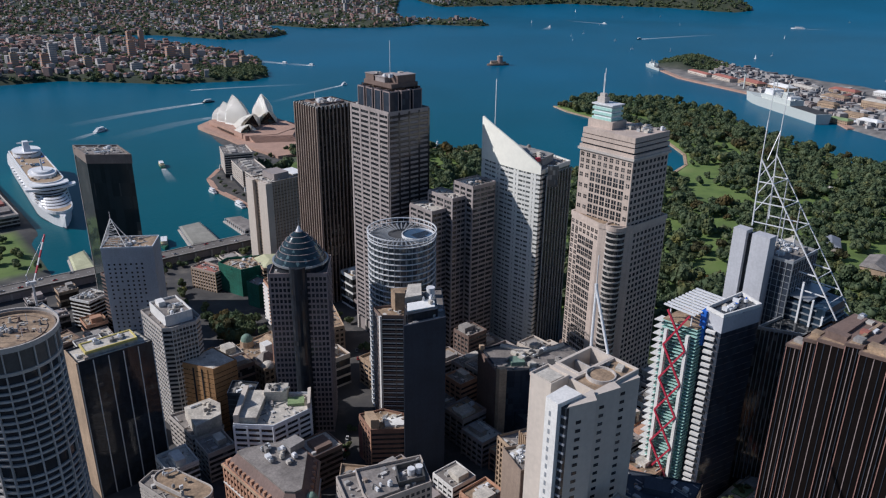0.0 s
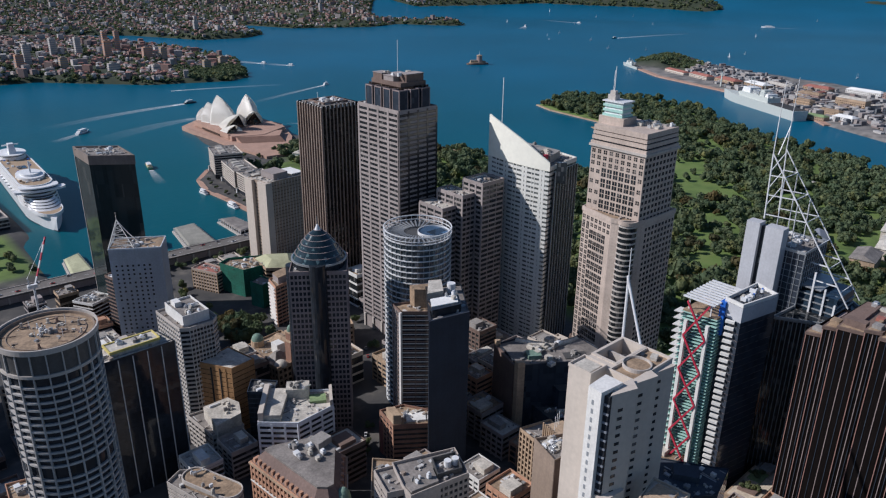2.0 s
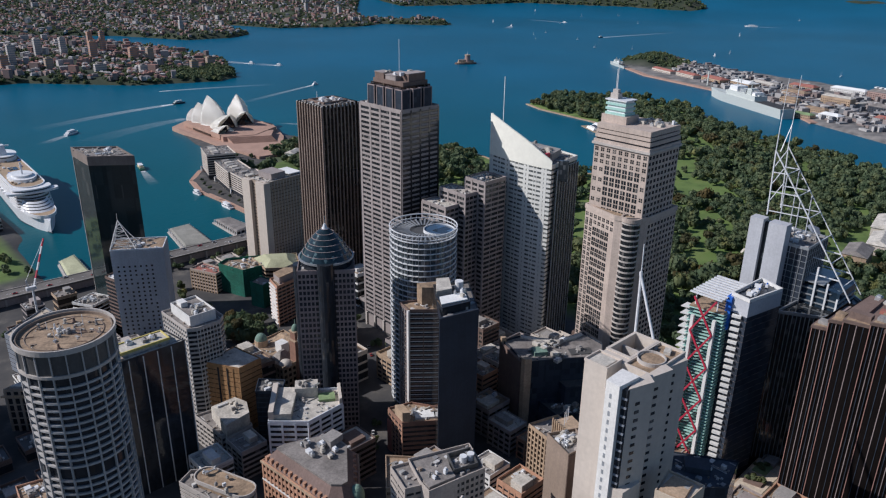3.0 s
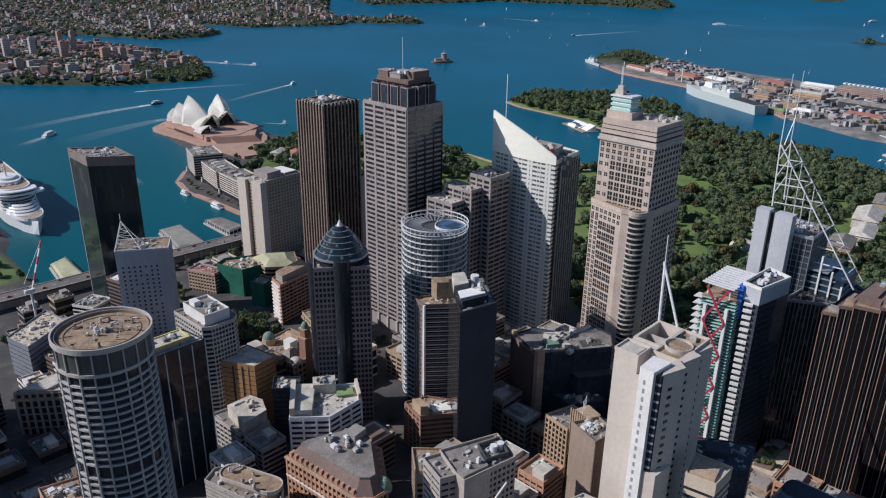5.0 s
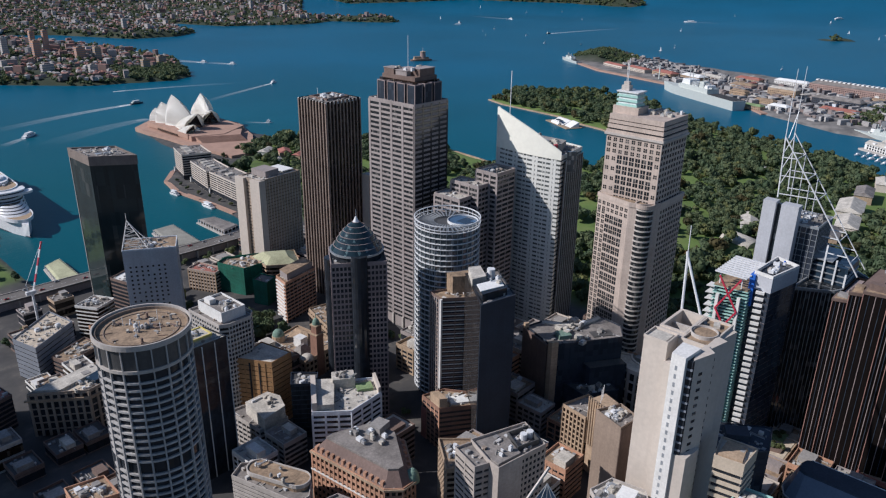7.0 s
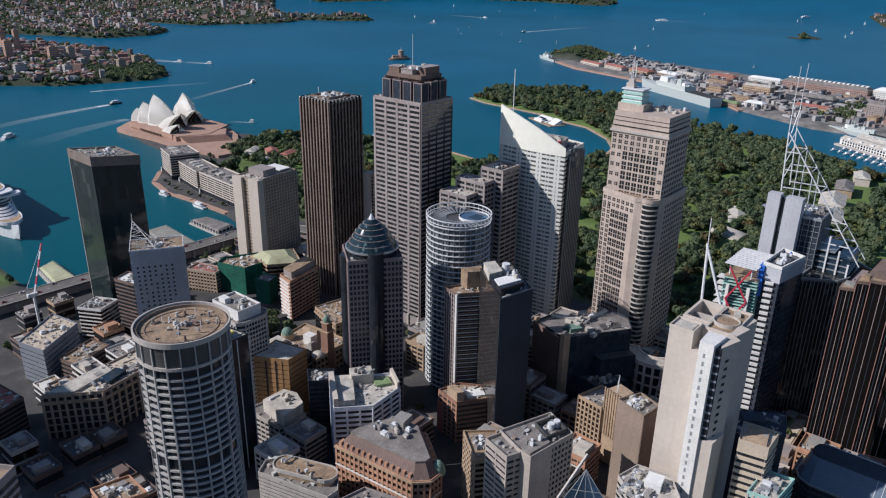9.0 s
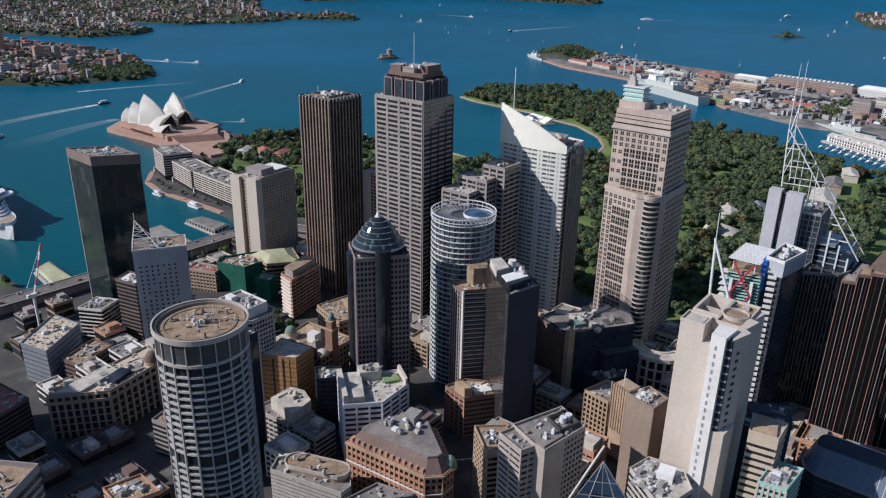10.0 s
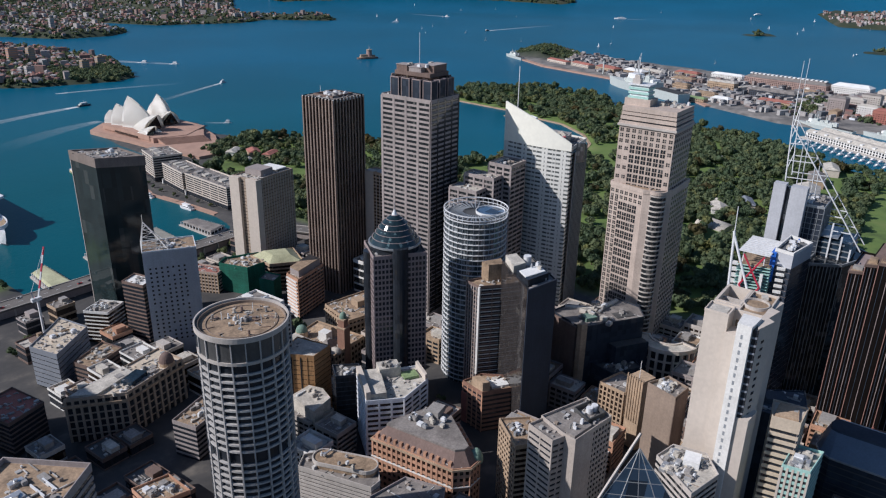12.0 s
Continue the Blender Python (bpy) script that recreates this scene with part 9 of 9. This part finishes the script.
# sea walls and paths
for name, label, pts, w, z in (("sea_wall", "curved pale stone sea wall round the cove", [(870, 715), (947, 640), (1010, 633), (1072, 649), (1130, 690), (1190, 767), (1207, 842), (1235, 900), (1256, 1066), (1280, 1125)], 5.0, 2.2),
                               ("sea_wall", "pale stone sea wall by the lawns", [(716, 1142), (791, 1041), (864, 902), (850, 800), (840, 758), (870, 715)], 4.0, 2.2),
                               ("quay_edge", "stone quay edge along the bay", [(414, 855), (414, 933), (411, 990), (425, 1045), (458, 1085), (500, 1109), (529, 1181)], 7.0, 2.6),
                               ("quay_edge", "stone quay edge of the naval dock", [(1580, 600), (1640, 660), (1790, 905), (1880, 1190), (2030, 1405)], 16.0, 3.2)):
    bm = bmesh.new()
    for a, b in zip(pts, pts[1:]):
        a, b = Vector(a), Vector(b)
        d = (b - a).normalized()
        n = Vector((-d.y, d.x)) * w / 2
        prism(bm, ccw([tuple(a - n - d), tuple(b - n + d), tuple(b + n + d), tuple(a + n - d)]), -2, z)
    me = shared(name, bm, PODIUM if name == "quay_edge" else SANDSTONE)
    tagged(new(name, me), label, "sea wall", kind="structure")


# ---- cars ----
def car_meshes():
    body = bmesh.new()
    prism(body, rect(-2.2, 2.2, -0.9, 0.9), 0.35, 0.95, rect(-2.15, 2.1, -0.85, 0.85))
    cab = bmesh.new()
    prism(cab, rect(-1.5, 1.0, -0.8, 0.8), 0.95, 1.5, rect(-1.1, 0.4, -0.65, 0.65))
    return body, cab


paints = [plain("car_white", (0.75, 0.75, 0.75), 0.3), plain("car_silver", (0.42, 0.43, 0.45), 0.3, 0.5), plain("car_black", (0.02, 0.02, 0.025), 0.3), plain("car_red", (0.4, 0.03, 0.03), 0.3)]
b0, c0 = car_meshes()
cab_me = shared("cabin", c0, DARKGLASS)
bodies = []
for m in paints:
    bb, cc = car_meshes()
    cc.free()
    bodies.append(shared("body", bb, m))
b0.free()
wheel = bmesh.new()
for u in (-1.35, 1.35):
    for v in (-0.82, 0.82):
        bar(wheel, (u, v - 0.1, 0.33), (u, v + 0.1, 0.33), 0.66, 8)
wheel = shared("wheel", wheel, HULLDARK)
rc = random.Random(6)


def car(x, y, z, deg):
    k = rc.choice((0, 0, 1, 1, 2, 3))
    t = thing("car", ("white", "silver", "black", "red")[k] + " car standing on the road", "car", (x, y, z), "cars on the streets")
    t.rotation_euler = (0, 0, radians(deg))
    for name, me in (("body", bodies[k]), ("cabin", cab_me)):
        ob = new(name, me)
        ob.parent = t
    ob = new("wheels", wheel)
    ob.parent = t


for (x0, y0), (x1, y1) in STREETS[:6]:
    L = math.hypot(x1 - x0, y1 - y0)
    deg = math.degrees(math.atan2(y1 - y0, x1 - x0))
    nx, ny = -(y1 - y0) / L, (x1 - x0) / L
    for k in range(int(L / 13)):
        for s in (-4.5, 4.5):
            if rc.random() < 0.18:
                u = (k + rc.uniform(0.2, 0.8)) / int(L / 13)
                x, y = x0 + (x1 - x0) * u + nx * s, y0 + (y1 - y0) * u + ny * s
                car(x, y, at_ground(x, y) + 0.25, deg)
for k in range(26):
    car(-40 + k * 17 + rc.uniform(-5, 5), 782 - k * 0.95 + rc.choice((-5, 5)), 12.0, -3)


# ---- floating stage in the cove and clutter of the naval yard ----
stage = thing("floating_stage", "white floating stage and seating stands by the shore", "stage", (1183, 856, 0))
stage.rotation_euler = (0, 0, radians(62))
part("pontoon", box(bmesh.new(), -44, 44, -18, 18, -1, 1.2), DECK, stage)
for k, (x, y, L, W, h) in enumerate(((-26, -4, 24, 20, 9), (2, -2, 26, 22, 7), (28, -6, 22, 14, 6), (10, 13, 30, 6, 4))):
    part("seating_stand", solid(rect(x - L / 2, x + L / 2, y - W / 2, y + W / 2), 1.2, 1.2 + h, rect(x - L / 2, x + L / 2, y - W / 2, y - W / 2 + 3)), ROOFWHITE, stage, "white tiered stand")
part("stage_roof", solid(rect(-6, 14, 4, 12), 8, 9), HULLDARK, stage)
for x in (-5, 13):
    part("roof_post", bar(bmesh.new(), (x, 8, 1), (x, 8, 8), 0.5), STEEL, stage)


def yard_clutter():
    r = random.Random(31)
    v, f = [], []
    for k in range(1150):
        s = r.random()
        x, y = 1640 + 560 * s + r.uniform(-20, 150), 640 + 800 * s + r.uniform(-160, 40)
        if k % 3 == 0:
            x, y = 1560 + r.uniform(0, 420), 440 + r.uniform(-120, 300)
        if inland(np.array([x]), np.array([y]))[0] < 26 or y > 1210 and inland(np.array([x]), np.array([y]))[0] > 45:
            continue
        z = at_ground(x, y)
        q = oblong(x, y, r.uniform(5, 24), r.uniform(4, 12), 60 + r.choice((0, 90)) + r.uniform(-4, 4))
        h = r.uniform(2.5, 11)
        b = len(v)
        v += [(*p, z - 0.5) for p in q] + [(*p, z + h) for p in q]
        f += [(b + i, b + (i + 1) % 4, b + 4 + (i + 1) % 4, b + 4 + i) for i in range(4)] + [(b + 4, b + 5, b + 6, b + 7)]
    me = bpy.data.meshes.new("yard_sheds")
    me.from_pydata(v, [], f)
    me.materials.append(YARD)
    tagged(new("yard_sheds", me), "many small sheds, stores and containers in the naval yard", "sheds", kind="stuff")


YARD = island_colours("yard_colours", [(0.0, (0.38, 0.37, 0.36)), (0.25, (0.22, 0.17, 0.155)), (0.5, (0.13, 0.14, 0.155)), (0.75, (0.48, 0.46, 0.44)), (1.0, (0.20, 0.21, 0.225))])
yard_clutter()
